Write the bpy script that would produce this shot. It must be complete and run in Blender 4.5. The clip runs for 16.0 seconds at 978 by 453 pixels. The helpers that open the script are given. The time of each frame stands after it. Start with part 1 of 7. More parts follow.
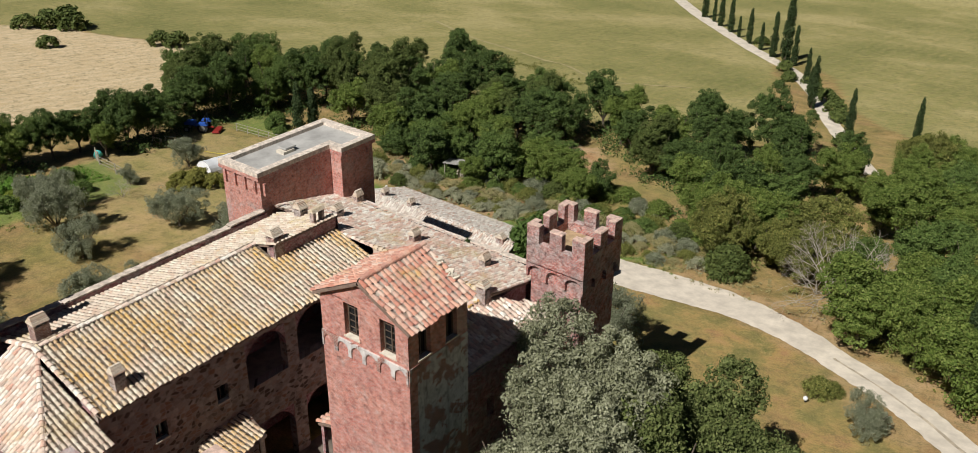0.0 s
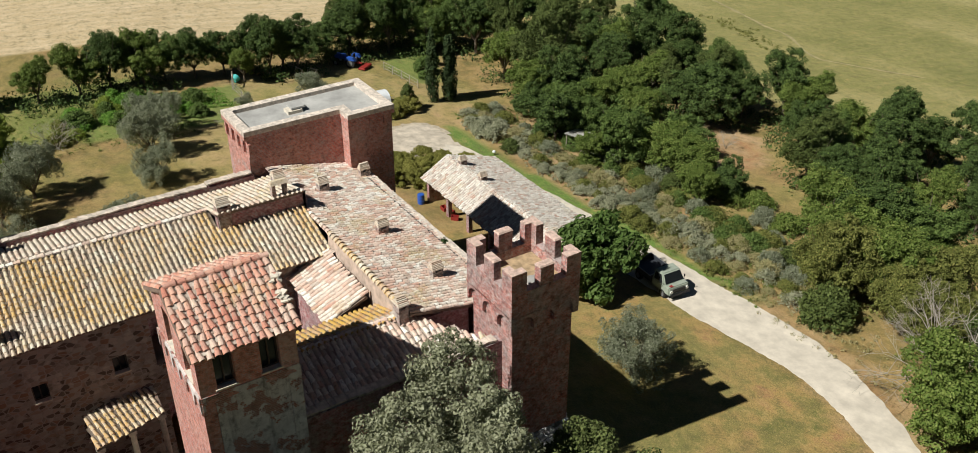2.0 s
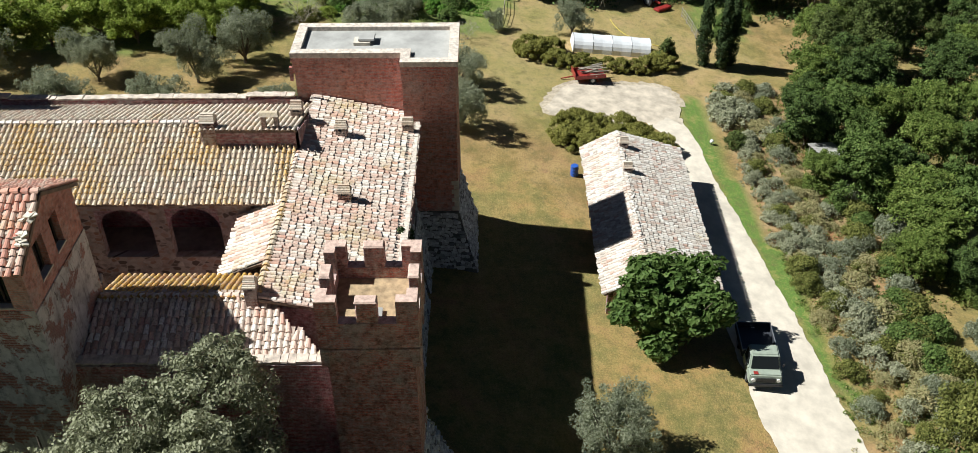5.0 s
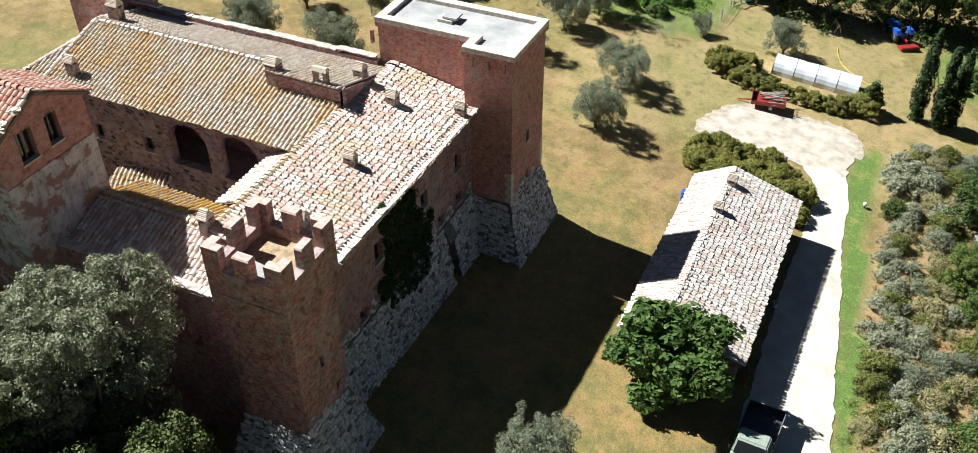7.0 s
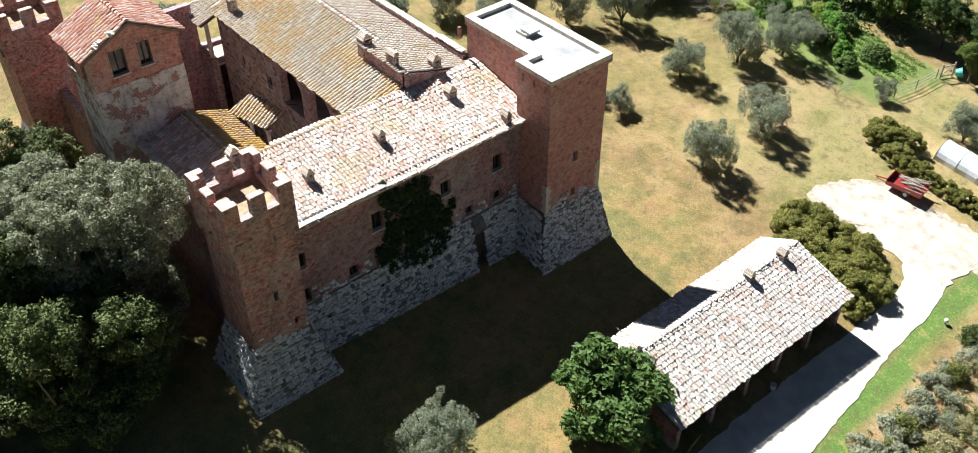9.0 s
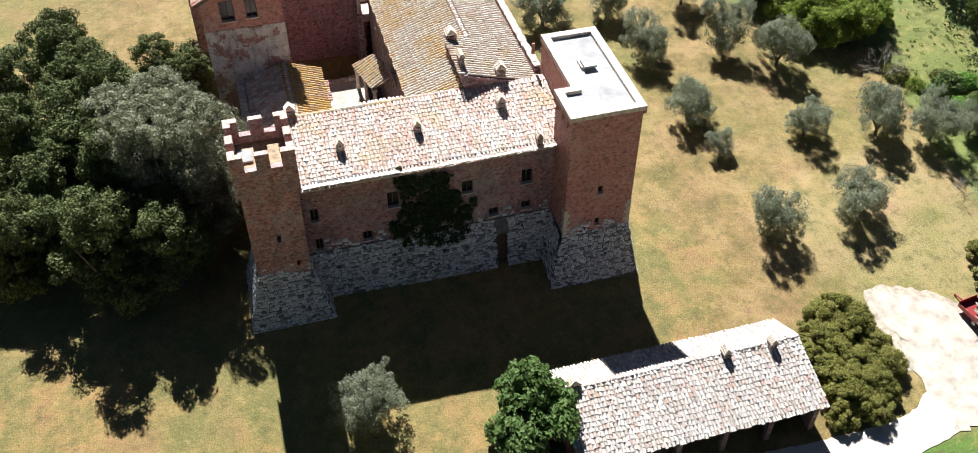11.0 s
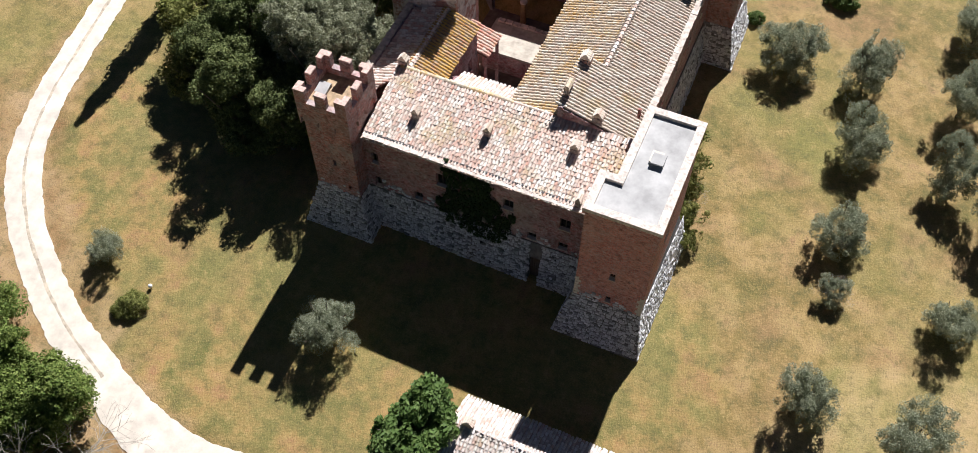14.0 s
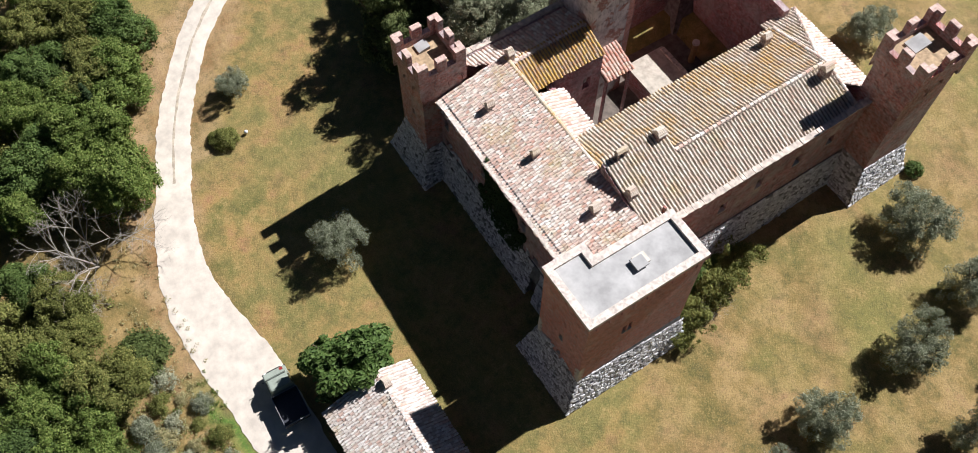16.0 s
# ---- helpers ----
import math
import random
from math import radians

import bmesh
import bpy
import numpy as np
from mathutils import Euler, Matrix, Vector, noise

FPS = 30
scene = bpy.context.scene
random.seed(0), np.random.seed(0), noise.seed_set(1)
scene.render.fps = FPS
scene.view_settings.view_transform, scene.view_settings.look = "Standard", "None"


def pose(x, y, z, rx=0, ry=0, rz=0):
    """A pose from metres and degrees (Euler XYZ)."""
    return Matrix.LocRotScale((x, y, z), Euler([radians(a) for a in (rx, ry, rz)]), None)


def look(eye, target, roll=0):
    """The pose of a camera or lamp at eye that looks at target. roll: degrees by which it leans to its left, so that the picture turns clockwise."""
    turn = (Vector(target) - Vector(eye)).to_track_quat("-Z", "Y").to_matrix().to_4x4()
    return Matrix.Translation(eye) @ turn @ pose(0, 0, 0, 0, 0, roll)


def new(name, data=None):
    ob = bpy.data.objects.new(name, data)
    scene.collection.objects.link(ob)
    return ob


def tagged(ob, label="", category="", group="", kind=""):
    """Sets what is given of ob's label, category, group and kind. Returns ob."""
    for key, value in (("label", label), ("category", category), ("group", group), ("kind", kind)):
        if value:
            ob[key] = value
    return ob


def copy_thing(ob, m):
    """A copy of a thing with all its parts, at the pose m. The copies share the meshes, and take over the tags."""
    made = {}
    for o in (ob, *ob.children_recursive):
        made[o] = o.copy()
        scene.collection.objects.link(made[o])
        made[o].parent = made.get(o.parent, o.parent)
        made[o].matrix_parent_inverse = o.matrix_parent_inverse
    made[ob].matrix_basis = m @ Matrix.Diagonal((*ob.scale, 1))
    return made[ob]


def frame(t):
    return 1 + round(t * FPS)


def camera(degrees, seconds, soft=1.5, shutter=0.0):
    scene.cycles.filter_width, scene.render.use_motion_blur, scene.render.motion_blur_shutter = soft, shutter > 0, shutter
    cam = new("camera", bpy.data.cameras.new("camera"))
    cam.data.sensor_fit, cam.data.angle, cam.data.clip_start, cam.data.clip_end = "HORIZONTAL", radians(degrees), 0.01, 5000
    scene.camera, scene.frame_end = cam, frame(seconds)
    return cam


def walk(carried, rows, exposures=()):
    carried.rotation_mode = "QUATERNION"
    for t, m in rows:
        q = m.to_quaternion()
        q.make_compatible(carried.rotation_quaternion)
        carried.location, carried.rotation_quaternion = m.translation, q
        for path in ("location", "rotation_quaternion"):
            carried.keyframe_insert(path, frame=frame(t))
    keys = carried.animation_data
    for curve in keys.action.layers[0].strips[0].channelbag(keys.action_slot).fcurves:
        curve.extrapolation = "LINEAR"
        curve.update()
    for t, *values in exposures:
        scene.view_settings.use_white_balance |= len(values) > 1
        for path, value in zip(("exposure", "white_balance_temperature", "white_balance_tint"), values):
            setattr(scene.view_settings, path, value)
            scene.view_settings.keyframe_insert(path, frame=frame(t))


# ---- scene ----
cam = camera(53.34, 16.0, soft=0.8)
PATH = [
    (0, (-23.515, 41.840, 37.554), (-1.659, 13.838, 19.164), 0.30),
    (0.5, (-25.392, 37.417, 37.475), (-1.598, 11.425, 18.547), 0.23),
    (1, (-26.884, 32.859, 37.374), (-1.286, 9.101, 17.874), 0.16),
    (1.5, (-27.983, 28.202, 37.279), (-0.739, 6.898, 17.181), 0.09),
    (2, (-28.794, 23.478, 37.199), (-0.071, 4.865, 16.497), -0.00),
    (2.5, (-29.238, 18.806, 37.059), (0.755, 3.049, 15.795), -0.03),
    (3, (-29.351, 14.287, 36.956), (1.633, 1.477, 15.141), -0.06),
    (3.5, (-29.089, 9.900, 36.821), (2.617, 0.109, 14.485), -0.07),
    (4, (-28.498, 5.628, 36.709), (3.640, -1.030, 13.844), -0.13),
    (6.5, (-23.454, -14.926, 37.473), (6.349, -4.944, 12.732), -0.24),
    (7, (-22.063, -19.103, 38.011), (6.311, -5.901, 13.098), -0.22),
    (7.5, (-20.353, -23.219, 38.750), (6.252, -7.055, 13.633), -0.17),
    (8, (-18.296, -27.221, 39.710), (6.238, -8.354, 14.371), -0.12),
    (8.5, (-15.825, -31.020, 40.886), (6.359, -9.772, 15.265), -0.07),
    (9, (-12.980, -34.632, 42.213), (6.629, -11.309, 16.299), -0.02),
    (11.5, (6.813, -44.236, 50.288), (11.765, -16.554, 21.841), 0.34),
    (12, (11.338, -43.742, 52.060), (13.212, -16.519, 22.812), 0.31),
    (12.5, (15.851, -42.399, 53.827), (14.697, -16.094, 23.716), 0.24),
    (13, (20.168, -40.213, 55.543), (16.176, -15.266, 24.532), 0.16),
    (13.5, (24.207, -37.171, 57.311), (17.574, -14.110, 25.308), 0.09),
    (14, (27.854, -33.459, 59.042), (18.853, -12.692, 26.062), 0.00),
    (14.5, (31.081, -29.275, 60.715), (20.001, -11.138, 26.830), -0.06),
    (15, (33.874, -24.694, 62.456), (21.046, -9.494, 27.752), -0.08),
    (15.5, (36.843, -20.644, 64.222), (22.357, -8.231, 29.064), -0.16),
    (16, (39.174, -17.501, 66.088), (23.508, -7.355, 30.709), -0.21),
]
walk(cam, [(t, look(eye, target, roll)) for t, eye, target, roll in PATH],
     [(0.0, 0.10, 6400, 11), (3.5, 0.40, 6250, 5), (6.5, 0.87, 5850, 8), (9.0, 1.24, 5750, 9), (12.5, 0.98, 5900, 15), (16.0, 0.66, 5900, 16)])

# ---- light ----
world = bpy.data.worlds.new("sky")
scene.world = world
world.use_nodes = True
SUN_UP, SUN_AZ = 48.5, 0.5      # degrees of elevation, and of turn from +y towards +x
sky_nodes = world.node_tree.nodes
sky = sky_nodes.new("ShaderNodeTexSky")
sky.sky_type = "NISHITA"
sky.sun_disc = False
sky.sun_elevation = radians(SUN_UP)
sky.sun_rotation = radians(SUN_AZ)
sky_nodes["Background"].inputs[1].default_value = 0.0118
sky.ozone_density, sky.dust_density = 4.0, 0.3
world.node_tree.links.new(sky.outputs[0], sky_nodes["Background"].inputs[0])
sun = new("sun", bpy.data.lights.new("sun", "SUN"))
sun.data.energy, sun.data.angle, sun.data.color = 5.0, radians(0.55), (1.0, 0.955, 0.88)
sun_way = Vector((math.sin(radians(SUN_AZ)) * math.cos(radians(SUN_UP)), math.cos(radians(SUN_AZ)) * math.cos(radians(SUN_UP)), math.sin(radians(SUN_UP))))
sun.matrix_world = look(sun_way * 100, (0, 0, 0))


# ---- materials ----
def nodes_of(name):
    m = bpy.data.materials.new(name)
    m.use_nodes = True
    nt = m.node_tree
    return m, nt, nt.nodes["Principled BSDF"]


def link(nt, a, b):
    nt.links.new(a, b)


def noise_of(nt, vec, scale, detail=4.0, rough=0.6):
    n = nt.nodes.new("ShaderNodeTexNoise")
    n.inputs["Scale"].default_value, n.inputs["Detail"].default_value, n.inputs["Roughness"].default_value = scale, detail, rough
    if vec is not None:
        link(nt, vec, n.inputs["Vector"])
    return n.outputs[0]


def ramp_of(nt, fac, stops):
    r = nt.nodes.new("ShaderNodeValToRGB")
    e = r.color_ramp.elements
    while len(e) < len(stops):
        e.new(0.5)
    for k, (at, rgb) in enumerate(stops):
        e[k].position = at
        e[k].color = (*rgb, 1) if len(rgb) == 3 else rgb
    link(nt, fac, r.inputs[0])
    return r.outputs[0]


def mix_of(nt, fac, a, b, mode="MIX"):
    n = nt.nodes.new("ShaderNodeMix")
    n.data_type, n.blend_type = "RGBA", mode
    for sock, val in ((n.inputs[0], fac), (n.inputs[6], a), (n.inputs[7], b)):
        if hasattr(val, "node"):
            link(nt, val, sock)
        elif isinstance(val, (int, float)):
            sock.default_value = val
        else:
            sock.default_value = (*val, 1)
    return n.outputs[2]


def math_of(nt, op, a, b=0.0, clamp=False):
    n = nt.nodes.new("ShaderNodeMath")
    n.operation, n.use_clamp = op, clamp
    for sock, val in ((n.inputs[0], a), (n.inputs[1], b)):
        if hasattr(val, "node"):
            link(nt, val, sock)
        else:
            sock.default_value = val
    return n.outputs[0]


def place_of(nt):
    return nt.nodes.new("ShaderNodeNewGeometry").outputs["Position"]


def bump_on(nt, bsdf, height, strength, distance):
    b = nt.nodes.new("ShaderNodeBump")
    b.inputs["Strength"].default_value, b.inputs["Distance"].default_value = strength, distance
    link(nt, height, b.inputs["Height"])
    link(nt, b.outputs[0], bsdf.inputs["Normal"])


def piece_random(nt):
    """A number of its own for each object and for each loose piece of a mesh."""
    a = nt.nodes.new("ShaderNodeObjectInfo").outputs["Random"]
    b = nt.nodes.new("ShaderNodeNewGeometry").outputs["Random Per Island"]
    return math_of(nt, "FRACT", math_of(nt, "ADD", a, b))


def plain(name, rgb, rough=0.8, metal=0.0, vary=0.25, scale=3.0, bump=0.2):
    m, nt, b = nodes_of(name)
    pos = place_of(nt)
    n = noise_of(nt, pos, scale)
    lo, hi = [c * (1 - vary) for c in rgb], [min(1, c * (1 + vary)) for c in rgb]
    col = ramp_of(nt, n, [(0.3, lo), (0.7, hi)])
    fine = noise_of(nt, pos, scale * 9, 3)
    link(nt, mix_of(nt, math_of(nt, "MULTIPLY", fine, 0.35), col, lo), b.inputs["Base Color"])
    b.inputs["Roughness"].default_value, b.inputs["Metallic"].default_value = rough, metal
    if bump:
        bump_on(nt, b, fine, bump, 0.02)
    return m


def wall_uv(nt):
    """Along the wall and up it, for upright walls that follow x or y."""
    s = nt.nodes.new("ShaderNodeSeparateXYZ")
    link(nt, place_of(nt), s.inputs[0])
    c = nt.nodes.new("ShaderNodeCombineXYZ")
    link(nt, math_of(nt, "ADD", s.outputs[0], s.outputs[1]), c.inputs[0])
    link(nt, s.outputs[2], c.inputs[1])
    return c.outputs[0]


def brick_material(name, tones, mortar, lime=0.5, soot=0.5, pale=0.6, grey=0.3):
    """Old hand-made brick: courses, blackened and pale bricks, lime patches and streaks."""
    m, nt, b = nodes_of(name)
    uv, pos = wall_uv(nt), place_of(nt)
    t = nt.nodes.new("ShaderNodeTexBrick")
    link(nt, uv, t.inputs["Vector"])
    t.inputs["Scale"].default_value = 1.0
    t.inputs["Brick Width"].default_value, t.inputs["Row Height"].default_value = 0.30, 0.085
    t.inputs["Mortar Size"].default_value, t.inputs["Mortar Smooth"].default_value, t.inputs["Bias"].default_value = 0.014, 0.3, -0.1
    t.inputs["Color1"].default_value, t.inputs["Color2"].default_value, t.inputs["Mortar"].default_value = (*tones[0], 1), (*tones[1], 1), (*mortar, 1)
    flat = nt.nodes.new("ShaderNodeVectorMath")
    flat.operation = "MULTIPLY"
    flat.inputs[1].default_value = (1.6, 2.8, 1.0)
    link(nt, uv, flat.inputs[0])
    broad = noise_of(nt, pos, 0.5, 6, 0.65)
    col = mix_of(nt, ramp_of(nt, broad, [(0.40, (0, 0, 0)), (0.60, (0.8, 0.8, 0.8))]), t.outputs["Color"], tones[2])
    patch = noise_of(nt, pos, 1.0, 7, 0.72)
    col = mix_of(nt, ramp_of(nt, patch, [(0.62 - 0.12 * lime, (0, 0, 0)), (0.70 - 0.06 * lime, (lime, lime, lime))]), col, mortar)
    dark = noise_of(nt, pos, 2.2, 7, 0.78)
    col = mix_of(nt, ramp_of(nt, dark, [(0.47, (0, 0, 0)), (0.57, (soot, soot, soot))]), col, (0.05, 0.032, 0.03))
    single = noise_of(nt, flat.outputs[0], 2.4, 4, 0.75)
    col = mix_of(nt, ramp_of(nt, single, [(0.53, (0, 0, 0)), (0.60, (pale, pale, pale))]), col, (0.68, 0.60, 0.56))
    col = mix_of(nt, ramp_of(nt, single, [(0.36, (0.25 + soot,) * 3), (0.47, (0, 0, 0))]), col, (0.075, 0.026, 0.024))
    wash = noise_of(nt, pos, 0.32, 7, 0.68)
    col = mix_of(nt, ramp_of(nt, wash, [(0.60 - 0.10 * lime, (0, 0, 0)), (0.70 - 0.08 * lime, (0.75 * lime, 0.75 * lime, 0.75 * lime))]), col, (0.60, 0.555, 0.52))
    weather = noise_of(nt, pos, 0.8, 9, 0.74)
    col = mix_of(nt, ramp_of(nt, weather, [(0.44, (0, 0, 0)), (0.56, (grey, grey, grey))]), col, (0.21, 0.185, 0.185))
    mott = noise_of(nt, pos, 3.2, 8, 0.82)
    col = mix_of(nt, ramp_of(nt, mott, [(0.38, (0.35 + soot,) * 3), (0.48, (0, 0, 0))]), col, (0.07, 0.03, 0.03))
    col = mix_of(nt, ramp_of(nt, mott, [(0.54, (0, 0, 0)), (0.62, (pale,) * 3)]), col, (0.60, 0.54, 0.52))
    speck = noise_of(nt, pos, 8.0, 4, 0.75)
    col = mix_of(nt, ramp_of(nt, speck, [(0.52, (0, 0, 0)), (0.66, (0.1 + 0.7 * soot,) * 3)]), col, (0.10, 0.05, 0.04))
    link(nt, col, b.inputs["Base Color"])
    b.inputs["Roughness"].default_value = 0.92
    bump_on(nt, b, math_of(nt, "SUBTRACT", math_of(nt, "ADD", speck, single), math_of(nt, "MULTIPLY", t.outputs["Fac"], 0.6)), 0.8, 0.05)
    return m


def plaster_material(name):
    """Old lime plaster, fallen off in patches that show the brick, with grey rain streaks."""
    m, nt, b = nodes_of(name)
    uv, pos = wall_uv(nt), place_of(nt)
    t = nt.nodes.new("ShaderNodeTexBrick")
    link(nt, uv, t.inputs["Vector"])
    t.inputs["Scale"].default_value = 1.0
    t.inputs["Brick Width"].default_value, t.inputs["Row Height"].default_value, t.inputs["Mortar Size"].default_value = 0.30, 0.085, 0.014
    t.inputs["Color1"].default_value, t.inputs["Color2"].default_value, t.inputs["Mortar"].default_value = (0.40, 0.15, 0.11, 1), (0.24, 0.10, 0.08, 1), (0.42, 0.36, 0.32, 1)
    coat = ramp_of(nt, noise_of(nt, pos, 1.3, 6, 0.7), [(0.35, (0.44, 0.41, 0.40)), (0.5, (0.60, 0.57, 0.55)), (0.7, (0.72, 0.69, 0.66))])
    drip = nt.nodes.new("ShaderNodeVectorMath")
    drip.operation = "MULTIPLY"
    drip.inputs[1].default_value = (2.4, 0.22, 1.0)
    link(nt, uv, drip.inputs[0])
    coat = mix_of(nt, ramp_of(nt, noise_of(nt, drip.outputs[0], 1.0, 5, 0.7), [(0.52, (0, 0, 0)), (0.68, (0.7, 0.7, 0.7))]), coat, (0.20, 0.185, 0.18))
    loss = noise_of(nt, pos, 0.75, 7, 0.66)
    col = mix_of(nt, ramp_of(nt, loss, [(0.51, (0, 0, 0)), (0.54, (1, 1, 1))]), coat, t.outputs["Color"])
    grime = noise_of(nt, pos, 2.4, 6, 0.75)
    col = mix_of(nt, ramp_of(nt, grime, [(0.52, (0, 0, 0)), (0.66, (0.6, 0.6, 0.6))]), col, (0.07, 0.055, 0.05))
    link(nt, col, b.inputs["Base Color"])
    b.inputs["Roughness"].default_value = 0.93
    bump_on(nt, b, math_of(nt, "SUBTRACT", noise_of(nt, pos, 9, 4, 0.7), math_of(nt, "MULTIPLY", ramp_of(nt, loss, [(0.51, (0, 0, 0)), (0.54, (1, 1, 1))]), 0.8)), 0.7, 0.04)
    return m


def stone_material(name, light, deep, grout):
    m, nt, b = nodes_of(name)
    pos = place_of(nt)
    r = piece_random(nt)
    col = ramp_of(nt, r, [(0.0, deep), (0.16, [c * 0.5 for c in light]), (0.4, light), (0.65, [c * 0.68 for c in light]), (1.0, grout)])
    n = noise_of(nt, pos, 5.0, 5, 0.7)
    col = mix_of(nt, ramp_of(nt, n, [(0.4, (0, 0, 0)), (0.75, (0.7, 0.7, 0.7))]), col, deep)
    link(nt, col, b.inputs["Base Color"])
    b.inputs["Roughness"].default_value = 0.93
    bump_on(nt, b, noise_of(nt, pos, 14, 4, 0.7), 0.5, 0.03)
    return m


def rubble_material(name, light, deep, grout):
    """Rough stonework of small stones, for walls seen from far."""
    m, nt, b = nodes_of(name)
    uv, pos = wall_uv(nt), place_of(nt)
    sq = nt.nodes.new("ShaderNodeVectorMath")
    sq.operation = "MULTIPLY"
    sq.inputs[1].default_value = (3.0, 4.6, 1.0)
    link(nt, uv, sq.inputs[0])
    cells = nt.nodes.new("ShaderNodeTexVoronoi")
    cells.inputs["Scale"].default_value = 1.0
    link(nt, sq.outputs[0], cells.inputs["Vector"])
    rim = nt.nodes.new("ShaderNodeTexVoronoi")
    rim.feature = "DISTANCE_TO_EDGE"
    rim.inputs["Scale"].default_value = 1.0
    link(nt, sq.outputs[0], rim.inputs["Vector"])
    sep = nt.nodes.new("ShaderNodeSeparateColor")
    link(nt, cells.outputs["Color"], sep.inputs[0])
    col = ramp_of(nt, sep.outputs[0], [(0.1, deep), (0.45, light), (0.7, (0.30, 0.17, 0.11)), (0.95, [c * 0.8 for c in light])])
    col = mix_of(nt, ramp_of(nt, rim.outputs[0], [(0.03, (1, 1, 1)), (0.10, (0, 0, 0))]), col, grout)
    n = noise_of(nt, pos, 1.2, 6, 0.7)
    col = mix_of(nt, ramp_of(nt, n, [(0.5, (0, 0, 0)), (0.7, (0.6, 0.6, 0.6))]), col, deep)
    link(nt, col, b.inputs["Base Color"])
    b.inputs["Roughness"].default_value = 0.93
    bump_on(nt, b, rim.outputs[0], 0.6, 0.06)
    return m


def tile_material(name, tones, lichen, amount, pale=0.35, red=0.0):
    """Old clay tiles: each its own tone, grey-white and yellow lichen in broad patches."""
    m, nt, b = nodes_of(name)
    pos = place_of(nt)
    r = piece_random(nt)
    tones = [(0.94 * c[0], 0.97 * c[1], 0.98 * c[2]) for c in tones]
    stops = [(k / (len(tones) - 1), c) for k, c in enumerate(tones)]
    col = ramp_of(nt, r, stops)
    grey = noise_of(nt, pos, 2.6, 5, 0.7)
    col = mix_of(nt, ramp_of(nt, grey, [(0.50, (0, 0, 0)), (0.68, (pale, pale, pale))]), col, (0.52, 0.48, 0.42))
    if red:
        fresh = noise_of(nt, pos, 0.33, 5, 0.65)
        each = math_of(nt, "MULTIPLY", ramp_of(nt, fresh, [(0.50, (0, 0, 0)), (0.62, (1, 1, 1))]), ramp_of(nt, math_of(nt, "FRACT", math_of(nt, "MULTIPLY", r, 7.3)), [(0.2, (red, red, red)), (0.85, (0, 0, 0))]))
        col = mix_of(nt, each, col, (0.58, 0.33, 0.25))
    gold = noise_of(nt, pos, 0.42, 4, 0.55)
    fleck = noise_of(nt, pos, 5.0, 4, 0.7)
    g = math_of(nt, "MULTIPLY", ramp_of(nt, gold, [(0.62 - 0.22 * amount, (0, 0, 0)), (0.78 - 0.2 * amount, (1, 1, 1))]), ramp_of(nt, fleck, [(0.35, (0, 0, 0)), (0.6, (0.9, 0.9, 0.9))]))
    col = mix_of(nt, g, col, lichen)
    dirt = noise_of(nt, pos, 11.0, 4, 0.7)
    col = mix_of(nt, ramp_of(nt, dirt, [(0.52, (0, 0, 0)), (0.72, (0.65, 0.65, 0.65))]), col, (0.09, 0.065, 0.05))
    link(nt, col, b.inputs["Base Color"])
    b.inputs["Roughness"].default_value = 0.9
    bump_on(nt, b, dirt, 0.4, 0.015)
    return m


def leaf_material(name, tones, rough=0.55, glow=0.25):
    m, nt, b = nodes_of(name)
    r = piece_random(nt)
    col = ramp_of(nt, r, [(k / (len(tones) - 1), c) for k, c in enumerate(tones)])
    n = noise_of(nt, place_of(nt), 0.5, 3)
    col = mix_of(nt, ramp_of(nt, n, [(0.35, (0, 0, 0)), (0.7, (0.5, 0.5, 0.5))]), col, tones[0])
    link(nt, col, b.inputs["Base Color"])
    b.inputs["Roughness"].default_value = rough
    b.inputs["Specular IOR Level"].default_value = 0.2
    thin = nt.nodes.new("ShaderNodeBsdfTranslucent")
    link(nt, col, thin.inputs[0])
    both = nt.nodes.new("ShaderNodeMixShader")
    both.inputs[0].default_value = glow
    link(nt, b.outputs[0], both.inputs[1])
    link(nt, thin.outputs[0], both.inputs[2])
    link(nt, both.outputs[0], nt.nodes["Material Output"].inputs[0])
    return m


MORTAR = (0.47, 0.43, 0.41)
BRICK = brick_material("old_brick", ((0.62, 0.155, 0.165), (0.43, 0.094, 0.11), (0.56, 0.30, 0.312)), MORTAR, 0.7, 0.36, 0.6, 0.45)
BRICK_TOWER = brick_material("tower_brick", ((0.76, 0.23, 0.16), (0.62, 0.16, 0.115), (0.70, 0.33, 0.255)), MORTAR, 0.5, 0.22, 0.35, 0.12)
BRICK_CORNER = brick_material("corner_tower_brick", ((0.74, 0.215, 0.165), (0.55, 0.138, 0.112), (0.63, 0.33, 0.285)), MORTAR, 0.8, 0.38, 0.6, 0.35)
BRICK_PALE = brick_material("limewashed_brick", ((0.46, 0.20, 0.14), (0.34, 0.14, 0.10), (0.56, 0.48, 0.41)), (0.62, 0.56, 0.50), 0.95, 0.5)
STONE = stone_material("rubble_stone", (0.90, 0.895, 0.885), (0.16, 0.15, 0.14), (0.86, 0.855, 0.84))
RUBBLE = rubble_material("rubble_wall", (0.52, 0.45, 0.38), (0.12, 0.09, 0.07), (0.40, 0.35, 0.30))
GROUT = plain("lime_mortar", (0.19, 0.18, 0.165), 0.95, vary=0.5, scale=2.5)
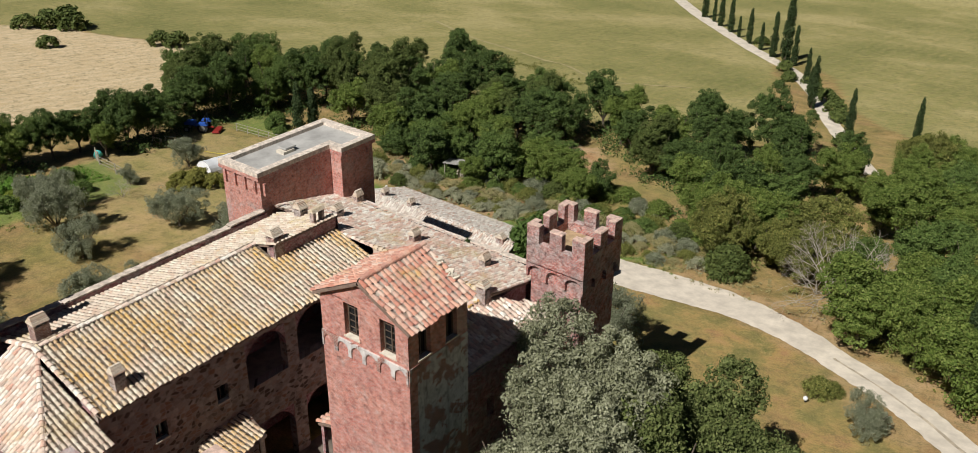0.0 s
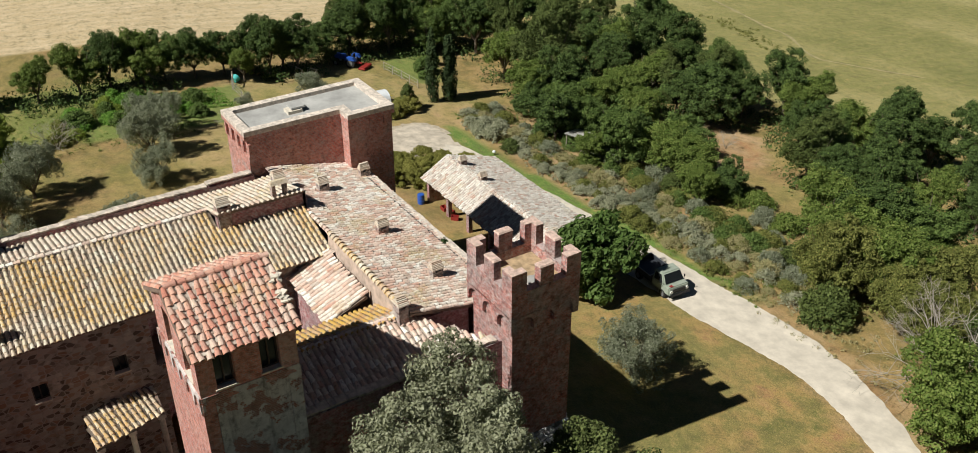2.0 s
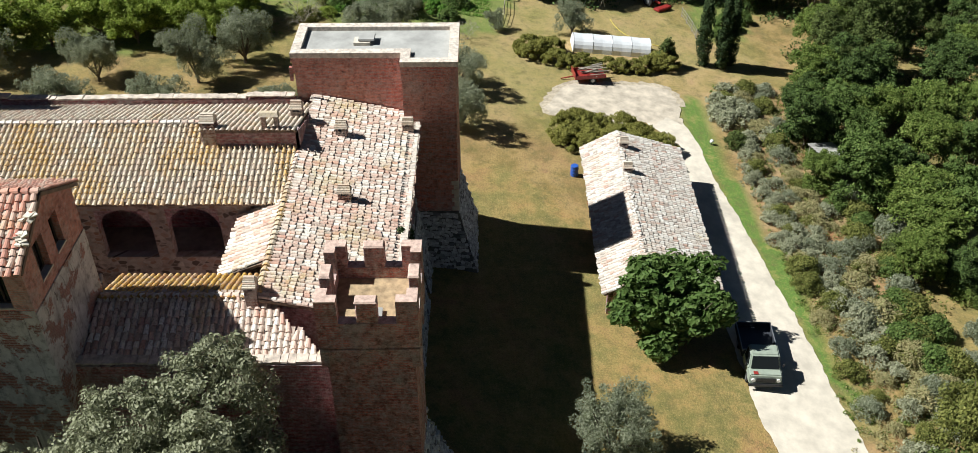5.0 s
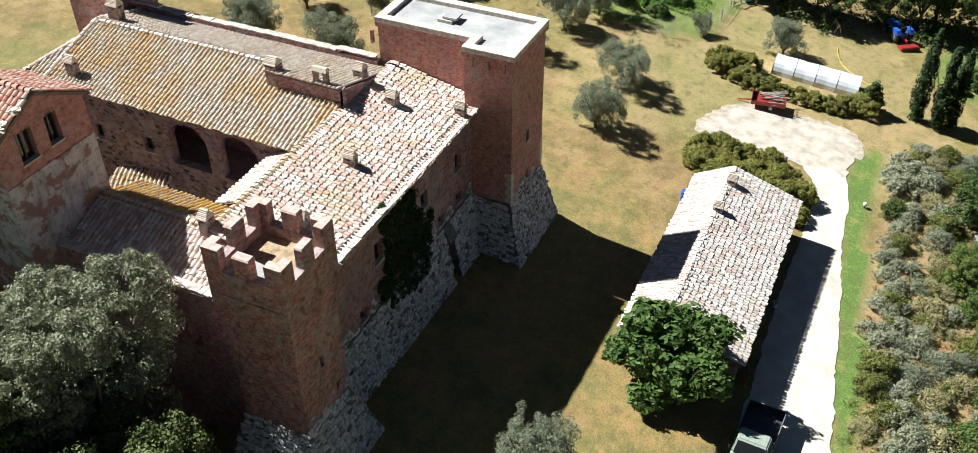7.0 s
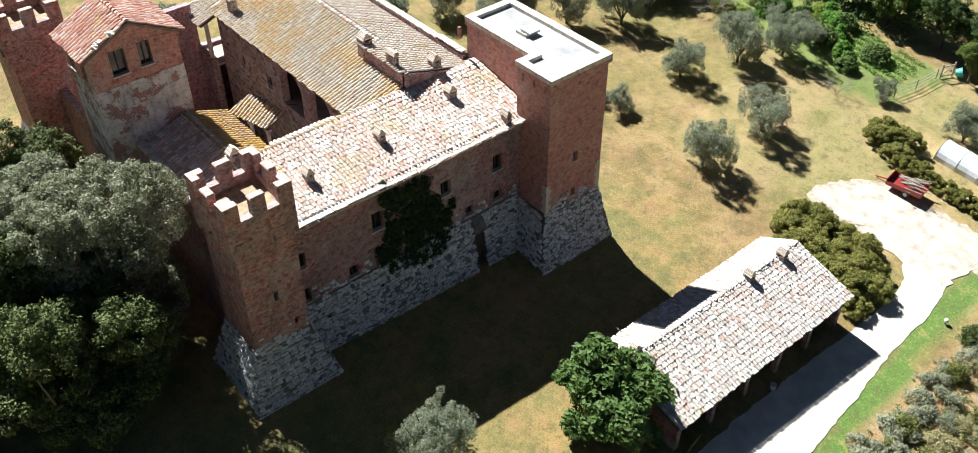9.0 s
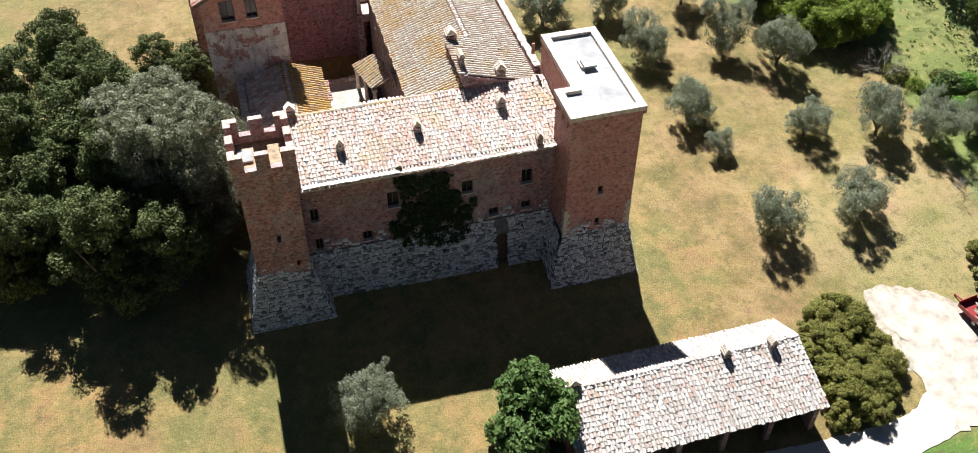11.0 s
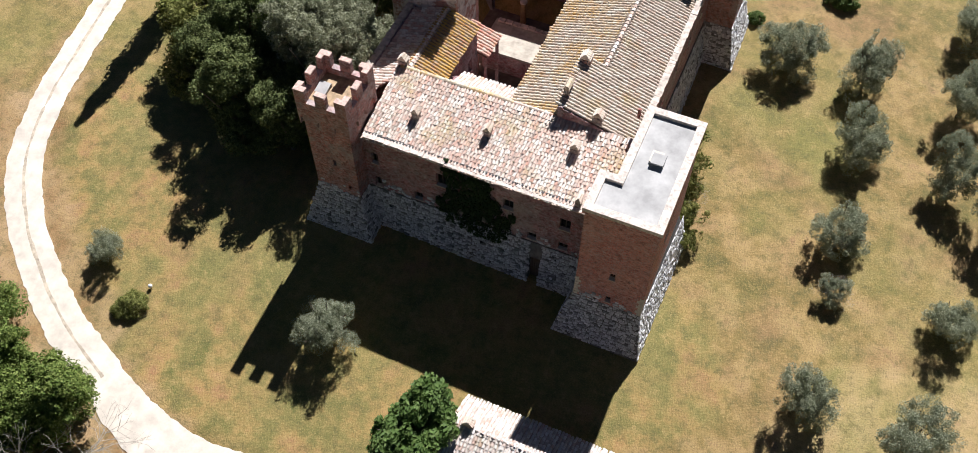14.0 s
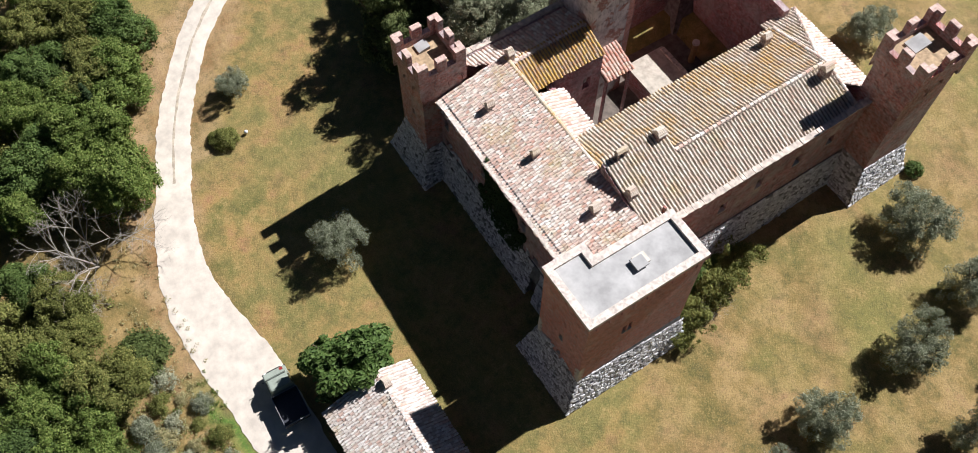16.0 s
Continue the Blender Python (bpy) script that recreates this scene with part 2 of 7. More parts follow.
COPING = plain("pale_coping", (0.66, 0.60, 0.50), 0.9, vary=0.22, scale=4, bump=0.5)
CONCRETE = plain("grey_roof_screed", (0.40, 0.395, 0.375), 0.85, vary=0.28, scale=0.8)
TILE = tile_material("clay_tile", [(0.58, 0.45, 0.35), (0.68, 0.58, 0.47), (0.72, 0.64, 0.53), (0.56, 0.40, 0.30), (0.64, 0.53, 0.42), (0.52, 0.42, 0.33)], (0.50, 0.40, 0.18), 0.3, 0.5)
TILE_RED = tile_material("red_clay_tile", [(0.58, 0.26, 0.18), (0.66, 0.38, 0.28), (0.50, 0.19, 0.13), (0.68, 0.50, 0.40), (0.44, 0.16, 0.11)], (0.48, 0.30, 0.06), 0.1, 0.3)
TILE_OLD = tile_material("gold_lichen_tile", [(0.60, 0.46, 0.34), (0.70, 0.60, 0.47), (0.74, 0.67, 0.55), (0.56, 0.40, 0.29), (0.68, 0.57, 0.44), (0.54, 0.42, 0.32), (0.77, 0.71, 0.59)], (0.58, 0.35, 0.075), 1.0, 0.3)
TILE_GOLD = tile_material("lichened_tile", [(0.48, 0.27, 0.09), (0.55, 0.36, 0.10), (0.40, 0.20, 0.10), (0.56, 0.42, 0.24)], (0.52, 0.32, 0.05), 0.95, 0.25)
TILE_PINK = tile_material("pink_clay_tile", [(0.66, 0.47, 0.37), (0.88, 0.79, 0.69), (0.70, 0.45, 0.35), (0.84, 0.75, 0.65), (0.62, 0.35, 0.26), (0.80, 0.66, 0.55), (0.48, 0.34, 0.27), (0.90, 0.85, 0.77), (0.84, 0.76, 0.66)], (0.50, 0.40, 0.19), 0.35, 0.5, 0.45)
TILE_GREY = tile_material("grey_lichen_tile", [(0.56, 0.48, 0.41), (0.78, 0.72, 0.65), (0.66, 0.59, 0.52), (0.84, 0.79, 0.72), (0.54, 0.36, 0.28), (0.72, 0.65, 0.57), (0.46, 0.38, 0.32), (0.86, 0.81, 0.75)], (0.52, 0.42, 0.20), 0.1, 0.5, 0.2)
# Both channel tones are set below the rows' to paint shade in the troughs.
CHANNEL = tile_material("shade_dark_channel_tile", [(0.15, 0.11, 0.085), (0.21, 0.16, 0.12), (0.11, 0.08, 0.06), (0.26, 0.21, 0.165)], (0.20, 0.14, 0.05), 0.3, 0.2)
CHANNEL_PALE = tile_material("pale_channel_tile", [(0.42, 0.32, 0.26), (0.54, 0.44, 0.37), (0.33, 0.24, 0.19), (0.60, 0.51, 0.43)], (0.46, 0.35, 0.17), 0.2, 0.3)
# Dark deck colour deepens the painted shade in gaps between rows.
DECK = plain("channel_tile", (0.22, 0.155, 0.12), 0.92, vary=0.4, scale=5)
WOOD = plain("weathered_wood", (0.10, 0.07, 0.05), 0.85, vary=0.35, scale=6)
DARK = plain("dark_interior", (0.02, 0.018, 0.016), 0.9, vary=0.2)
IRON = plain("dark_iron", (0.05, 0.05, 0.05), 0.6, 0.7, 0.2)
TERRACE = plain("terrace_tiles", (0.40, 0.29, 0.17), 0.9, vary=0.45, scale=3)
# Darker than FLAG: the court's shade is put into the floor colour.
COURT = plain("shade_toned_paving", (0.15, 0.125, 0.10), 0.92, vary=0.4, scale=2)
FLAG = plain("stone_paving", (0.46, 0.415, 0.335), 0.9, vary=0.3, scale=2)
GRAVEL = plain("white_gravel", (0.64, 0.575, 0.475), 0.95, vary=0.22, scale=0.9, bump=0.4)
BARK = plain("grey_bark", (0.15, 0.12, 0.09), 0.95, vary=0.4, scale=6, bump=0.8)
LEAF_HOLM = leaf_material("holm_oak_leaf", [(0.165, 0.176, 0.099), (0.319, 0.336, 0.209), (0.462, 0.473, 0.330), (0.242, 0.253, 0.149)], 0.75, 0.3)
LEAF_OAK = leaf_material("oak_leaf", [(0.028, 0.050, 0.012), (0.066, 0.108, 0.026), (0.140, 0.200, 0.052), (0.042, 0.070, 0.018)], 0.7, 0.08)
LEAF_DEEP = leaf_material("evergreen_leaf", [(0.042, 0.064, 0.014), (0.085, 0.112, 0.028), (0.14, 0.172, 0.048), (0.062, 0.084, 0.02)], 0.7, 0.04)
LEAF_EVER = leaf_material("evergreen_oak_leaf", [(0.055, 0.076, 0.02), (0.115, 0.145, 0.042), (0.195, 0.22, 0.078), (0.08, 0.105, 0.03)], 0.7, 0.12)
LEAF_FRESH = leaf_material("fresh_leaf", [(0.054, 0.096, 0.020), (0.110, 0.168, 0.040), (0.180, 0.240, 0.066), (0.082, 0.132, 0.030)], 0.65, 0.2)
LEAF_STRAW = leaf_material("straw_leaf", [(0.29, 0.255, 0.12), (0.40, 0.35, 0.18), (0.27, 0.29, 0.12)], 0.75, 0.2)
DRY_WOOD = plain("dry_wood", (0.36, 0.325, 0.265), 0.9, vary=0.3, scale=5, bump=0.5)
LEAF_LIGHT = leaf_material("young_leaf", [(0.072, 0.118, 0.020), (0.152, 0.212, 0.042), (0.262, 0.315, 0.085), (0.108, 0.158, 0.028)], 0.65, 0.28)
LEAF_WILD = leaf_material("wild_leaf", [(0.17, 0.235, 0.035), (0.31, 0.39, 0.068), (0.46, 0.52, 0.125), (0.235, 0.31, 0.05)], 0.65, 0.5)
LEAF_BEAN = leaf_material("vegetable_leaf", [(0.10, 0.22, 0.03), (0.17, 0.33, 0.05), (0.27, 0.42, 0.09)], 0.6, 0.35)
LEAF_OLIVE = leaf_material("olive_leaf", [(0.18, 0.205, 0.12), (0.31, 0.335, 0.22), (0.48, 0.50, 0.37), (0.235, 0.26, 0.16)], 0.65, 0.5)
LEAF_FIG = leaf_material("fig_leaf", [(0.07, 0.125, 0.028), (0.115, 0.185, 0.045), (0.16, 0.225, 0.065)], 0.6, 0.3)
LEAF_CYPRESS = leaf_material("cypress_leaf", [(0.022, 0.042, 0.014), (0.045, 0.072, 0.024), (0.07, 0.095, 0.034)], 0.8, 0.1)
LEAF_SAGE = leaf_material("sage_leaf", [(0.23, 0.24, 0.145), (0.35, 0.36, 0.235), (0.46, 0.46, 0.32)], 0.75, 0.25)
LEAF_BROOM = leaf_material("broom_leaf", [(0.13, 0.14, 0.028), (0.27, 0.265, 0.062), (0.44, 0.41, 0.12), (0.185, 0.19, 0.042)], 0.7, 0.35)
LEAF_BUSH = leaf_material("shrub_leaf", [(0.085, 0.10, 0.022), (0.18, 0.195, 0.046), (0.30, 0.30, 0.09), (0.125, 0.14, 0.032)], 0.7, 0.25)
MERLON_TOP = plain("worn_brick_coping", (0.58, 0.42, 0.35), 0.92, vary=0.4, scale=5, bump=0.6)
RIM = plain("worn_rim", (0.64, 0.56, 0.48), 0.92, vary=0.4, scale=4, bump=0.6)
EDGE_STONE = plain("weathered_coping", (0.58, 0.50, 0.42), 0.92, vary=0.45, scale=3, bump=0.6)
PLASTER = plaster_material("peeling_plaster")
RENDER = plain("pinkish_render", (0.54, 0.42, 0.34), 0.92, vary=0.35, scale=2.5, bump=0.4)
LEAF_IVY = leaf_material("ivy_leaf", [(0.02, 0.038, 0.012), (0.045, 0.075, 0.022), (0.075, 0.105, 0.034)], 0.75, 0.1)


# ---- building blocks ----
def part(name, bm, material, parent=None, label="", smooth=False):
    """Links a bmesh as one mesh object under a thing or a part."""
    me = bpy.data.meshes.new(name)
    bm.normal_update()
    bm.to_mesh(me)
    bm.free()
    me.materials.append(material)
    if smooth:
        for p in me.polygons:
            p.use_smooth = True
    ob = new(name, me)
    ob.parent = parent
    return tagged(ob, label) if label else ob


def thing(name, label, category, group="", kind="", at=(0, 0, 0)):
    ob = new(name)
    ob.empty_display_size = 0.3
    ob.location = at
    return tagged(ob, label, category, group, kind)


def box(bm, a, b):
    v = [bm.verts.new((x, y, z)) for z in (a[2], b[2]) for y in (a[1], b[1]) for x in (a[0], b[0])]
    for f in ((0, 2, 3, 1), (4, 5, 7, 6), (0, 1, 5, 4), (2, 6, 7, 3), (0, 4, 6, 2), (1, 3, 7, 5)):
        bm.faces.new([v[i] for i in f])
    return v


def loft(bm, low, high):
    """A solid between two rings of as many corners."""
    a, b = [bm.verts.new(p) for p in low], [bm.verts.new(p) for p in high]
    n = len(a)
    bm.faces.new(a[::-1])
    bm.faces.new(b)
    for k in range(n):
        bm.faces.new((a[k], a[(k + 1) % n], b[(k + 1) % n], b[k]))


def rect(x0, y0, x1, y1, z):
    return [(x0, y0, z), (x1, y0, z), (x1, y1, z), (x0, y1, z)]


def wall(name, axis, at, thick, u0, u1, z0, z1, holes, material, parent, label="", grain=0.0):
    """An upright wall along x or y with its outer face at 'at' and its body 'thick' behind it (the sign tells the side);
    holes are (u0, z0, u1, z1) and go right through."""
    us = sorted({u0, u1, *[h[0] for h in holes], *[h[2] for h in holes]})
    zs = sorted({z0, z1, *[h[1] for h in holes], *[h[3] for h in holes]})
    bm = bmesh.new()
    seen = {}

    def v(i, j, k):
        key = (i, j, k)
        if key not in seen:
            d = at + (thick if k else 0)
            seen[key] = bm.verts.new((us[i], d, zs[j]) if axis == "x" else (d, us[i], zs[j]))
        return seen[key]

    def solid(i, j):
        if not (0 <= i < len(us) - 1 and 0 <= j < len(zs) - 1):
            return False
        cu, cz = (us[i] + us[i + 1]) / 2, (zs[j] + zs[j + 1]) / 2
        return not any(h[0] < cu < h[2] and h[1] < cz < h[3] for h in holes)

    for i in range(len(us) - 1):
        for j in range(len(zs) - 1):
            if not solid(i, j):
                continue
            for k in (0, 1):
                bm.faces.new((v(i, j, k), v(i + 1, j, k), v(i + 1, j + 1, k), v(i, j + 1, k)))
            for di, dj, e in ((-1, 0, ((i, j), (i, j + 1))), (1, 0, ((i + 1, j), (i + 1, j + 1))), (0, -1, ((i, j), (i + 1, j))), (0, 1, ((i, j + 1), (i + 1, j + 1)))):
                if not solid(i + di, j + dj):
                    (a, b), (c, d) = e
                    bm.faces.new((v(a, b, 0), v(c, d, 0), v(c, d, 1), v(a, b, 1)))
    bmesh.ops.recalc_face_normals(bm, faces=bm.faces)
    return part(name, bm, material, parent, label)


def limb(bm, a, b, ra, rb, n=6):
    a, b = Vector(a), Vector(b)
    d = (b - a).normalized()
    s = d.orthogonal().normalized()
    u = d.cross(s)
    ra_, rb_ = [[bm.verts.new(p + (s * math.cos(2 * math.pi * k / n) + u * math.sin(2 * math.pi * k / n)) * r) for k in range(n)] for p, r in ((a, ra), (b, rb))]
    for k in range(n):
        bm.faces.new((ra_[k], ra_[(k + 1) % n], rb_[(k + 1) % n], rb_[k]))


def ground_height(x, y):
    cx, cy = max(-220.0, min(220.0, x)), max(-220.0, min(40.0, y))
    z = -0.023 * cx + (0.115 * cy if cy < 0 else 0.05 * cy)
    z += 0.10 * noise.noise((x * 0.11, y * 0.11, 0.0))
    return min(z, -0.3) if 2.0 < x < 19.0 and 8.0 < y < 26.0 else z     # dug out below the court


# ---- clay roofs ----
def tile_shape(length=0.46, r0=0.128, r1=0.088, thick=0.026, steps=5):
    """A half-round tile that lies along +y with its wide end at y = 0."""
    vs, fs = [], []
    for y, r in ((0.0, r0), (length, r1)):
        for rr in (r, r - thick):
            for k in range(steps + 1):
                a = math.pi * k / steps
                vs.append((-math.cos(a) * rr, y, math.sin(a) * rr * 0.92 + (0.028 if y == 0 else 0.0)))
    n = steps + 1
    for k in range(steps):
        fs.append((k, k + 1, 2 * n + k + 1, 2 * n + k))
        fs.append((k + 1, k, n + k, n + k + 1))
    return vs, fs


def channel_shape(length=0.44, w=0.115, dip=0.035, lift=0.035):
    """A shallow trough between two rows of half-round tiles, its lower end raised on the next."""
    vs = [(x * w, y, dip * abs(x) + (lift if y == 0 else 0.004)) for y in (0.0, length) for x in (-1, -0.4, 0.4, 1)]
    vs += [(x * w, 0.0, dip * abs(x) + lift - 0.025) for x in (-1, -0.4, 0.4, 1)]
    return vs, [(k, k + 1, k + 5, k + 4) for k in range(3)] + [(k + 1, k, k + 8, k + 9) for k in range(3)]


TILE_V, TILE_F = tile_shape()
CHAN_V, CHAN_F = channel_shape()
TILE_MESHES = {}


def tile_mesh(material):
    if material.name not in TILE_MESHES:
        me = bpy.data.meshes.new("tile")
        me.from_pydata(TILE_V, [], TILE_F)
        me.materials.append(material)
        TILE_MESHES[material.name] = me
    return TILE_MESHES[material.name]


def inside(p, poly):
    hit = False
    for (x0, y0), (x1, y1) in zip(poly, poly[1:] + poly[:1]):
        if (y0 > p[1]) != (y1 > p[1]) and p[0] < (x1 - x0) * (p[1] - y0) / (y1 - y0) + x0:
            hit = not hit
    return hit


PENDING = []     # the single tiles, linked at the end of the file


def tiled_slope(corners, material, parent, singles=0, pitch=0.275, step=0.36, sag=0.03, seed=0, deck=0.14, loose=0.022):
    """A sloping roof face with the given corners (the first two are its eave): a deck and rows of half-round tiles over it."""
    rnd = random.Random(seed)
    ribbed = material in (TILE, TILE_OLD, TILE_GOLD)
    slim, stray = (0.84, 0.55) if ribbed else (1.0, 1.0)
    c = [Vector(p) for p in corners]
    eu = (c[1] - c[0]).normalized()
    nrm = Vector((0, 0, 0))
    for k in range(len(c)):
        nrm += (c[k] - c[0]).cross(c[(k + 1) % len(c)] - c[0])
    nrm.normalize()
    if nrm.z < 0:
        nrm = -nrm
    ev = nrm.cross(eu)
    if ev.z < 0:
        ev = -ev
    flat = [((p - c[0]).dot(eu), (p - c[0]).dot(ev)) for p in c]
    bm = bmesh.new()
    loft(bm, [p - nrm * deck for p in c], c)
    bmesh.ops.recalc_face_normals(bm, faces=bm.faces)
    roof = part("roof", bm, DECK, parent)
    u_lo, u_hi = min(p[0] for p in flat), max(p[0] for p in flat)
    v_hi = max(p[1] for p in flat)
    right = eu if eu.cross(ev).z > 0 else -eu
    rows, spots, troughs = int(v_hi / step) + 2, [], []
    nu = max(1, int(round((u_hi - u_lo) / pitch)))
    for i in range(nu):
        u = u_lo + (i + 0.5) * (u_hi - u_lo) / nu
        wob = rnd.uniform(-0.02, 0.02)
        for j in range(rows):
            v = j * step - 0.10
            if not inside((u, v + 0.14), flat):
                continue
            lift = sag * noise.noise((u * 0.35 + seed, v * 0.35, 3.0)) + rnd.uniform(0.0, loose)
            p = c[0] + eu * (u + (wob + rnd.uniform(-0.028, 0.028)) * stray) + ev * (v + rnd.uniform(-0.055, 0.055)) + nrm * (0.005 + lift)
            turn = rnd.gauss(0, 0.06) * stray
            ax, ay = (right * math.cos(turn) + ev * math.sin(turn)) * (pitch / 0.275), ev * math.cos(turn) - right * math.sin(turn)
            half = (u_hi - u_lo) / nu * 0.5
            if inside((u + half, v + 0.3), flat):
                q = c[0] + eu * (u + half + rnd.uniform(-0.015, 0.015)) + ev * (v + 0.17 + rnd.uniform(-0.05, 0.05)) + nrm * (0.004 + lift)
                troughs.append(Matrix(((ax.x, ay.x, nrm.x, q.x), (ax.y, ay.y, nrm.y, q.y), (ax.z, ay.z, nrm.z, q.z), (0, 0, 0, 1))))
            ax = ax * slim
            spots.append(Matrix(((ax.x, ay.x, nrm.x, p.x), (ax.y, ay.y, nrm.y, p.y), (ax.z, ay.z, nrm.z, p.z), (0, 0, 0, 1))))
    mid = len(spots) // 2
    first = max(0, mid - singles // 2)
    one, rest = spots[first:first + singles], spots[:first] + spots[first + singles:]
    PENDING.append((roof, material, one))
    for mats_in, (tv, tf), name, label in ((rest, (TILE_V, TILE_F), "roof_tiles", "rows of weathered half-round clay tiles"), (troughs, (CHAN_V, CHAN_F), "channel_tiles", "weathered channel tiles, darkened for shade, between the rows")):
        if not mats_in:
            continue
        base = np.array(tv)
        mats = np.array([[list(r) for r in m] for m in mats_in])
        vs = (np.einsum("nij,kj->nki", mats[:, :3, :3], base) + mats[:, None, :3, 3]).reshape(-1, 3)
        fs = (np.array(tf)[None] + (np.arange(len(mats_in)) * len(base))[:, None, None]).reshape(-1, 4)
        me = bpy.data.meshes.new(name)
        me.from_pydata(vs.tolist(), [], fs.tolist())
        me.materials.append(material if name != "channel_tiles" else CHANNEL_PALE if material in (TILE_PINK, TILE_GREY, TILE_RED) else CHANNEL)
        ob = new(name, me)
        ob.parent = roof
        tagged(ob, label, kind="stuff")
    return roof


def tile_run(a, b, material, parent, name="ridge_tiles", size=1.25, step=0.36, seed=0, label="row of rounded clay ridge tiles"):
    """A row of large half-round tiles along a ridge or hip."""
    rnd = random.Random(seed)
    a, b = Vector(a), Vector(b)
    d = (b - a).normalized()
    side = d.cross(Vector((0, 0, 1))).normalized()
    up = side.cross(d)
    vs, fs = [], []
    for k in range(int((b - a).length / step)):
        o = a + d * (k * step + rnd.uniform(-0.02, 0.02)) + up * rnd.uniform(-0.01, 0.02)
        n = len(vs)
        vs += [tuple(o + side * x * size + d * y + up * z * size) for x, y, z in TILE_V]
        fs += [tuple(i + n for i in f) for f in TILE_F]
    me = bpy.data.meshes.new(name)
    me.from_pydata(vs, [], fs)
    me.materials.append(material)
    ob = new(name, me)
    ob.parent = parent
    return tagged(ob, label, kind="stuff")


def coping_row(a, b, width, parent, material, seed=0, length=0.55, thick=0.07, step=0.05):
    """A row of flat uneven coping slabs, each a part of its own."""
    rnd = random.Random(seed)
    a, b = Vector(a), Vector(b)
    d = (b - a).normalized()
    side = d.cross(Vector((0, 0, 1))).normalized()
    at, total, k = 0.0, (b - a).length, 0
    while at < total - 0.1:
        ln = min(length * rnd.uniform(0.7, 1.35), total - at)
        if k % 6 == 0:
            rise = rnd.uniform(0, step)
        w0, w1 = width / 2 * rnd.uniform(0.85, 1.12), width / 2 * rnd.uniform(0.85, 1.12)
        p, q = a + d * (at + 0.01), a + d * (at + ln - 0.01)
        z = Vector((0, 0, rise + rnd.uniform(-0.012, 0.012)))
        tilt = Vector((0, 0, rnd.uniform(-0.02, 0.02)))
        bm = bmesh.new()
        low = [p - side * w0 + z, q - side * w1 + z, q + side * w1 + z, p + side * w0 + z]
        loft(bm, low, [v + Vector((0, 0, thick)) + (tilt if i in (0, 3) else -tilt) for i, v in enumerate(low)])
        bmesh.ops.recalc_face_normals(bm, faces=bm.faces)
        part("coping_slab", bm, material, parent)
        at += ln
        k += 1


# ---- ground ----
def spread(lo, hi, step, far):
    mid = list(np.arange(lo, hi + 0.01, step))
    out = [hi + d for d in (6, 14, 26, 45, 80, 150, 300, 700, far)]
    return [lo - d for d in (far, 700, 300, 150, 80, 45, 26, 14, 6)] + mid + out


def dist_line(p, a, b):
    ax, ay, bx, by = a[0], a[1], b[0], b[1]
    t = max(0.0, min(1.0, ((p[0] - ax) * (bx - ax) + (p[1] - ay) * (by - ay)) / ((bx - ax) ** 2 + (by - ay) ** 2)))
    return math.hypot(p[0] - ax - t * (bx - ax), p[1] - ay - t * (by - ay))


STUBBLE = [(82, 10), (82, -5.6), (82, -15.8), (81, -25), (101, -45), (113.7, -41.5), (128.7, -38), (137, -33), (240, 20), (240, 120), (90, 90)]
PASTURE = [(80, -42), (101, -45.5), (113.7, -42), (128.7, -38.5), (137, -33.5), (260, 28), (300, -300), (110, -300), (31, -100), (26, -88), (16, -68), (30, -60), (46, -58), (60, -60), (74, -52)]
PASTURE_2 = [(16, -92), (26, -112), (70, -158), (110, -300), (-250, -300), (-250, -60), (-60, -66), (0, -78)]
LUSH = [(8, -21.8), (18, -21.0), (26, -20.0), (34, -19.0), (38, -18.7), (44, -18.7), (46, -20.8), (39, -20.7), (33, -21.0), (26, -21.8), (18, -22.7), (8, -23.2)]
PLOT = [(60, -21), (56, -23.5), (58, -27), (66, -30), (68, -24)]
PLOT_2 = [(52.5, 4), (53.8, -3), (62, -4.5), (64, 4), (60, 12), (54, 12)]
BARE = [(25, -39), (28, -37.5), (35, -40), (37.5, -46), (31, -48), (25, -42)]
PALE = [(34, -4), (39, -6), (40, -24), (56, -27), (66, -14), (62, 2), (52, 6), (42, 4), (36, 3)]
LAWN = [(-22, -4), (-14, -12), (-4, -17), (14, -17.2), (26, -9), (31, -4), (27, 4), (20, 5), (0, 5), (-14, 8), (-22, 6)]
WILD = [(49, 22), (55, 21), (54.6, 17.3), (55.6, 13.5), (60, 9.5), (62.5, 4.5), (70, 3), (70, 36), (48, 36), (46, 29)]
BORDER = [(16, -22.4), (26, -22.2), (36, -22), (46, -21.5), (48, -28), (36, -31), (24, -29), (14, -26)]


DRIVE = [(-120, 190, 1.4), (-75, 120, 1.4), (-46, 72, 1.4), (-35, 45, 1.4), (-30, 26, 1.4), (-27.5, 14, 1.4), (-26.3, 6.3, 1.35), (-25.3, 0.6, 1.35), (-23.6, -4.7, 1.4), (-20.4, -9.0, 1.4), (-16.9, -12.1, 1.4), (-12.8, -14.9, 1.45),
         (-8, -17.2, 1.45), (-3.8, -19.1, 1.65), (0.3, -20.1, 2.0), (4, -20.2, 2.3), (8, -19.7, 2.5), (11.5, -19.35, 2.45), (16, -19.1, 2.3), (22, -18.7, 2.0), (28, -18.35, 1.65), (33, -18.05, 1.25), (38, -17.7, 1.2), (41, -16.6, 1.5)]
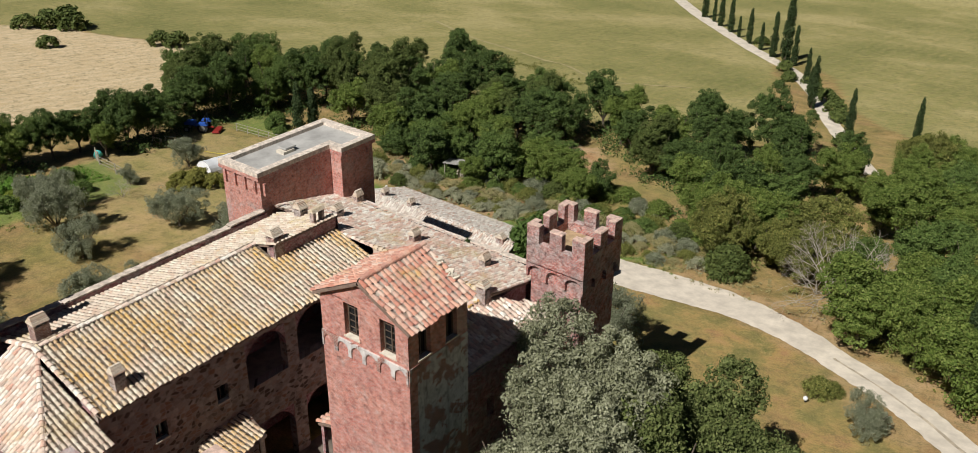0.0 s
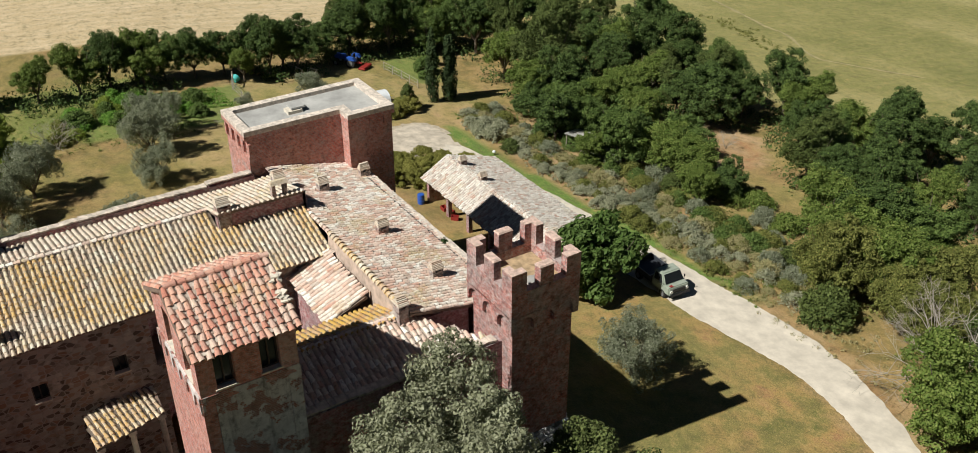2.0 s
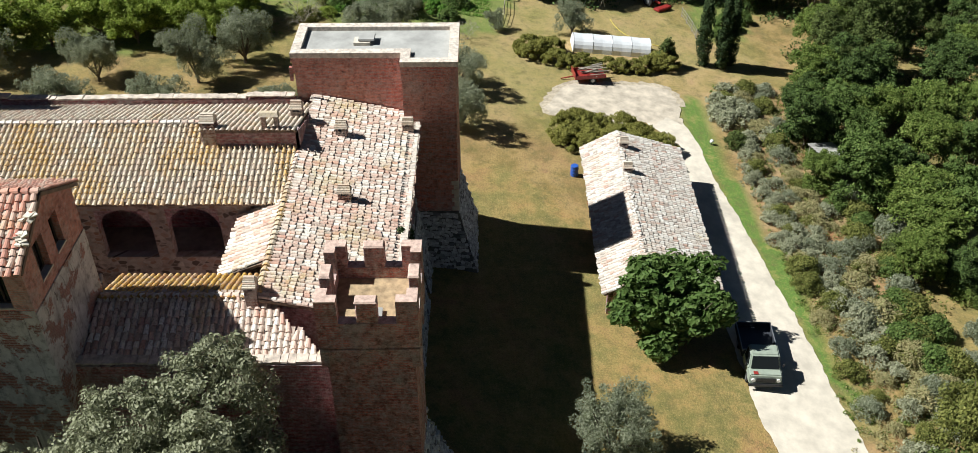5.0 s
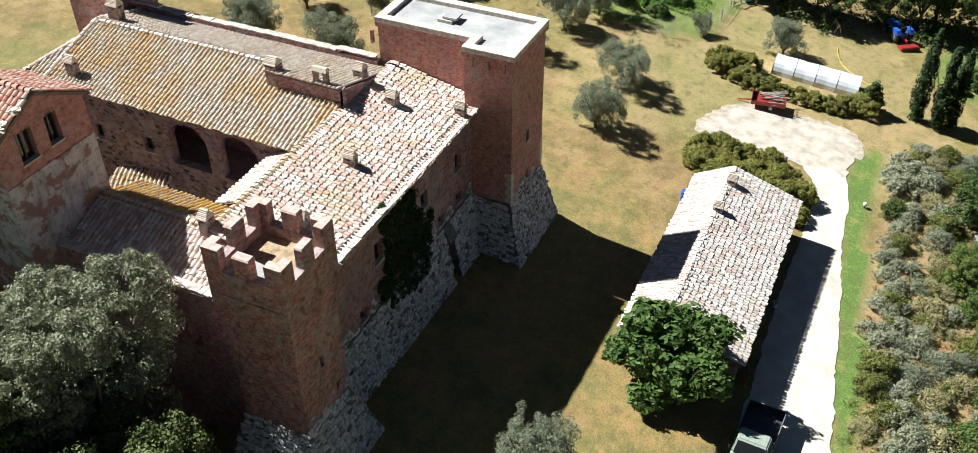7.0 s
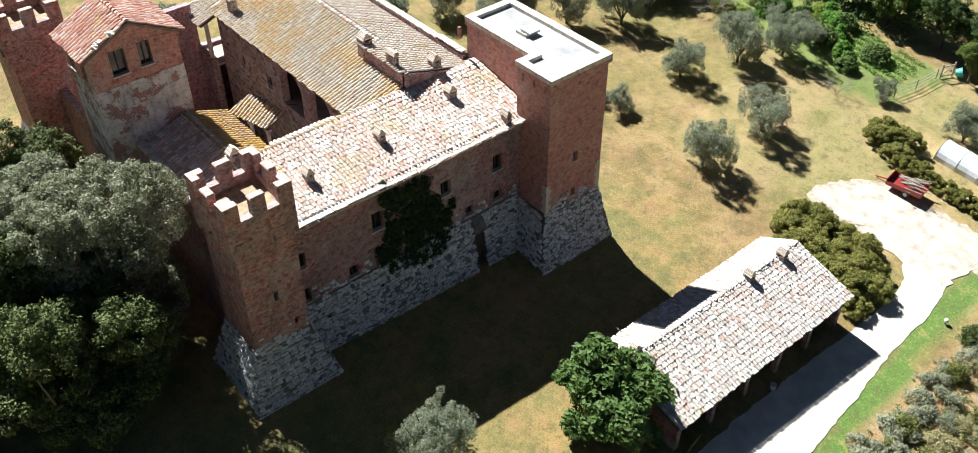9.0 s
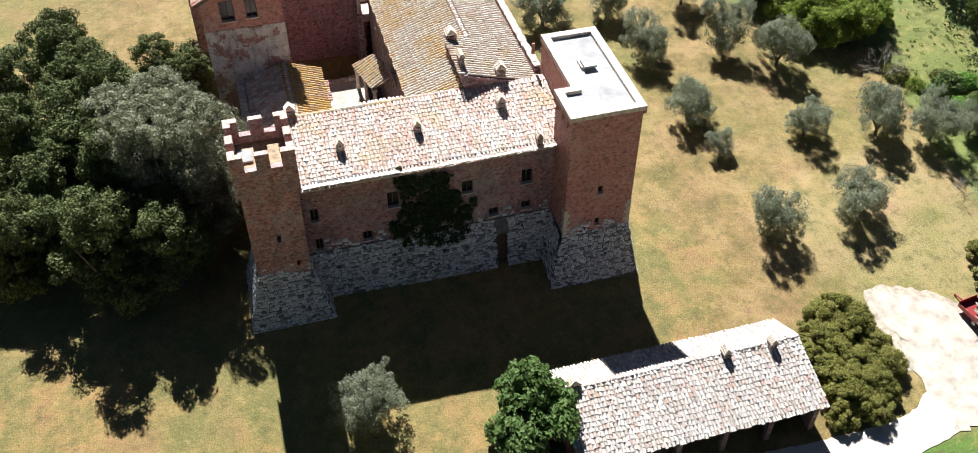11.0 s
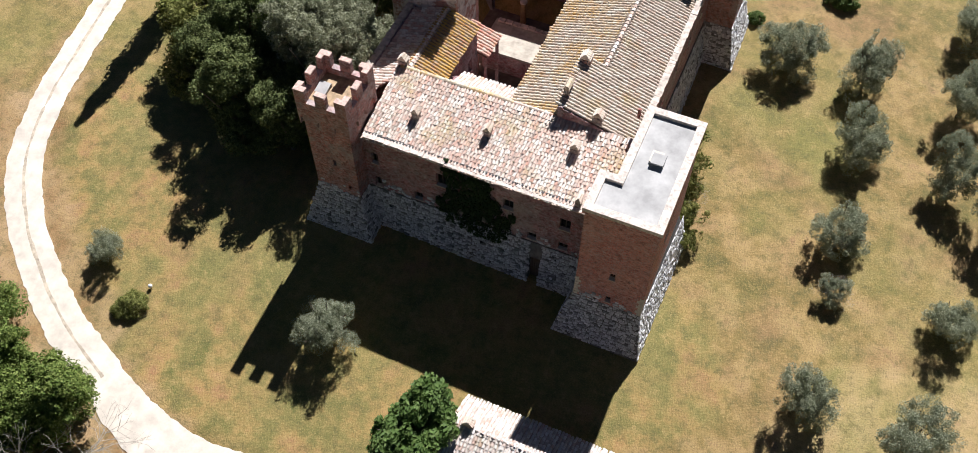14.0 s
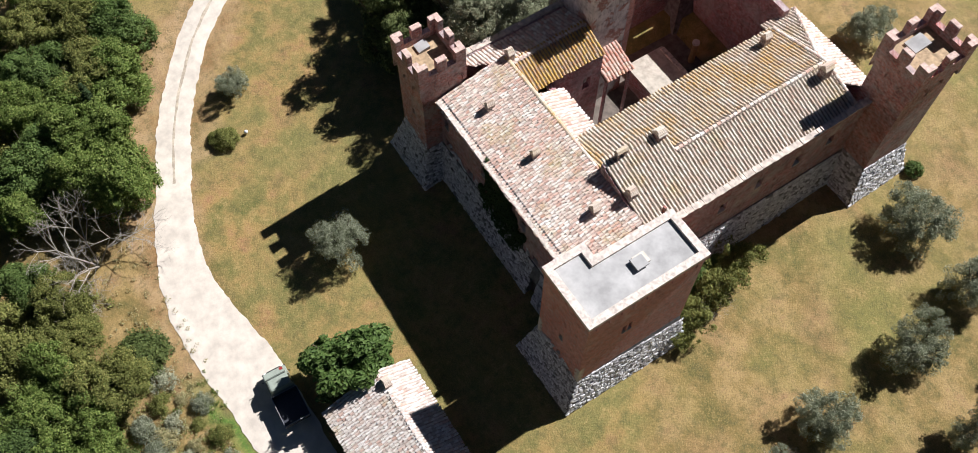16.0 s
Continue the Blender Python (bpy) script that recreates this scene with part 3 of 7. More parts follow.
FAR_ROAD = [(4, -63, 1.1), (9.0, -71.2, 1.1), (12.9, -77.8, 1.1), (17.6, -86.2, 1.2), (23.8, -98.1, 1.2), (32.3, -110.9, 1.3), (39.1, -117.9, 1.3), (46.7, -125.8, 1.4), (57.2, -137.5, 1.4), (69.5, -151.6, 1.5), (83.6, -169.3, 1.6), (102, -192, 1.6)]


def build_ground():
    xs, ys = spread(-50, 140, 1.0, 2600), spread(-170, 50, 1.0, 2600)
    vs = [(x, y, ground_height(x, y)) for y in ys for x in xs]
    n = len(xs)
    fs = [(j * n + i, j * n + i + 1, (j + 1) * n + i + 1, (j + 1) * n + i) for j in range(len(ys) - 1) for i in range(n - 1)]
    me = bpy.data.meshes.new("ground")
    me.from_pydata(vs, [], fs)
    cover = me.color_attributes.new("cover", "FLOAT_COLOR", "POINT")
    vals = []
    for x, y, z in vs:
        w = 3.0 * noise.noise((x * 0.06, y * 0.06, 7.0))
        p = (x + w, y - w)
        bare = 1.0 if inside(p, BARE) else 0.8 if inside(p, BORDER) else 0.0
        if -30 < x < 12 and -26 < y < 8:
            d = min(dist_line((x, y), a, b) for a, b in zip(DRIVE, DRIVE[1:]))
            outer = y + 0.00 < -19.0 or x < -8 and (x + 26.3) * 0.8 + (y + 0) * 1.25 < -1.0
            if d < 1.9 or d < 3.4 and outer:
                bare = max(bare, 0.55)
        vals += [1.0 if inside(p, STUBBLE) else 0.0, 1.0 if inside(p, PASTURE) or inside(p, PASTURE_2) else 0.0,
                 1.0 if inside((x, y), LUSH) else 0.75 if inside(p, PLOT) or inside(p, PLOT_2) else 0.6 if inside(p, WILD) else 0.0, bare]
    cover.data.foreach_set("color", vals)
    lawn = me.attributes.new("lawn", "FLOAT", "POINT")
    lawn.data.foreach_set("value", [0.85 if inside((x + 4 * noise.noise((x * 0.09, y * 0.09, 2.0)), y), LAWN) else 0.0 for x, y, z in vs])
    for f in me.polygons:
        f.use_smooth = True
    worn_ = me.attributes.new("pale", "FLOAT", "POINT")
    worn_.data.foreach_set("value", [0.4 if inside((x + 3 * noise.noise((x * 0.1, y * 0.1, 5.0)), y + 3 * noise.noise((x * 0.1, y * 0.1, 8.0))), PALE) else 0.0 for x, y, z in vs])
    m, nt, b = nodes_of("dry_grass")
    pos = place_of(nt)
    at = nt.nodes.new("ShaderNodeAttribute")
    at.attribute_name = "cover"
    sep = nt.nodes.new("ShaderNodeSeparateColor")
    link(nt, at.outputs["Color"], sep.inputs[0])
    broad = noise_of(nt, pos, 0.07, 5, 0.6)
    mid = noise_of(nt, pos, 0.35, 6, 0.65)
    fine = noise_of(nt, pos, 3.5, 6, 0.75)
    dry = ramp_of(nt, mid, [(0.34, (0.125, 0.108, 0.026)), (0.47, (0.25, 0.172, 0.055)), (0.60, (0.365, 0.25, 0.10)), (0.70, (0.30, 0.178, 0.085))])
    green = ramp_of(nt, fine, [(0.3, (0.15, 0.155, 0.035)), (0.7, (0.25, 0.222, 0.06))])
    col = mix_of(nt, ramp_of(nt, broad, [(0.45, (0, 0, 0)), (0.63, (0.9, 0.9, 0.9))]), dry, green)
    worn = noise_of(nt, pos, 0.16, 4, 0.6)
    col = mix_of(nt, ramp_of(nt, worn, [(0.52, (0, 0, 0)), (0.68, (0.7, 0.7, 0.7))]), col, (0.28, 0.165, 0.075))
    mown = nt.nodes.new("ShaderNodeAttribute")
    mown.attribute_name = "lawn"
    turf = ramp_of(nt, mid, [(0.34, (0.115, 0.128, 0.028)), (0.46, (0.225, 0.187, 0.055)), (0.55, (0.36, 0.232, 0.075)), (0.66, (0.34, 0.17, 0.078))])
    turf = mix_of(nt, ramp_of(nt, broad, [(0.42, (0, 0, 0)), (0.6, (0.7, 0.7, 0.7))]), turf, (0.20, 0.185, 0.055))
    col = mix_of(nt, mown.outputs["Fac"], col, turf)
    trod = nt.nodes.new("ShaderNodeAttribute")
    trod.attribute_name = "pale"
    col = mix_of(nt, trod.outputs["Fac"], col, ramp_of(nt, mid, [(0.36, (0.33, 0.30, 0.10)), (0.52, (0.50, 0.39, 0.18)), (0.68, (0.54, 0.38, 0.21))]))
    straw = ramp_of(nt, noise_of(nt, pos, 0.25, 7, 0.75), [(0.3, (0.54, 0.42, 0.25)), (0.7, (0.76, 0.62, 0.42))])
    wave = nt.nodes.new("ShaderNodeTexWave")
    wave.inputs["Scale"].default_value, wave.inputs["Distortion"].default_value = 0.16, 6.0
    wave.inputs["Detail"].default_value = 3.0
    link(nt, pos, wave.inputs["Vector"])
    grass = ramp_of(nt, noise_of(nt, pos, 0.05, 6, 0.65), [(0.34, (0.135, 0.16, 0.036)), (0.5, (0.225, 0.225, 0.068)), (0.64, (0.37, 0.33, 0.14))])
    grass = mix_of(nt, math_of(nt, "MULTIPLY", wave.outputs[1], 0.22), grass, (0.31, 0.265, 0.115))
    straw = mix_of(nt, math_of(nt, "MULTIPLY", wave.outputs[1], 0.35), straw, (0.46, 0.34, 0.19))
    col = mix_of(nt, sep.outputs[0], col, straw)
    col = mix_of(nt, sep.outputs[1], col, grass)
    col = mix_of(nt, sep.outputs[2], col, ramp_of(nt, fine, [(0.3, (0.06, 0.16, 0.015)), (0.7, (0.12, 0.24, 0.03))]))
    col = mix_of(nt, at.outputs["Alpha"], col, ramp_of(nt, mid, [(0.35, (0.34, 0.15, 0.07)), (0.5, (0.40, 0.25, 0.13)), (0.65, (0.50, 0.34, 0.20))]))
    tuft = noise_of(nt, pos, 1.1, 7, 0.8)
    col = mix_of(nt, ramp_of(nt, tuft, [(0.50, (0, 0, 0)), (0.62, (0.6, 0.6, 0.6))]), col, (0.10, 0.095, 0.03))
    col = mix_of(nt, ramp_of(nt, tuft, [(0.36, (0.5, 0.5, 0.5)), (0.46, (0, 0, 0))]), col, (0.45, 0.31, 0.12))
    blade = noise_of(nt, pos, 9.0, 4, 0.8)
    col = mix_of(nt, ramp_of(nt, blade, [(0.52, (0, 0, 0)), (0.68, (0.55, 0.55, 0.55))]), col, (0.46, 0.335, 0.13))
    col = mix_of(nt, ramp_of(nt, blade, [(0.34, (0.65, 0.65, 0.65)), (0.48, (0, 0, 0))]), col, (0.11, 0.10, 0.035))
    link(nt, col, b.inputs["Base Color"])
    b.inputs["Roughness"].default_value = 0.95
    b.inputs["Diffuse Roughness"].default_value = 0.1
    b.inputs["Sheen Weight"].default_value, b.inputs["Sheen Roughness"].default_value = 0.09, 0.45
    b.inputs["Sheen Tint"].default_value = (1.0, 0.80, 0.42, 1)
    bump_on(nt, b, math_of(nt, "ADD", fine, blade), 0.6, 0.10)
    me.materials.append(m)
    return tagged(new("ground", me), "dry mown grassland with fields beyond", "ground", kind="structure")


build_ground()


def soft_line(pts, step=0.8):
    """Points along a smooth curve through rows of numbers."""
    out = []
    for k in range(len(pts) - 1):
        p0, p1, p2, p3 = (np.array(pts[max(0, min(len(pts) - 1, k + d))], float) for d in (-1, 0, 1, 2))
        n = max(2, int(np.linalg.norm((p2 - p1)[:2]) / step))
        for i in range(n):
            t = i / n
            out.append(0.5 * (2 * p1 + (p2 - p0) * t + (2 * p0 - 5 * p1 + 4 * p2 - p3) * t * t + (3 * p1 - p0 - 3 * p2 + p3) * t ** 3))
    out.append(np.array(pts[-1], float))
    return out


def ribbon(bm, line, lift, across=6, ragged=0.12, seed=0.0):
    """A strip that follows (x, y, half width) rows on the ground."""
    rows = []
    for k, p in enumerate(line):
        q = line[min(k + 1, len(line) - 1)] - line[max(k - 1, 0)]
        nx, ny = -q[1], q[0]
        ln = math.hypot(nx, ny) or 1.0
        row = []
        for i in range(across + 1):
            s = 2 * i / across - 1
            rough = noise.noise((p[0] * 0.6, p[1] * 0.6, seed + s)) + 0.8 * noise.noise((p[0] * 2.1, p[1] * 2.1, seed - s))
            w = p[2] + (ragged * rough if i in (0, across) else 0)
            x, y = p[0] + nx / ln * s * w, p[1] + ny / ln * s * w
            row.append(bm.verts.new((x, y, ground_height(x, y) + lift * (1 - 0.4 * s * s))))
        rows.append(row)
    for a, b in zip(rows, rows[1:]):
        for i in range(across):
            bm.faces.new((a[i], a[i + 1], b[i + 1], b[i]))


TRACK = plain("trodden_gravel", (0.47, 0.40, 0.30), 0.95, vary=0.4, scale=2.2, bump=0.4)
WORN_GRAVEL = plain("worn_gravel", (0.54, 0.47, 0.375), 0.95, vary=0.34, scale=1.1, bump=0.4)
STRAW_TRACK = plain("worn_straw", (0.36, 0.31, 0.15), 0.95, vary=0.35, scale=1.0, bump=0.3)


def build_roads():
    bm = bmesh.new()
    ribbon(bm, soft_line(DRIVE, 0.3), 0.07, ragged=0.17)
    tagged(part("road", bm, GRAVEL, None, smooth=True), "white gravel driveway bending round the lawn", "road", kind="structure")
    bm = bmesh.new()
    rim = soft_line([(39.6, -18.3, 0), (44.3, -18.6, 0), (46.7, -17.4, 0), (46.4, -14, 0), (45.9, -11.2, 0), (45.3, -9.4, 0), (43.4, -8.3, 0), (41.4, -7.5, 0), (40.4, -7.9, 0), (40.2, -9.2, 0), (40.3, -11, 0), (40.3, -14, 0), (39.4, -16.6, 0)], 0.3)
    apron = bmesh.new()
    ribbon(apron, [np.array((p[0], p[1], 0.55)) for p in rim[12:-10]], 0.035, 4, 0.5, 3.0)
    tagged(part("apron", apron, TRACK, None, smooth=True), "trodden earth and grit round the gravel", "ground", kind="structure")
    vs = []
    for p in rim:
        j = 0.4 * noise.noise((p[0] * 0.5, p[1] * 0.5, 1.0)) + 0.4 * noise.noise((p[0] * 1.5, p[1] * 1.5, 4.0)) + 0.25 * noise.noise((p[0] * 4, p[1] * 4, 2.0))
        vs.append((p[0], p[1], j))
    rings = []
    for s in (1.0, 0.88, 0.66, 0.44, 0.22):
        ring = []
        for x, y, j in vs:
            x, y = 43.2 + (x - 43.2) * s + (j if s == 1 else 0), -13.2 + (y + 13.2) * s - (j if s == 1 else 0)
            ring.append(bm.verts.new((x, y, ground_height(x, y) + 0.12 - 0.07 * s)))
        rings.append(ring)
    n = len(vs)
    for a, b in zip(rings, rings[1:]):
        for k in range(n):
            bm.faces.new((a[k], a[(k + 1) % n], b[(k + 1) % n], b[k]))
    bm.faces.new(rings[-1])
    bmesh.ops.recalc_face_normals(bm, faces=bm.faces)
    tagged(part("parking_area", bm, WORN_GRAVEL, None, smooth=True), "worn white gravel turning area", "parking area", kind="structure")
    bm = bmesh.new()
    ribbon(bm, soft_line([(x, y, 0.24) for x, y, w in DRIVE if x < -5]), 0.085, 2, 0.16, 5.0)
    tagged(part("verge", bm, TRACK, None, smooth=True), "worn strip of earth and grass between wheel tracks", "verge", kind="structure")
    bm = bmesh.new()
    ribbon(bm, soft_line(FAR_ROAD, 2.0), 0.12)
    tagged(part("country_road", bm, GRAVEL, None, smooth=True), "far white gravel road between fields", "road", kind="structure")

    bm = bmesh.new()
    ribbon(bm, soft_line([(98, -97, 0.3), (84, -90, 0.3), (73.5, -87, 0.3), (64, -84.5, 0.3), (58.8, -83.6, 0.28), (50.3, -78.6, 0.25), (46.6, -79.8, 0.22), (38, -86, 0.2)], 1.5), 0.08, 2, 0.3, 9.0)
    tagged(part("field_track", bm, STRAW_TRACK, None, smooth=True), "worn pale track across the pasture", "track", kind="structure")


build_roads()


# ---- castle: shared pieces ----
def battered_base(parent, low, high, z0, z1, name="stone_base"):
    bm = bmesh.new()
    k = -1.5 / (z1 - z0)
    deep = [tuple(a + (b - a) * k for a, b in zip(p, q)) for p, q in zip(low, high)]
    loft(bm, deep, high)
    bmesh.ops.recalc_face_normals(bm, faces=bm.faces)
    return part(name, bm, GROUT, parent, "sloping base of rubble stone")


def merlon(parent, x0, y0, x1, y1, z0, z1, seed):
    r = random.Random(seed)
    bm = bmesh.new()
    j = lambda: r.uniform(-0.03, 0.03)
    loft(bm, [(x0, y0, z0), (x1, y0, z0), (x1, y1, z0), (x0, y1, z0)],
         [(x0 + j(), y0 + j(), z1 + j()), (x1 + j(), y0 + j(), z1 + j()), (x1 + j(), y1 + j(), z1 + j()), (x0 + j(), y1 + j(), z1 + j())])
    bmesh.ops.bevel(bm, geom=bm.edges[:], offset=0.03, segments=1, affect="EDGES")
    m = part("merlon", bm, BRICK_CORNER, parent)
    bm = bmesh.new()
    loft(bm, rect(x0 - 0.02, y0 - 0.02, x1 + 0.02, y1 + 0.02, z1 - 0.02), rect(x0 + 0.03, y0 + 0.03, x1 - 0.03, y1 - 0.03, z1 + 0.05))
    part("coping", bm, MERLON_TOP, m, "worn mortar coping")
    return m


def corbel_arches(parent, axis, at, out, u0, u1, z, n, drop=0.75, depth=0.18, material=None):
    """A row of small blind arches on brackets that carry a projecting parapet."""
    w = (u1 - u0) / n
    for k in range(n):
        a, b = u0 + k * w, u0 + (k + 1) * w
        bm = bmesh.new()
        ring = [(a, z), (b, z), (b, z - drop)]
        leg = 0.1
        ring += [(b - leg, z - drop), *[((a + b) / 2 + (w / 2 - leg) * math.cos(t), z - drop * 0.6 + (drop * 0.42) * math.sin(t)) for t in [math.pi * i / 8 for i in range(9)]], (a + leg, z - drop), (a, z - drop)]
        def put(d):
            return [(u, at + d, zz) if axis == "x" else (at + d, u, zz) for u, zz in ring]
        loft(bm, put(0.02 * (1 if out < 0 else -1)), put(out * depth))
        bmesh.ops.recalc_face_normals(bm, faces=bm.faces)
        part("corbel_arch", bm, material or BRICK_TOWER, parent)


def crenellated_tower(x0, y0, x1, y1, zb, z_shaft, z_top, label, base=None, seed=0, windows=(), o=0.21):
    """A square brick tower: shaft, arcaded parapet, merlons and a roof terrace."""
    t = thing("corner_tower", label, "tower", "corner towers of the castle")
    wt = 0.5
    z_par = z_top - 2.6
    zm = z_top - 1.0
    sides = {"s": ("x", y0, wt, x0, x1), "n": ("x", y1, -wt, x0, x1), "w": ("y", x0, wt, y0 + wt, y1 - wt), "e": ("y", x1, -wt, y0 + wt, y1 - wt)}
    for key, (ax, at, th, u0, u1) in sides.items():
        wall("wall", ax, at, th, u0, u1, z_shaft, z_par + 0.3, [w[1:] for w in windows if w[0] == key], BRICK_CORNER, t)
    X0, Y0, X1, Y1 = x0 - o, y0 - o, x1 + o, y1 + o
    corbel_arches(t, "x", y0, -1, X0, X1, z_par + 0.35, 3, drop=0.95, depth=o, material=BRICK_CORNER)
    corbel_arches(t, "x", y1, 1, X0, X1, z_par + 0.35, 3, drop=0.95, depth=o, material=BRICK_CORNER)
    corbel_arches(t, "y", x0, -1, y0, y1, z_par + 0.35, 3, drop=0.95, depth=o, material=BRICK_CORNER)
    corbel_arches(t, "y", x1, 1, y0, y1, z_par + 0.35, 3, drop=0.95, depth=o, material=BRICK_CORNER)
    pt = 0.42
    for a, b in (((X0, Y0), (X1, Y0 + pt)), ((X0, Y1 - pt), (X1, Y1)), ((X0, Y0 + pt), (X0 + pt, Y1 - pt)), ((X1 - pt, Y0 + pt), (X1, Y1 - pt))):
        bm = bmesh.new()
        box(bm, (*a, z_par + 0.3), (*b, zm))
        part("parapet", bm, BRICK_CORNER, t)
    bm = bmesh.new()
    box(bm, (X0 + pt, Y0 + pt, zm - 0.75), (X1 - pt, Y1 - pt, zm - 0.55))
    part("roof_terrace", bm, TERRACE, t, "tiled roof terrace behind the merlons")
    w, n = 0.80, 3
    gx, gy = (X1 - X0 - n * w) / (n - 1), (Y1 - Y0 - n * w) / (n - 1)
    k = 0
    for i in range(n):
        for j in range(n):
            if i == 1 and j == 1:
                continue
            mx, my = X0 + i * (w + gx), Y0 + j * (w + gy)
            a = [mx, my, mx + w, my + w]
            if i == 1:
                a[1], a[3] = (Y0, Y0 + pt) if j == 0 else (Y1 - pt, Y1)
            if j == 1:
                a[0], a[2] = (X0, X0 + pt) if i == 0 else (X1 - pt, X1)
            if i != 1 and j != 1:
                # corner merlons are L-shaped in plan
                bm = bmesh.new()
                sx, sy = (1 if i == 0 else -1), (1 if j == 0 else -1)
                cx, cy = (X0 if i == 0 else X1), (Y0 if j == 0 else Y1)
                ring = [(cx, cy), (cx + sx * w, cy), (cx + sx * w, cy + sy * pt), (cx + sx * pt, cy + sy * pt), (cx + sx * pt, cy + sy * w), (cx, cy + sy * w)]
                loft(bm, [(x, y, zm) for x, y in ring], [(x, y, z_top) for x, y in ring])
                bmesh.ops.recalc_face_normals(bm, faces=bm.faces)
                m = part("merlon", bm, BRICK_CORNER, t)
                bm = bmesh.new()
                loft(bm, [(x, y, z_top - 0.01) for x, y in ring], [(x, y, z_top + 0.06) for x, y in ring])
                bmesh.ops.recalc_face_normals(bm, faces=bm.faces)
                part("coping", bm, MERLON_TOP, m, "worn mortar coping")
            else:
                merlon(t, *a, zm, z_top, seed * 20 + k)
            k += 1
    if base:
        battered_base(t, rect(*base, zb), rect(x0, y0, x1, y1, z_shaft), zb, z_shaft)
    return t


def chimney(parent, x, y, z0, z1, w=0.5, d=0.5, cap=True, seed=0):
    """A squat brick chimney under a small pitched tile cap on piers."""
    bm = bmesh.new()
    box(bm, (x - w / 2, y - d / 2, z0), (x + w / 2, y + d / 2, z1))
    bmesh.ops.bevel(bm, geom=bm.edges[:], offset=0.015, segments=1, affect="EDGES")
    st = part("chimney", bm, BRICK_PALE, parent)
    for sx in (-1, 1):
        for sy in (-1, 1):
            bm = bmesh.new()
            px, py = x + sx * (w / 2 - 0.07), y + sy * (d / 2 - 0.07)
            box(bm, (px - 0.07, py - 0.07, z1 - 0.01), (px + 0.07, py + 0.07, z1 + 0.145))
            part("pier", bm, BRICK_PALE, st)
    bm = bmesh.new()
    box(bm, (x - w / 2 + 0.16, y - d / 2 + 0.16, z1 - 0.02), (x + w / 2 - 0.16, y + d / 2 - 0.16, z1 + 0.13))
    part("flue", bm, DARK, st, "sooty flue opening")
    r = random.Random(int(x * 31 + y * 17))
    for k in range(6):
        # a hood of thin tile courses, each shorter than the one below
        bm = bmesh.new()
        f = 1 - 0.155 * k
        e, g = (w / 2 + 0.05) * f + r.uniform(-0.012, 0.012), d / 2 + 0.04 - 0.012 * k
        zz = z1 + 0.14 + k * 0.065
        loft(bm, rect(x - e, y - g, x + e, y + g, zz), rect(x - e * 0.94, y - g * 0.98, x + e * 0.94, y + g * 0.98, zz + 0.064))
        part("hood_course", bm, TILE, st)
    return st


def window_fill(parent, axis, at, u0, z0, u1, z1, inward, shutters=False):
    """A recessed wooden window: frame bars and a dark pane, set back in its opening."""
    d = at + inward * 0.28
    def b3(a, b, da, db):
        return ((a[0], d + da, a[1]), (b[0], d + db, b[1])) if axis == "x" else ((d + da, a[0], a[1]), (d + db, b[0], b[1]))
    bm = bmesh.new()
    t = 0.06
    for a, b in (((u0, z0), (u1, z0 + t)), ((u0, z1 - t), (u1, z1)), ((u0, z0 + t), (u0 + t, z1 - t)), ((u1 - t, z0 + t), (u1, z1 - t)), (((u0 + u1) / 2 - 0.03, z0 + t), ((u0 + u1) / 2 + 0.03, z1 - t))):
        p, q = b3(a, b, -0.03, 0.03)
        box(bm, tuple(map(min, p, q)), tuple(map(max, p, q)))
    win = part("window", bm, WOOD, parent, "recessed window with a weathered wooden frame")
    if shutters:
        n = 5
        for k in range(1, n):
            zz = z0 + (z1 - z0) * k / n
            p, q = b3((u0 + t, zz - 0.015), (u1 - t, zz + 0.015), -0.02, 0.02)
            bm = bmesh.new()
            box(bm, tuple(map(min, p, q)), tuple(map(max, p, q)))
            part("slat", bm, WOOD, win)
    bm = bmesh.new()
    p, q = b3((u0, z0), (u1, z1), 0.035 * inward, 0.05 * inward)
    box(bm, tuple(map(min, p, q)), tuple(map(max, p, q)))
    part("pane", bm, GLASS, win)
    bm = bmesh.new()
    o = at - inward * 0.04
    if axis == "x":
        p, q = (u0 - 0.06, min(o, at + inward * 0.25), z0 - 0.07), (u1 + 0.06, max(o, at + inward * 0.25), z0 + 0.005)
    else:
        p, q = (min(o, at + inward * 0.25), u0 - 0.06, z0 - 0.07), (max(o, at + inward * 0.25), u1 + 0.06, z0 + 0.005)
    box(bm, p, q)
    part("sill", bm, COPING, win, "stone sill")
    return win


def glass_material():
    m, nt, b = nodes_of("dusty_glass")
    b.inputs["Base Color"].default_value = (0.015, 0.017, 0.018, 1)
    b.inputs["Roughness"].default_value = 0.12
    link(nt, ramp_of(nt, noise_of(nt, place_of(nt), 6), [(0.3, (0.08, 0.08, 0.08)), (0.8, (0.3, 0.3, 0.3))]), b.inputs["Roughness"])
    return m


GLASS = glass_material()


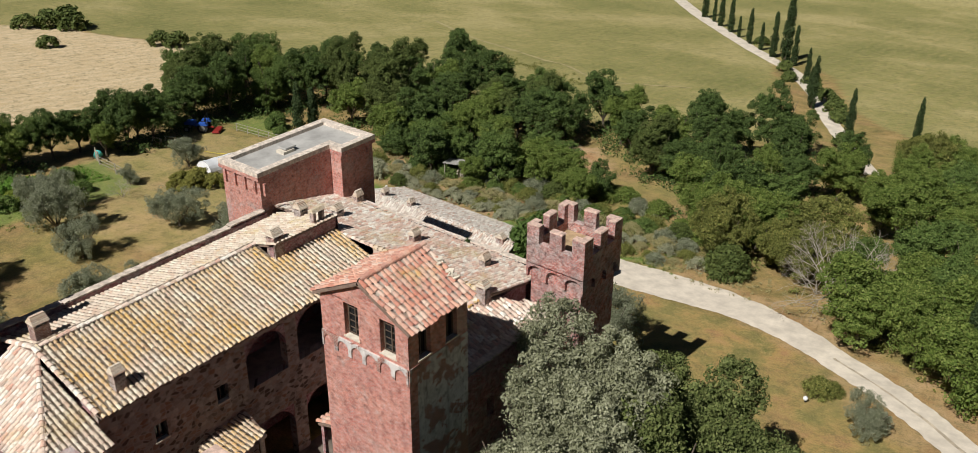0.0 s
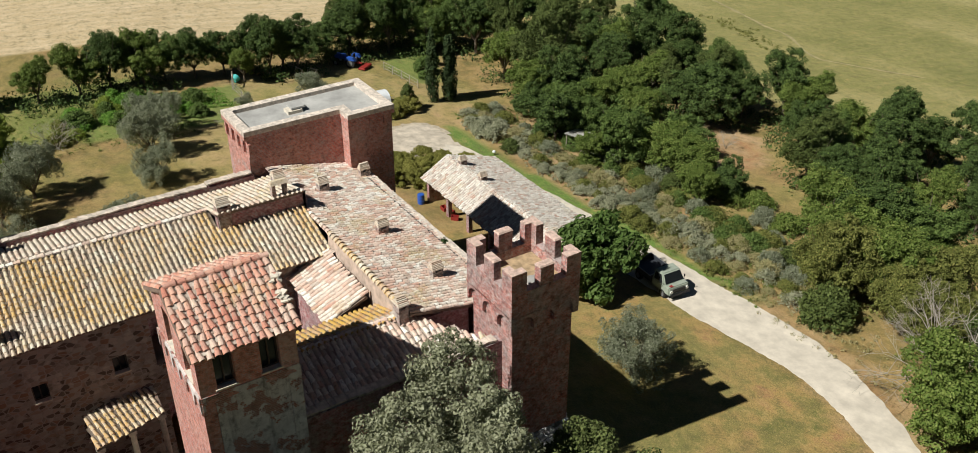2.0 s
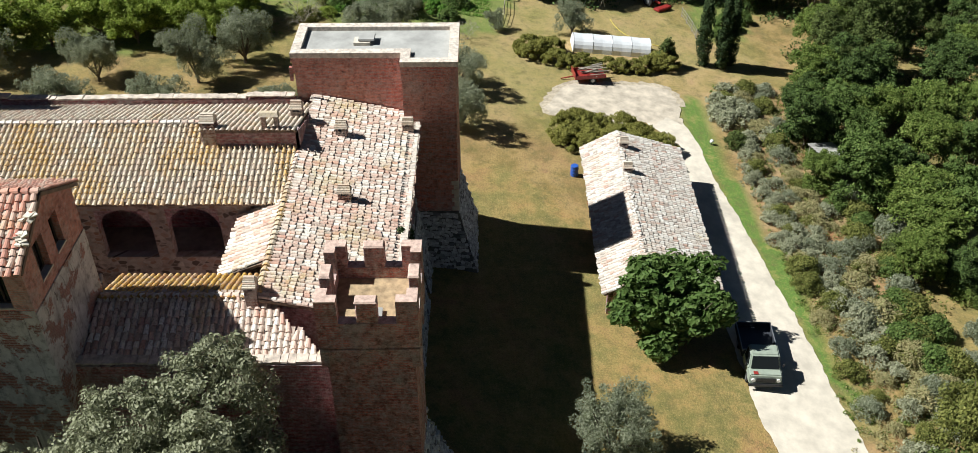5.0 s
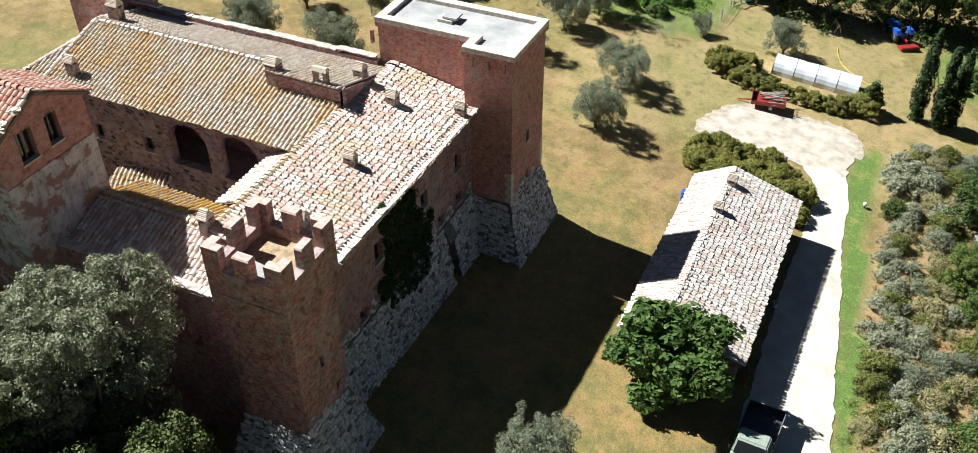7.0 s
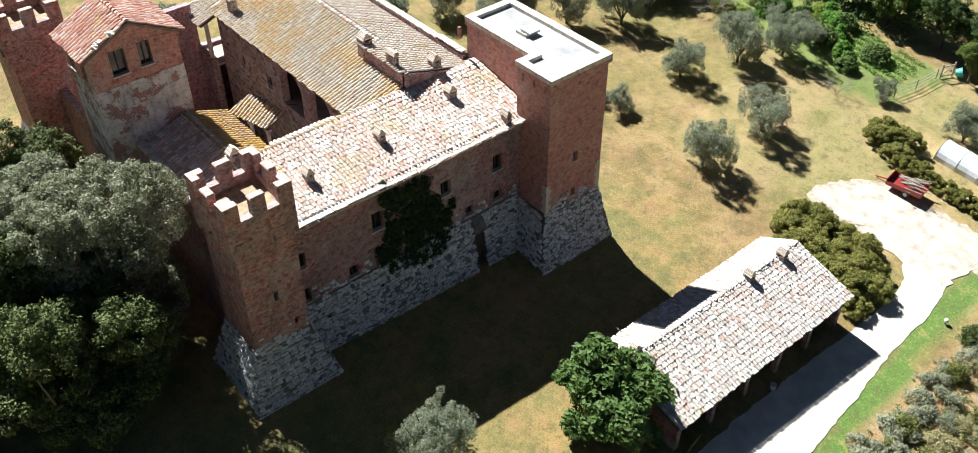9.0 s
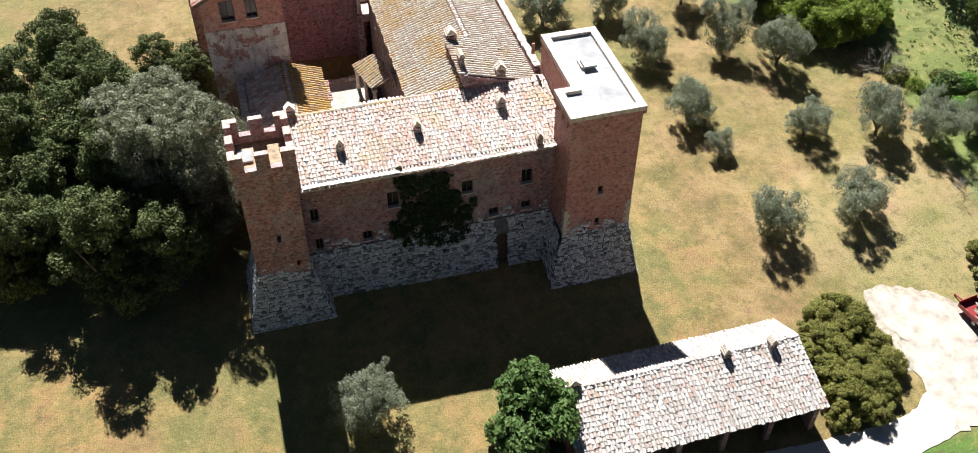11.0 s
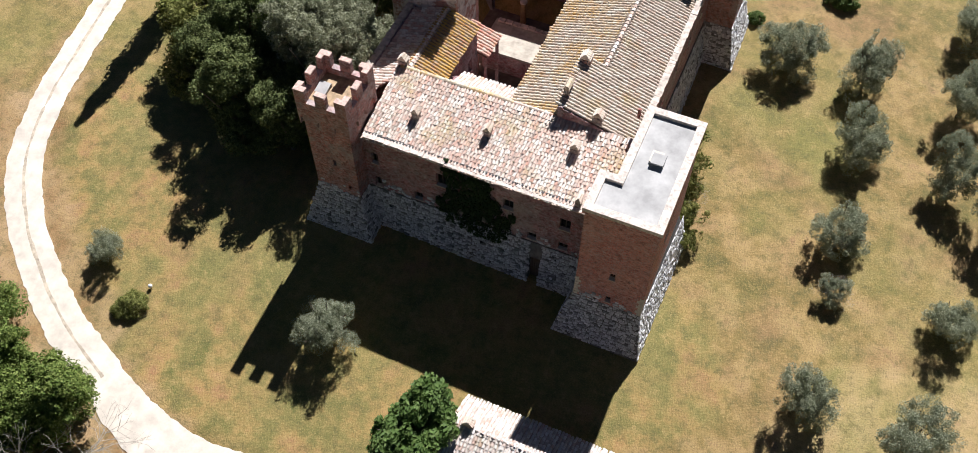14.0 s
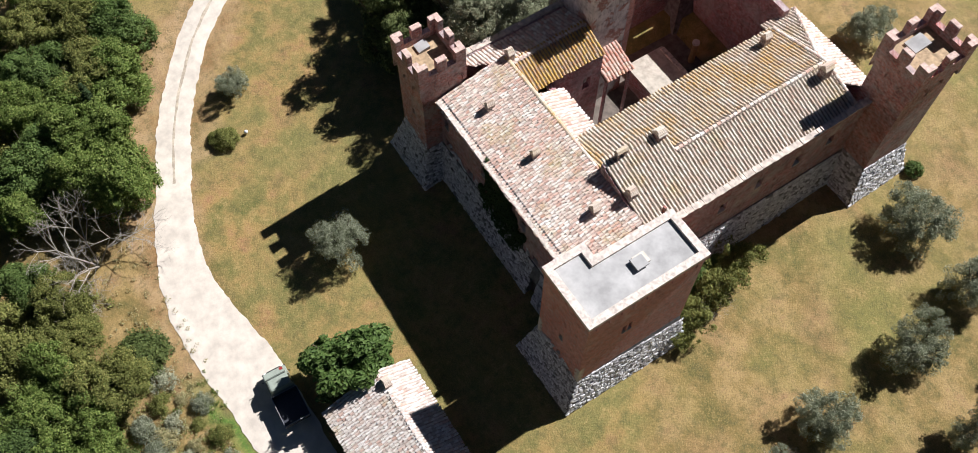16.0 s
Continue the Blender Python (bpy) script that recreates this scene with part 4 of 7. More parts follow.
# ---- castle: corner towers ----
tower_nw = crenellated_tower(0.12, 0.12, 3.43, 3.48, 0.0, 3.6, 13.5, "square red brick tower with merlons on a sloping stone base", (-0.85, -0.9, 4.4, 4.4), 1,
                             (("s", 1.70, 6.45, 1.95, 7.05), ("s", 2.6, 4.2, 2.8, 4.6)))
tower_se = crenellated_tower(19.6, 26.0, 23.0, 30.2, 0.6, 4.4, 16.4, "tall square brick tower with merlons and a stone base", (18.7, 25.2, 23.9, 31.0), 2, (("e", 27.9, 12.0, 28.2, 12.7),))
crenellated_tower(-1.58, 25.72, 1.98, 29.28, 0.5, 4.2, 13.4, "square crenellated brick tower behind the turret", (-2.5, 24.8, 2.9, 30.2), 3)


def flat_tower():
    t = thing("flat_roofed_tower", "broad red brick tower with flat grey roof and pale rim", "tower", "corner towers of the castle")
    x0, xs, x1, y0, ys, y1, zs, zt = 19.9, 20.9, 24.5, -1.0, 1.9, 7.8, 3.3, 12.75
    w = 0.6
    wall("wall", "x", y0, w, x0, x1, zs, zt, [(22.05, 6.4, 22.42, 7.1), (22.05, 3.66, 22.4, 4.3)], BRICK_TOWER, t)
    wall("wall", "x", y1, -w, xs, x1, 0, zt, [], BRICK_TOWER, t)
    wall("wall", "y", x1, -w, y0 + w, y1 - w, zs, zt, [(2.05, 7.9, 2.35, 9.0), (2.50, 7.9, 2.80, 9.0)], BRICK_TOWER, t)
    wall("wall", "y", x0, w, y0 + w, ys, zs, zt, [], BRICK_TOWER, t)
    wall("wall", "y", xs, w, ys, y1 - w, zs, zt, [], BRICK_TOWER, t)
    wall("wall", "x", ys, -0.3, x0 + w, xs + w, zs, zt, [], BRICK_TOWER, t)
    o = 0.15
    ring = [(x0 - o, y0 - o), (x1 + o, y0 - o), (x1 + o, y1 + o), (xs - 0.05, y1 + o), (xs - 0.05, ys + 0.05), (x0 - o, ys + 0.05)]
    bm = bmesh.new()
    loft(bm, [(x, y, 12.55) for x, y in ring], [(x, y, 12.8) for x, y in ring])
    bmesh.ops.recalc_face_normals(bm, faces=bm.faces)
    part("roof_slab", bm, BRICK_TOWER, t)
    i = 0.52
    inn = [(x0 - o + i, y0 - o + i), (x1 + o - i, y0 - o + i), (x1 + o - i, y1 + o - i), (xs - 0.05 + i, y1 + o - i), (xs - 0.05 + i, ys + 0.05 - i), (x0 - o + i, ys + 0.05 - i)]
    bm = bmesh.new()
    va, vb = [[bm.verts.new((x, y, z)) for x, y in r] for r, z in ((ring, 12.8), (ring, 13.1))]
    vc, vd = [[bm.verts.new((x, y, z)) for x, y in r] for r, z in ((inn, 13.1), (inn, 12.8))]
    for k in range(6):
        n = (k + 1) % 6
        for a, b in ((va, vb), (vb, vc), (vc, vd)):
            bm.faces.new((a[k], a[n], b[n], b[k]))
    bmesh.ops.recalc_face_normals(bm, faces=bm.faces)
    part("rim", bm, RIM, t, "pale worn parapet rim")
    bm = bmesh.new()
    bm.faces.new([bm.verts.new((x, y, 12.86)) for x, y in inn])
    top = bmesh.ops.extrude_face_region(bm, geom=bm.faces[:])
    for v in [g for g in top["geom"] if isinstance(g, bmesh.types.BMVert)]:
        v.co.z = 12.81
    part("roof_screed", bm, CONCRETE, t, "grey cement roof surface")
    bm = bmesh.new()
    box(bm, (22.2, 3.75, 12.84), (22.95, 4.65, 13.05))
    part("roof_hatch", bm, COPING, t, "small pale concrete roof hatch")
    bm = bmesh.new()
    loft(bm, rect(22.3, 3.5, 23.15, 4.4, 13.10), rect(22.32, 3.52, 23.13, 4.38, 13.2))
    part("hatch_lid", bm, CONCRETE, t)
    for k in range(9):
        bm = bmesh.new()
        y = y0 + 0.5 + k * 0.95
        box(bm, (x1 - 0.02, y, 11.95), (x1 + o, y + 0.18, 12.55))
        part("corbel", bm, BRICK_TOWER, t)
    for k in range(5):
        bm = bmesh.new()
        x = x0 + 0.35 + k * 0.95
        box(bm, (x, y1 - 0.02, 11.75), (x + 0.2, y1 + o, 12.55))
        part("corbel", bm, BRICK_TOWER, t)
    for k in range(3):
        bm = bmesh.new()
        y = y0 + 0.4 + k * 0.95
        box(bm, (x0 - o, y, 12.0), (x0 + 0.02, y + 0.18, 12.55))
        part("corbel", bm, BRICK_TOWER, t)
    battered_base(t, [(19.1, -1.9, 0), (25.05, -1.85, 0), (25.3, 8.2, 0), (20.2, 8.2, 0)], [(x0, y0, zs), (x1, y0, zs), (x1, y1, zs), (x0, y1, zs)], 0, zs)
    window_fill(t, "x", y0, 22.05, 6.4, 22.42, 7.1, 1)
    window_fill(t, "x", y0, 22.05, 3.66, 22.4, 4.3, 1)
    window_fill(t, "y", x1, 2.05, 7.9, 2.35, 9.0, -1)
    window_fill(t, "y", x1, 2.50, 7.9, 2.80, 9.0, -1)
    return t


flat_tower()


# ---- castle: front wing ----
def front_wing():
    t = thing("front_wing", "two-storey red brick castle wing with stone base and tiled roof", "castle wing", "wings of the castle")
    ups = [(3.94, 6.24, 4.45, 7.35), (8.83, 6.28, 9.59, 7.6), (13.7, 6.3, 14.45, 7.36), (17.71, 6.2, 18.48, 7.4)]
    lows = [(3.99, 3.7, 4.48, 4.78), (7.05, 3.8, 7.67, 4.64), (10.3, 4.0, 10.75, 4.6), (12.1, 4.0, 12.55, 4.6), (15.53, 3.84, 16.18, 4.57), (17.76, 3.9, 18.44, 4.64)]
    wall("wall", "x", 1.5, 0.7, 3.40, 19.9, 3.55, 9.2, ups + lows, BRICK, t)
    for h in ups + lows:
        window_fill(t, "x", 1.5, *h, 1)
    # sloping stone foot with a door and slits
    bm = bmesh.new()
    for a, b in ((3.4, 15.94), (16.79, 20.0)):
        loft(bm, [(a, 0.55, -1.2), (b, 0.55, -1.2), (b, 2.2, -1.2), (a, 2.2, -1.2)], [(a, 1.42, 3.6), (b, 1.42, 3.6), (b, 2.2, 3.6), (a, 2.2, 3.6)])
    loft(bm, [(15.94, 0.98, 2.5), (16.79, 0.98, 2.5), (16.79, 2.2, 2.5), (15.94, 2.2, 2.5)], [(15.94, 1.42, 3.6), (16.79, 1.42, 3.6), (16.79, 2.2, 3.6), (15.94, 2.2, 3.6)])
    part("stone_base", bm, GROUT, t, "sloping foot of rubble stone")
    bm = bmesh.new()
    for k in range(5):
        box(bm, (15.95 + k * 0.167, 1.3, -0.3), (15.95 + k * 0.167 + 0.155, 1.36, 2.48))
    part("door", bm, WOOD, t, "narrow grey plank door")
    for x, z in ((8.95, 2.2), (14.7, 1.9), (17.8, 2.5), (5.2, 2.0), (12.3, 1.7)):
        y = 1.42 - (3.6 - z) * 0.18
        bm = bmesh.new()
        box(bm, (x - 0.09, y - 0.03, z - 0.3), (x + 0.09, y + 0.2, z + 0.3))
        part("slit_window", bm, DARK, t, "narrow slit in the stone")
    roof = tiled_slope([(3.6, 1.1, 9.25), (19.85, 1.1, 9.25), (19.85, 6.8, 10.55), (3.6, 6.8, 10.55)], TILE_PINK, t, 300, pitch=0.23, step=0.325, seed=11, loose=0.012)
    tiled_slope([(19.85, 1.98, 9.45), (20.86, 1.98, 9.45), (20.86, 6.8, 10.55), (19.85, 6.8, 10.55)], TILE_PINK, t, 0, pitch=0.25, seed=16)
    tiled_slope([(11.9, 9.45, 8.75), (7.2, 9.45, 8.75), (7.2, 7.3, 9.6), (12.0, 7.3, 9.75)], TILE_PINK, t, 60, seed=12)
    bm = bmesh.new()
    loft(bm, rect(4.3, 6.8, 12.2, 7.02, 7.5), rect(4.3, 6.8, 12.2, 6.98, 10.47))
    part("upstand", bm, RENDER, t, "narrow rendered wall under the ridge")
    tile_run((3.9, 6.84, 10.5), (12.2, 6.86, 10.5), TILE_OLD, t, size=1.6, seed=13)
    tile_run((12.2, 6.86, 10.52), (15.3, 6.86, 10.52), TILE_PINK, t, seed=15)
    wall("wall", "x", 9.2, -0.5, 6.4, 12.1, 0, 8.6, [(7.6, 4.0, 8.3, 5.3)], BRICK, t)
    wall("wall", "y", 3.7, 0.5, 3.6, 6.9, 3, 9.9, [], BRICK, t)
    # coping tiles laid along the eave behind a narrow gutter
    bm = bmesh.new()
    box(bm, (3.75, 1.10, 9.14), (19.85, 1.36, 9.34))
    part("parapet", bm, RENDER, t, "low pinkish parapet along the eave")
    coping_row((3.75, 1.2, 9.33), (19.85, 1.2, 9.33), 0.34, t, RIM, 14, 0.5, 0.06, 0.16)
    bm = bmesh.new()
    box(bm, (3.75, 1.49, 9.36), (19.8, 1.60, 9.455))
    part("gutter", bm, IRON, t, "dark lead gutter behind the coping")
    for x, y, w in ((6.5, 3.75, 0.45), (11.5, 4.15, 0.45), (17.25, 4.95, 0.55), (18.8, 1.6, 0.35)):
        z = 9.25 + (y - 1.1) * 0.228
        chimney(t, x, y, z - 0.2, z + 0.42, w, 0.6)
    chimney(t, 3.95, 7.1, 10.0, 10.95, 0.6, 0.5)
    return t


front_wing()


# ---- castle: long wing ----
def long_wing():
    t = thing("long_wing", "long castle wing with loggia arches and ridged clay roof", "castle wing", "wings of the castle")
    arches = [(14.0, 6.1, 16.7, 9.0), (10.6, 6.1, 13.2, 9.1)]
    small = [(18.0, 6.4, 18.7, 7.4), (21.7, 6.3, 22.4, 7.3), (19.8, 3.0, 20.6, 4.4)]
    lower = [(13.9, 0.0, 16.6, 3.6), (10.6, 0.0, 13.0, 3.6)]
    wall("wall", "y", 12.1, 0.55, 6.8, 25.0, 0, 9.45, arches + small + lower, RUBBLE, t)
    for a in arches + lower:
        u0, z0, u1, z1 = a
        r = (u1 - u0) / 2
        for s in (0, 1):
            bm = bmesh.new()
            zc = z1 - r
            arc = [((u0 + u1) / 2 + (-1 if s == 0 else 1) * r * math.cos(k * math.pi / 16), zc + r * math.sin(k * math.pi / 16)) for k in range(9)]
            ring = arc + [((u0 if s == 0 else u1), z1)]
            loft(bm, [(12.12, u, z) for u, z in ring], [(12.63, u, z) for u, z in ring])
            bmesh.ops.recalc_face_normals(bm, faces=bm.faces)
            part("arch_spandrel", bm, BRICK, t)
    for h in small:
        window_fill(t, "y", 12.1, *h, 1)
    outs = [(9.9, 6.7, 10.5, 7.9), (13.3, 6.8, 13.95, 8.0), (16.5, 7.2, 17.1, 8.4), (20.0, 7.1, 20.65, 8.3), (23.1, 7.2, 23.65, 8.3)]
    wall("wall", "y", 20.75, -0.6, 7.8, 25.9, 4.2, 10.1, outs, BRICK, t)
    for h in outs:
        window_fill(t, "y", 20.75, *h, -1)
    bm = bmesh.new()
    loft(bm, rect(19.8, 7.6, 21.7, 26.0, -1.0), rect(19.9, 7.6, 20.82, 26.0, 4.25))
    part("stone_base", bm, GROUT, t, "sloping foot of rubble stone")
    wall("wall", "x", 25.0, -0.4, 12.65, 20.15, 0, 9.5, [], BRICK, t)
    bm = bmesh.new()
    box(bm, (12.65, 7.0, 5.5), (20.1, 24.6, 5.7))
    part("upper_floor", bm, FLAG, t)
    bm = bmesh.new()
    box(bm, (15.2, 7.0, 0.0), (15.5, 24.6, 9.3))
    part("inner_wall", bm, BRICK, t)
    s1 = (11.2 - 9.6) / (16.8 - 11.75)
    s2 = (11.2 - 10.1) / (20.5 - 16.8)
    zs = 11.2 + s2 * (16.8 - 15.25)
    tiled_slope([(11.75, 25.0, 9.6), (11.75, 6.9, 9.6), (15.25, 6.9, 9.6 + s1 * 3.5), (15.25, 11.7, 9.6 + s1 * 3.5), (16.8, 11.7, 11.2), (16.8, 25.0, 11.2)], TILE_OLD, t, 300, seed=21)
    tiled_slope([(20.5, 6.85, 10.1), (20.5, 25.0, 10.1), (16.8, 25.0, 11.2), (16.8, 11.7, 11.2), (15.25, 11.7, zs), (15.25, 6.85, zs)], TILE, t, 100, seed=22)
    tile_run((16.8, 11.7, 11.2), (16.8, 25.0, 11.2), TILE_PINK, t, seed=23)
    wall("wall", "y", 15.25, 0.35, 6.8, 11.7, 9.5, zs - 0.02, [], BRICK, t, "dark upstand wall between two roof levels")
    bm = bmesh.new()
    loft(bm, [(15.25, 6.78, 9.6), (20.5, 6.78, 9.6), (20.5, 6.95, 9.6), (15.25, 6.95, 9.6)], [(15.25, 6.78, zs - 0.03), (20.5, 6.78, 10.08), (20.5, 6.95, 10.08), (15.25, 6.95, zs - 0.03)])
    part("gable_wall", bm, BRICK, t)
    wall("wall", "y", 20.92, -0.42, 7.8, 25.9, 10.0, 10.48, [], BRICK, t)
    coping_row((20.72, 7.9, 10.47), (20.72, 25.85, 10.47), 0.48, t, EDGE_STONE, 24, 0.42, 0.08, 0.2)
    tile_run((11.9, 25.05, 9.75), (16.8, 25.05, 11.3), TILE_PINK, t, "verge_tiles", 1.2, seed=25, label="verge row of clay tiles")
    tile_run((20.4, 25.05, 10.25), (16.8, 25.05, 11.3), TILE_PINK, t, "verge_tiles", 1.2, seed=26, label="verge row of clay tiles")
    # lower hipped roof at the far end
    tiled_slope([(10.8, 28.4, 8.7), (10.8, 25.1, 8.7), (16.5, 25.1, 10.7)], TILE, t, 60, seed=27)
    tiled_slope([(19.6, 28.4, 8.7), (10.8, 28.4, 8.7), (16.5, 25.1, 10.7), (18.6, 25.1, 10.7)], TILE_PINK, t, 40, seed=28)
    tile_run((10.8, 28.4, 8.75), (16.5, 25.1, 10.75), TILE_PINK, t, "hip_tiles", 1.2, seed=29, label="hip row of clay tiles")
    wall("wall", "y", 11.1, 0.5, 25.0, 27.7, 0, 5.9, [], BRICK_PALE, t)
    wall("wall", "x", 28.2, -0.5, 11.1, 20.5, 0, 8.5, [(11.6, 5.7, 14.6, 8.1)], BRICK, t)
    bm = bmesh.new()
    box(bm, (11.6, 25.0, 5.3), (15.0, 27.7, 5.45))
    part("porch_floor", bm, RENDER, t, "pale porch floor")
    bm = bmesh.new()
    box(bm, (14.8, 25.0, 5.45), (15.0, 27.7, 8.6))
    part("porch_wall", bm, RENDER, t, "pale plastered porch wall")
    bm = bmesh.new()
    limb(bm, (11.38, 25.45, 5.85), (11.38, 25.45, 8.6), 0.17, 0.15, 12)
    part("column", bm, COPING, t, "pale round stone column")
    chimney(t, 15.55, 11.3, 10.6, 11.95, 0.7, 0.7)
    for y in (7.85, 8.5):
        bm = bmesh.new()
        box(bm, (15.28, y - 0.1, zs - 0.1), (15.6, y + 0.1, zs + 0.75))
        part("bell_post", bm, BRICK_PALE, t)
    bm = bmesh.new()
    loft(bm, rect(15.22, 7.68, 15.66, 8.67, zs + 0.75), rect(15.34, 7.74, 15.54, 8.61, zs + 0.95))
    part("bell_lintel", bm, TILE, t, "tile-capped lintel of a small open frame")
    chimney(t, 17.9, 7.3, 10.7, 11.35, 0.6, 0.6)
    chimney(t, 17.6, 24.2, 10.8, 11.9, 0.6, 0.8)
    chimney(t, 12.7, 23.4, 9.6, 10.7, 0.5, 0.6)
    return t


long_wing()


# ---- castle: turret ----
def turret():
    t = thing("turret", "tall brick turret with peeling lime wash and red roof", "tower")
    x0, y0, x1, y1, ze = -0.35, 13.7, 4.85, 17.55, 15.5
    xm, zr = 2.25, 16.85
    n_holes = [(0.37, 13.7, 1.25, 15.4), (2.53, 13.7, 3.39, 15.4)]
    w_holes = [(16.15, 13.6, 16.9, 15.35), (14.4, 13.6, 15.15, 15.35)]
    s_holes = [(0.85, 13.9, 1.75, 15.42), (2.48, 13.95, 3.2, 15.42)]
    for ax, at, th, u0, u1, hs in (("x", y1, -0.5, x0, x1, n_holes), ("x", y0, 0.5, x0, x1, s_holes), ("y", x0, 0.5, y0 + 0.5, y1 - 0.5, w_holes), ("y", x1, -0.5, y0 + 0.5, y1 - 0.5, [])):
        inw = 1 if th > 0 else -1
        wall("wall", ax, at, th, u0, u1, 13.1, ze, hs, BRICK_TOWER, t)
        for h in hs:
            window_fill(t, ax, at, *h, inw, shutters=at == y1)
        wall("wall", ax, at - 0.015 * inw, th, u0 - (0.015 if ax == "x" else 0), u1 + (0.015 if ax == "x" else 0), -1.0, 13.1, [], BRICK_TOWER if at == y1 else PLASTER, t)
    corbel_arches(t, "x", y1, 1, x0, x1, 13.45, 6, drop=0.8, depth=0.08, material=PLASTER)
    corbel_arches(t, "x", y0, -1, x0, x1, 13.3, 6, drop=0.8, depth=0.04, material=PLASTER)
    corbel_arches(t, "y", x0, -1, y0, y1, 13.45, 5, drop=0.8, depth=0.03, material=PLASTER)
    for y, d in ((y1, -0.45), (y0, 0.45)):
        bm = bmesh.new()
        tri = [(x0, ze), (x1, ze - 0.05), (x1, ze), (xm, zr - 0.12)]
        loft(bm, [(x, y, z) for x, z in tri], [(x, y + d, z) for x, z in tri])
        bmesh.ops.recalc_face_normals(bm, faces=bm.faces)
        part("gable", bm, BRICK_TOWER, t)
    tiled_slope([(x0 - 0.3, y0 - 0.2, ze - 0.1), (x0 - 0.3, y1 + 0.2, ze - 0.1), (xm, y1 + 0.2, zr), (xm, y0 - 0.2, zr)], TILE_RED, t, 120, seed=31)
    tiled_slope([(x1 + 0.3, y1 + 0.2, ze - 0.15), (x1 + 0.3, y0 - 0.2, ze - 0.15), (xm, y0 - 0.2, zr), (xm, y1 + 0.2, zr)], TILE_RED, t, 80, seed=32)
    tile_run((xm, y0 - 0.2, zr + 0.02), (xm, y1 + 0.2, zr + 0.02), TILE_RED, t, seed=33)
    # patch of loose mortar and broken tiles on the verge
    rnd = random.Random(5)
    for k in range(14):
        bm = bmesh.new()
        s = rnd.uniform(0.08, 0.2)
        x = rnd.uniform(0.3, 1.5)
        y = y0 - 0.15 + rnd.uniform(0, 0.35)
        z = ze - 0.1 + (x - x0 + 0.3) * (zr - ze + 0.1) / (xm - x0 + 0.3) + 0.1
        v = box(bm, (x - s, y - s * 0.7, z), (x + s, y + s * 0.7, z + 0.06))
        bmesh.ops.rotate(bm, verts=v, cent=(x, y, z), matrix=Matrix.Rotation(rnd.uniform(0, 3), 3, "Z") @ Matrix.Rotation(rnd.uniform(-0.5, 0.5), 3, "X"))
        part("broken_mortar", bm, COPING, t, "lump of broken pale mortar")
    return t


turret()


# ---- castle: side wing, terrace, court ----
def side_wing():
    t = thing("side_wing", "low castle wing with lichened golden roof on the court", "castle wing", "wings of the castle")
    tiled_slope([(1.35, 13.7, 9.1), (1.35, 3.7, 9.1), (4.25, 6.9, 10.15), (4.25, 13.7, 10.15)], TILE_PINK, t, 150, seed=41)
    tiled_slope([(6.65, 6.95, 9.25), (6.65, 13.7, 9.25), (4.25, 13.7, 10.15), (4.25, 6.95, 10.15)], TILE_GOLD, t, 150, seed=42)
    tile_run((4.25, 7.0, 10.17), (4.25, 13.7, 10.17), TILE_PINK, t, seed=43)
    wall("wall", "y", 0.95, 0.55, 3.45, 13.8, -1, 9.35, [(6.0, 6.0, 6.6, 7.2), (10.0, 6.0, 10.6, 7.2)], BRICK, t)
    coping_row((1.2, 3.75, 9.36), (1.2, 13.7, 9.36), 0.5, t, EDGE_STONE, 44, 0.42, 0.09, 0.16)
    wall("wall", "y", 6.4, -0.45, 9.2, 13.8, 0, 9.1, [(12.2, 5.5, 12.9, 6.8)], BRICK, t)
    return t


side_wing()


def court():
    t = thing("courtyard", "shaded stone courtyard with raised terrace", "courtyard", kind="structure")
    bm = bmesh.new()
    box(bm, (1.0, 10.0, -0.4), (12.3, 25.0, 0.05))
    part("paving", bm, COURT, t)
    bm = bmesh.new()
    box(bm, (4.6, 18.2, 2.0), (10.6, 21.9, 2.2))
    part("terrace_slab", bm, FLAG, t, "pale stone terrace slab")
    for at in (18.25, 21.85):
        wall("terrace_wall", "x", at, 0.4 if at < 20 else -0.4, 4.85, 10.15, -0.3, 2.0, [], BRICK, t)
    wall("terrace_wall", "y", 4.85, 0.4, 18.65, 21.45, -0.3, 2.0, [], BRICK, t)
    rnd = random.Random(3)
    for k in range(8):
        bm = bmesh.new()
        x = 4.85 + k * 0.66
        box(bm, (x, 21.5, 2.2), (x + 0.6, 21.9, 2.42 + rnd.uniform(-0.05, 0.06)))
        bmesh.ops.bevel(bm, geom=bm.edges[:], offset=0.03, segments=1, affect="EDGES")
        part("kerb_stone", bm, EDGE_STONE, t)
    wall("court_wall", "y", 0.6, 0.5, 17.5, 25.7, -1, 7.4, [(19.6, 4.2, 20.6, 6.2)], BRICK, t)
    wall("court_wall", "x", 27.4, -0.5, 2.1, 11.1, -1, 9.6, [], BRICK, t)
    return t


court()


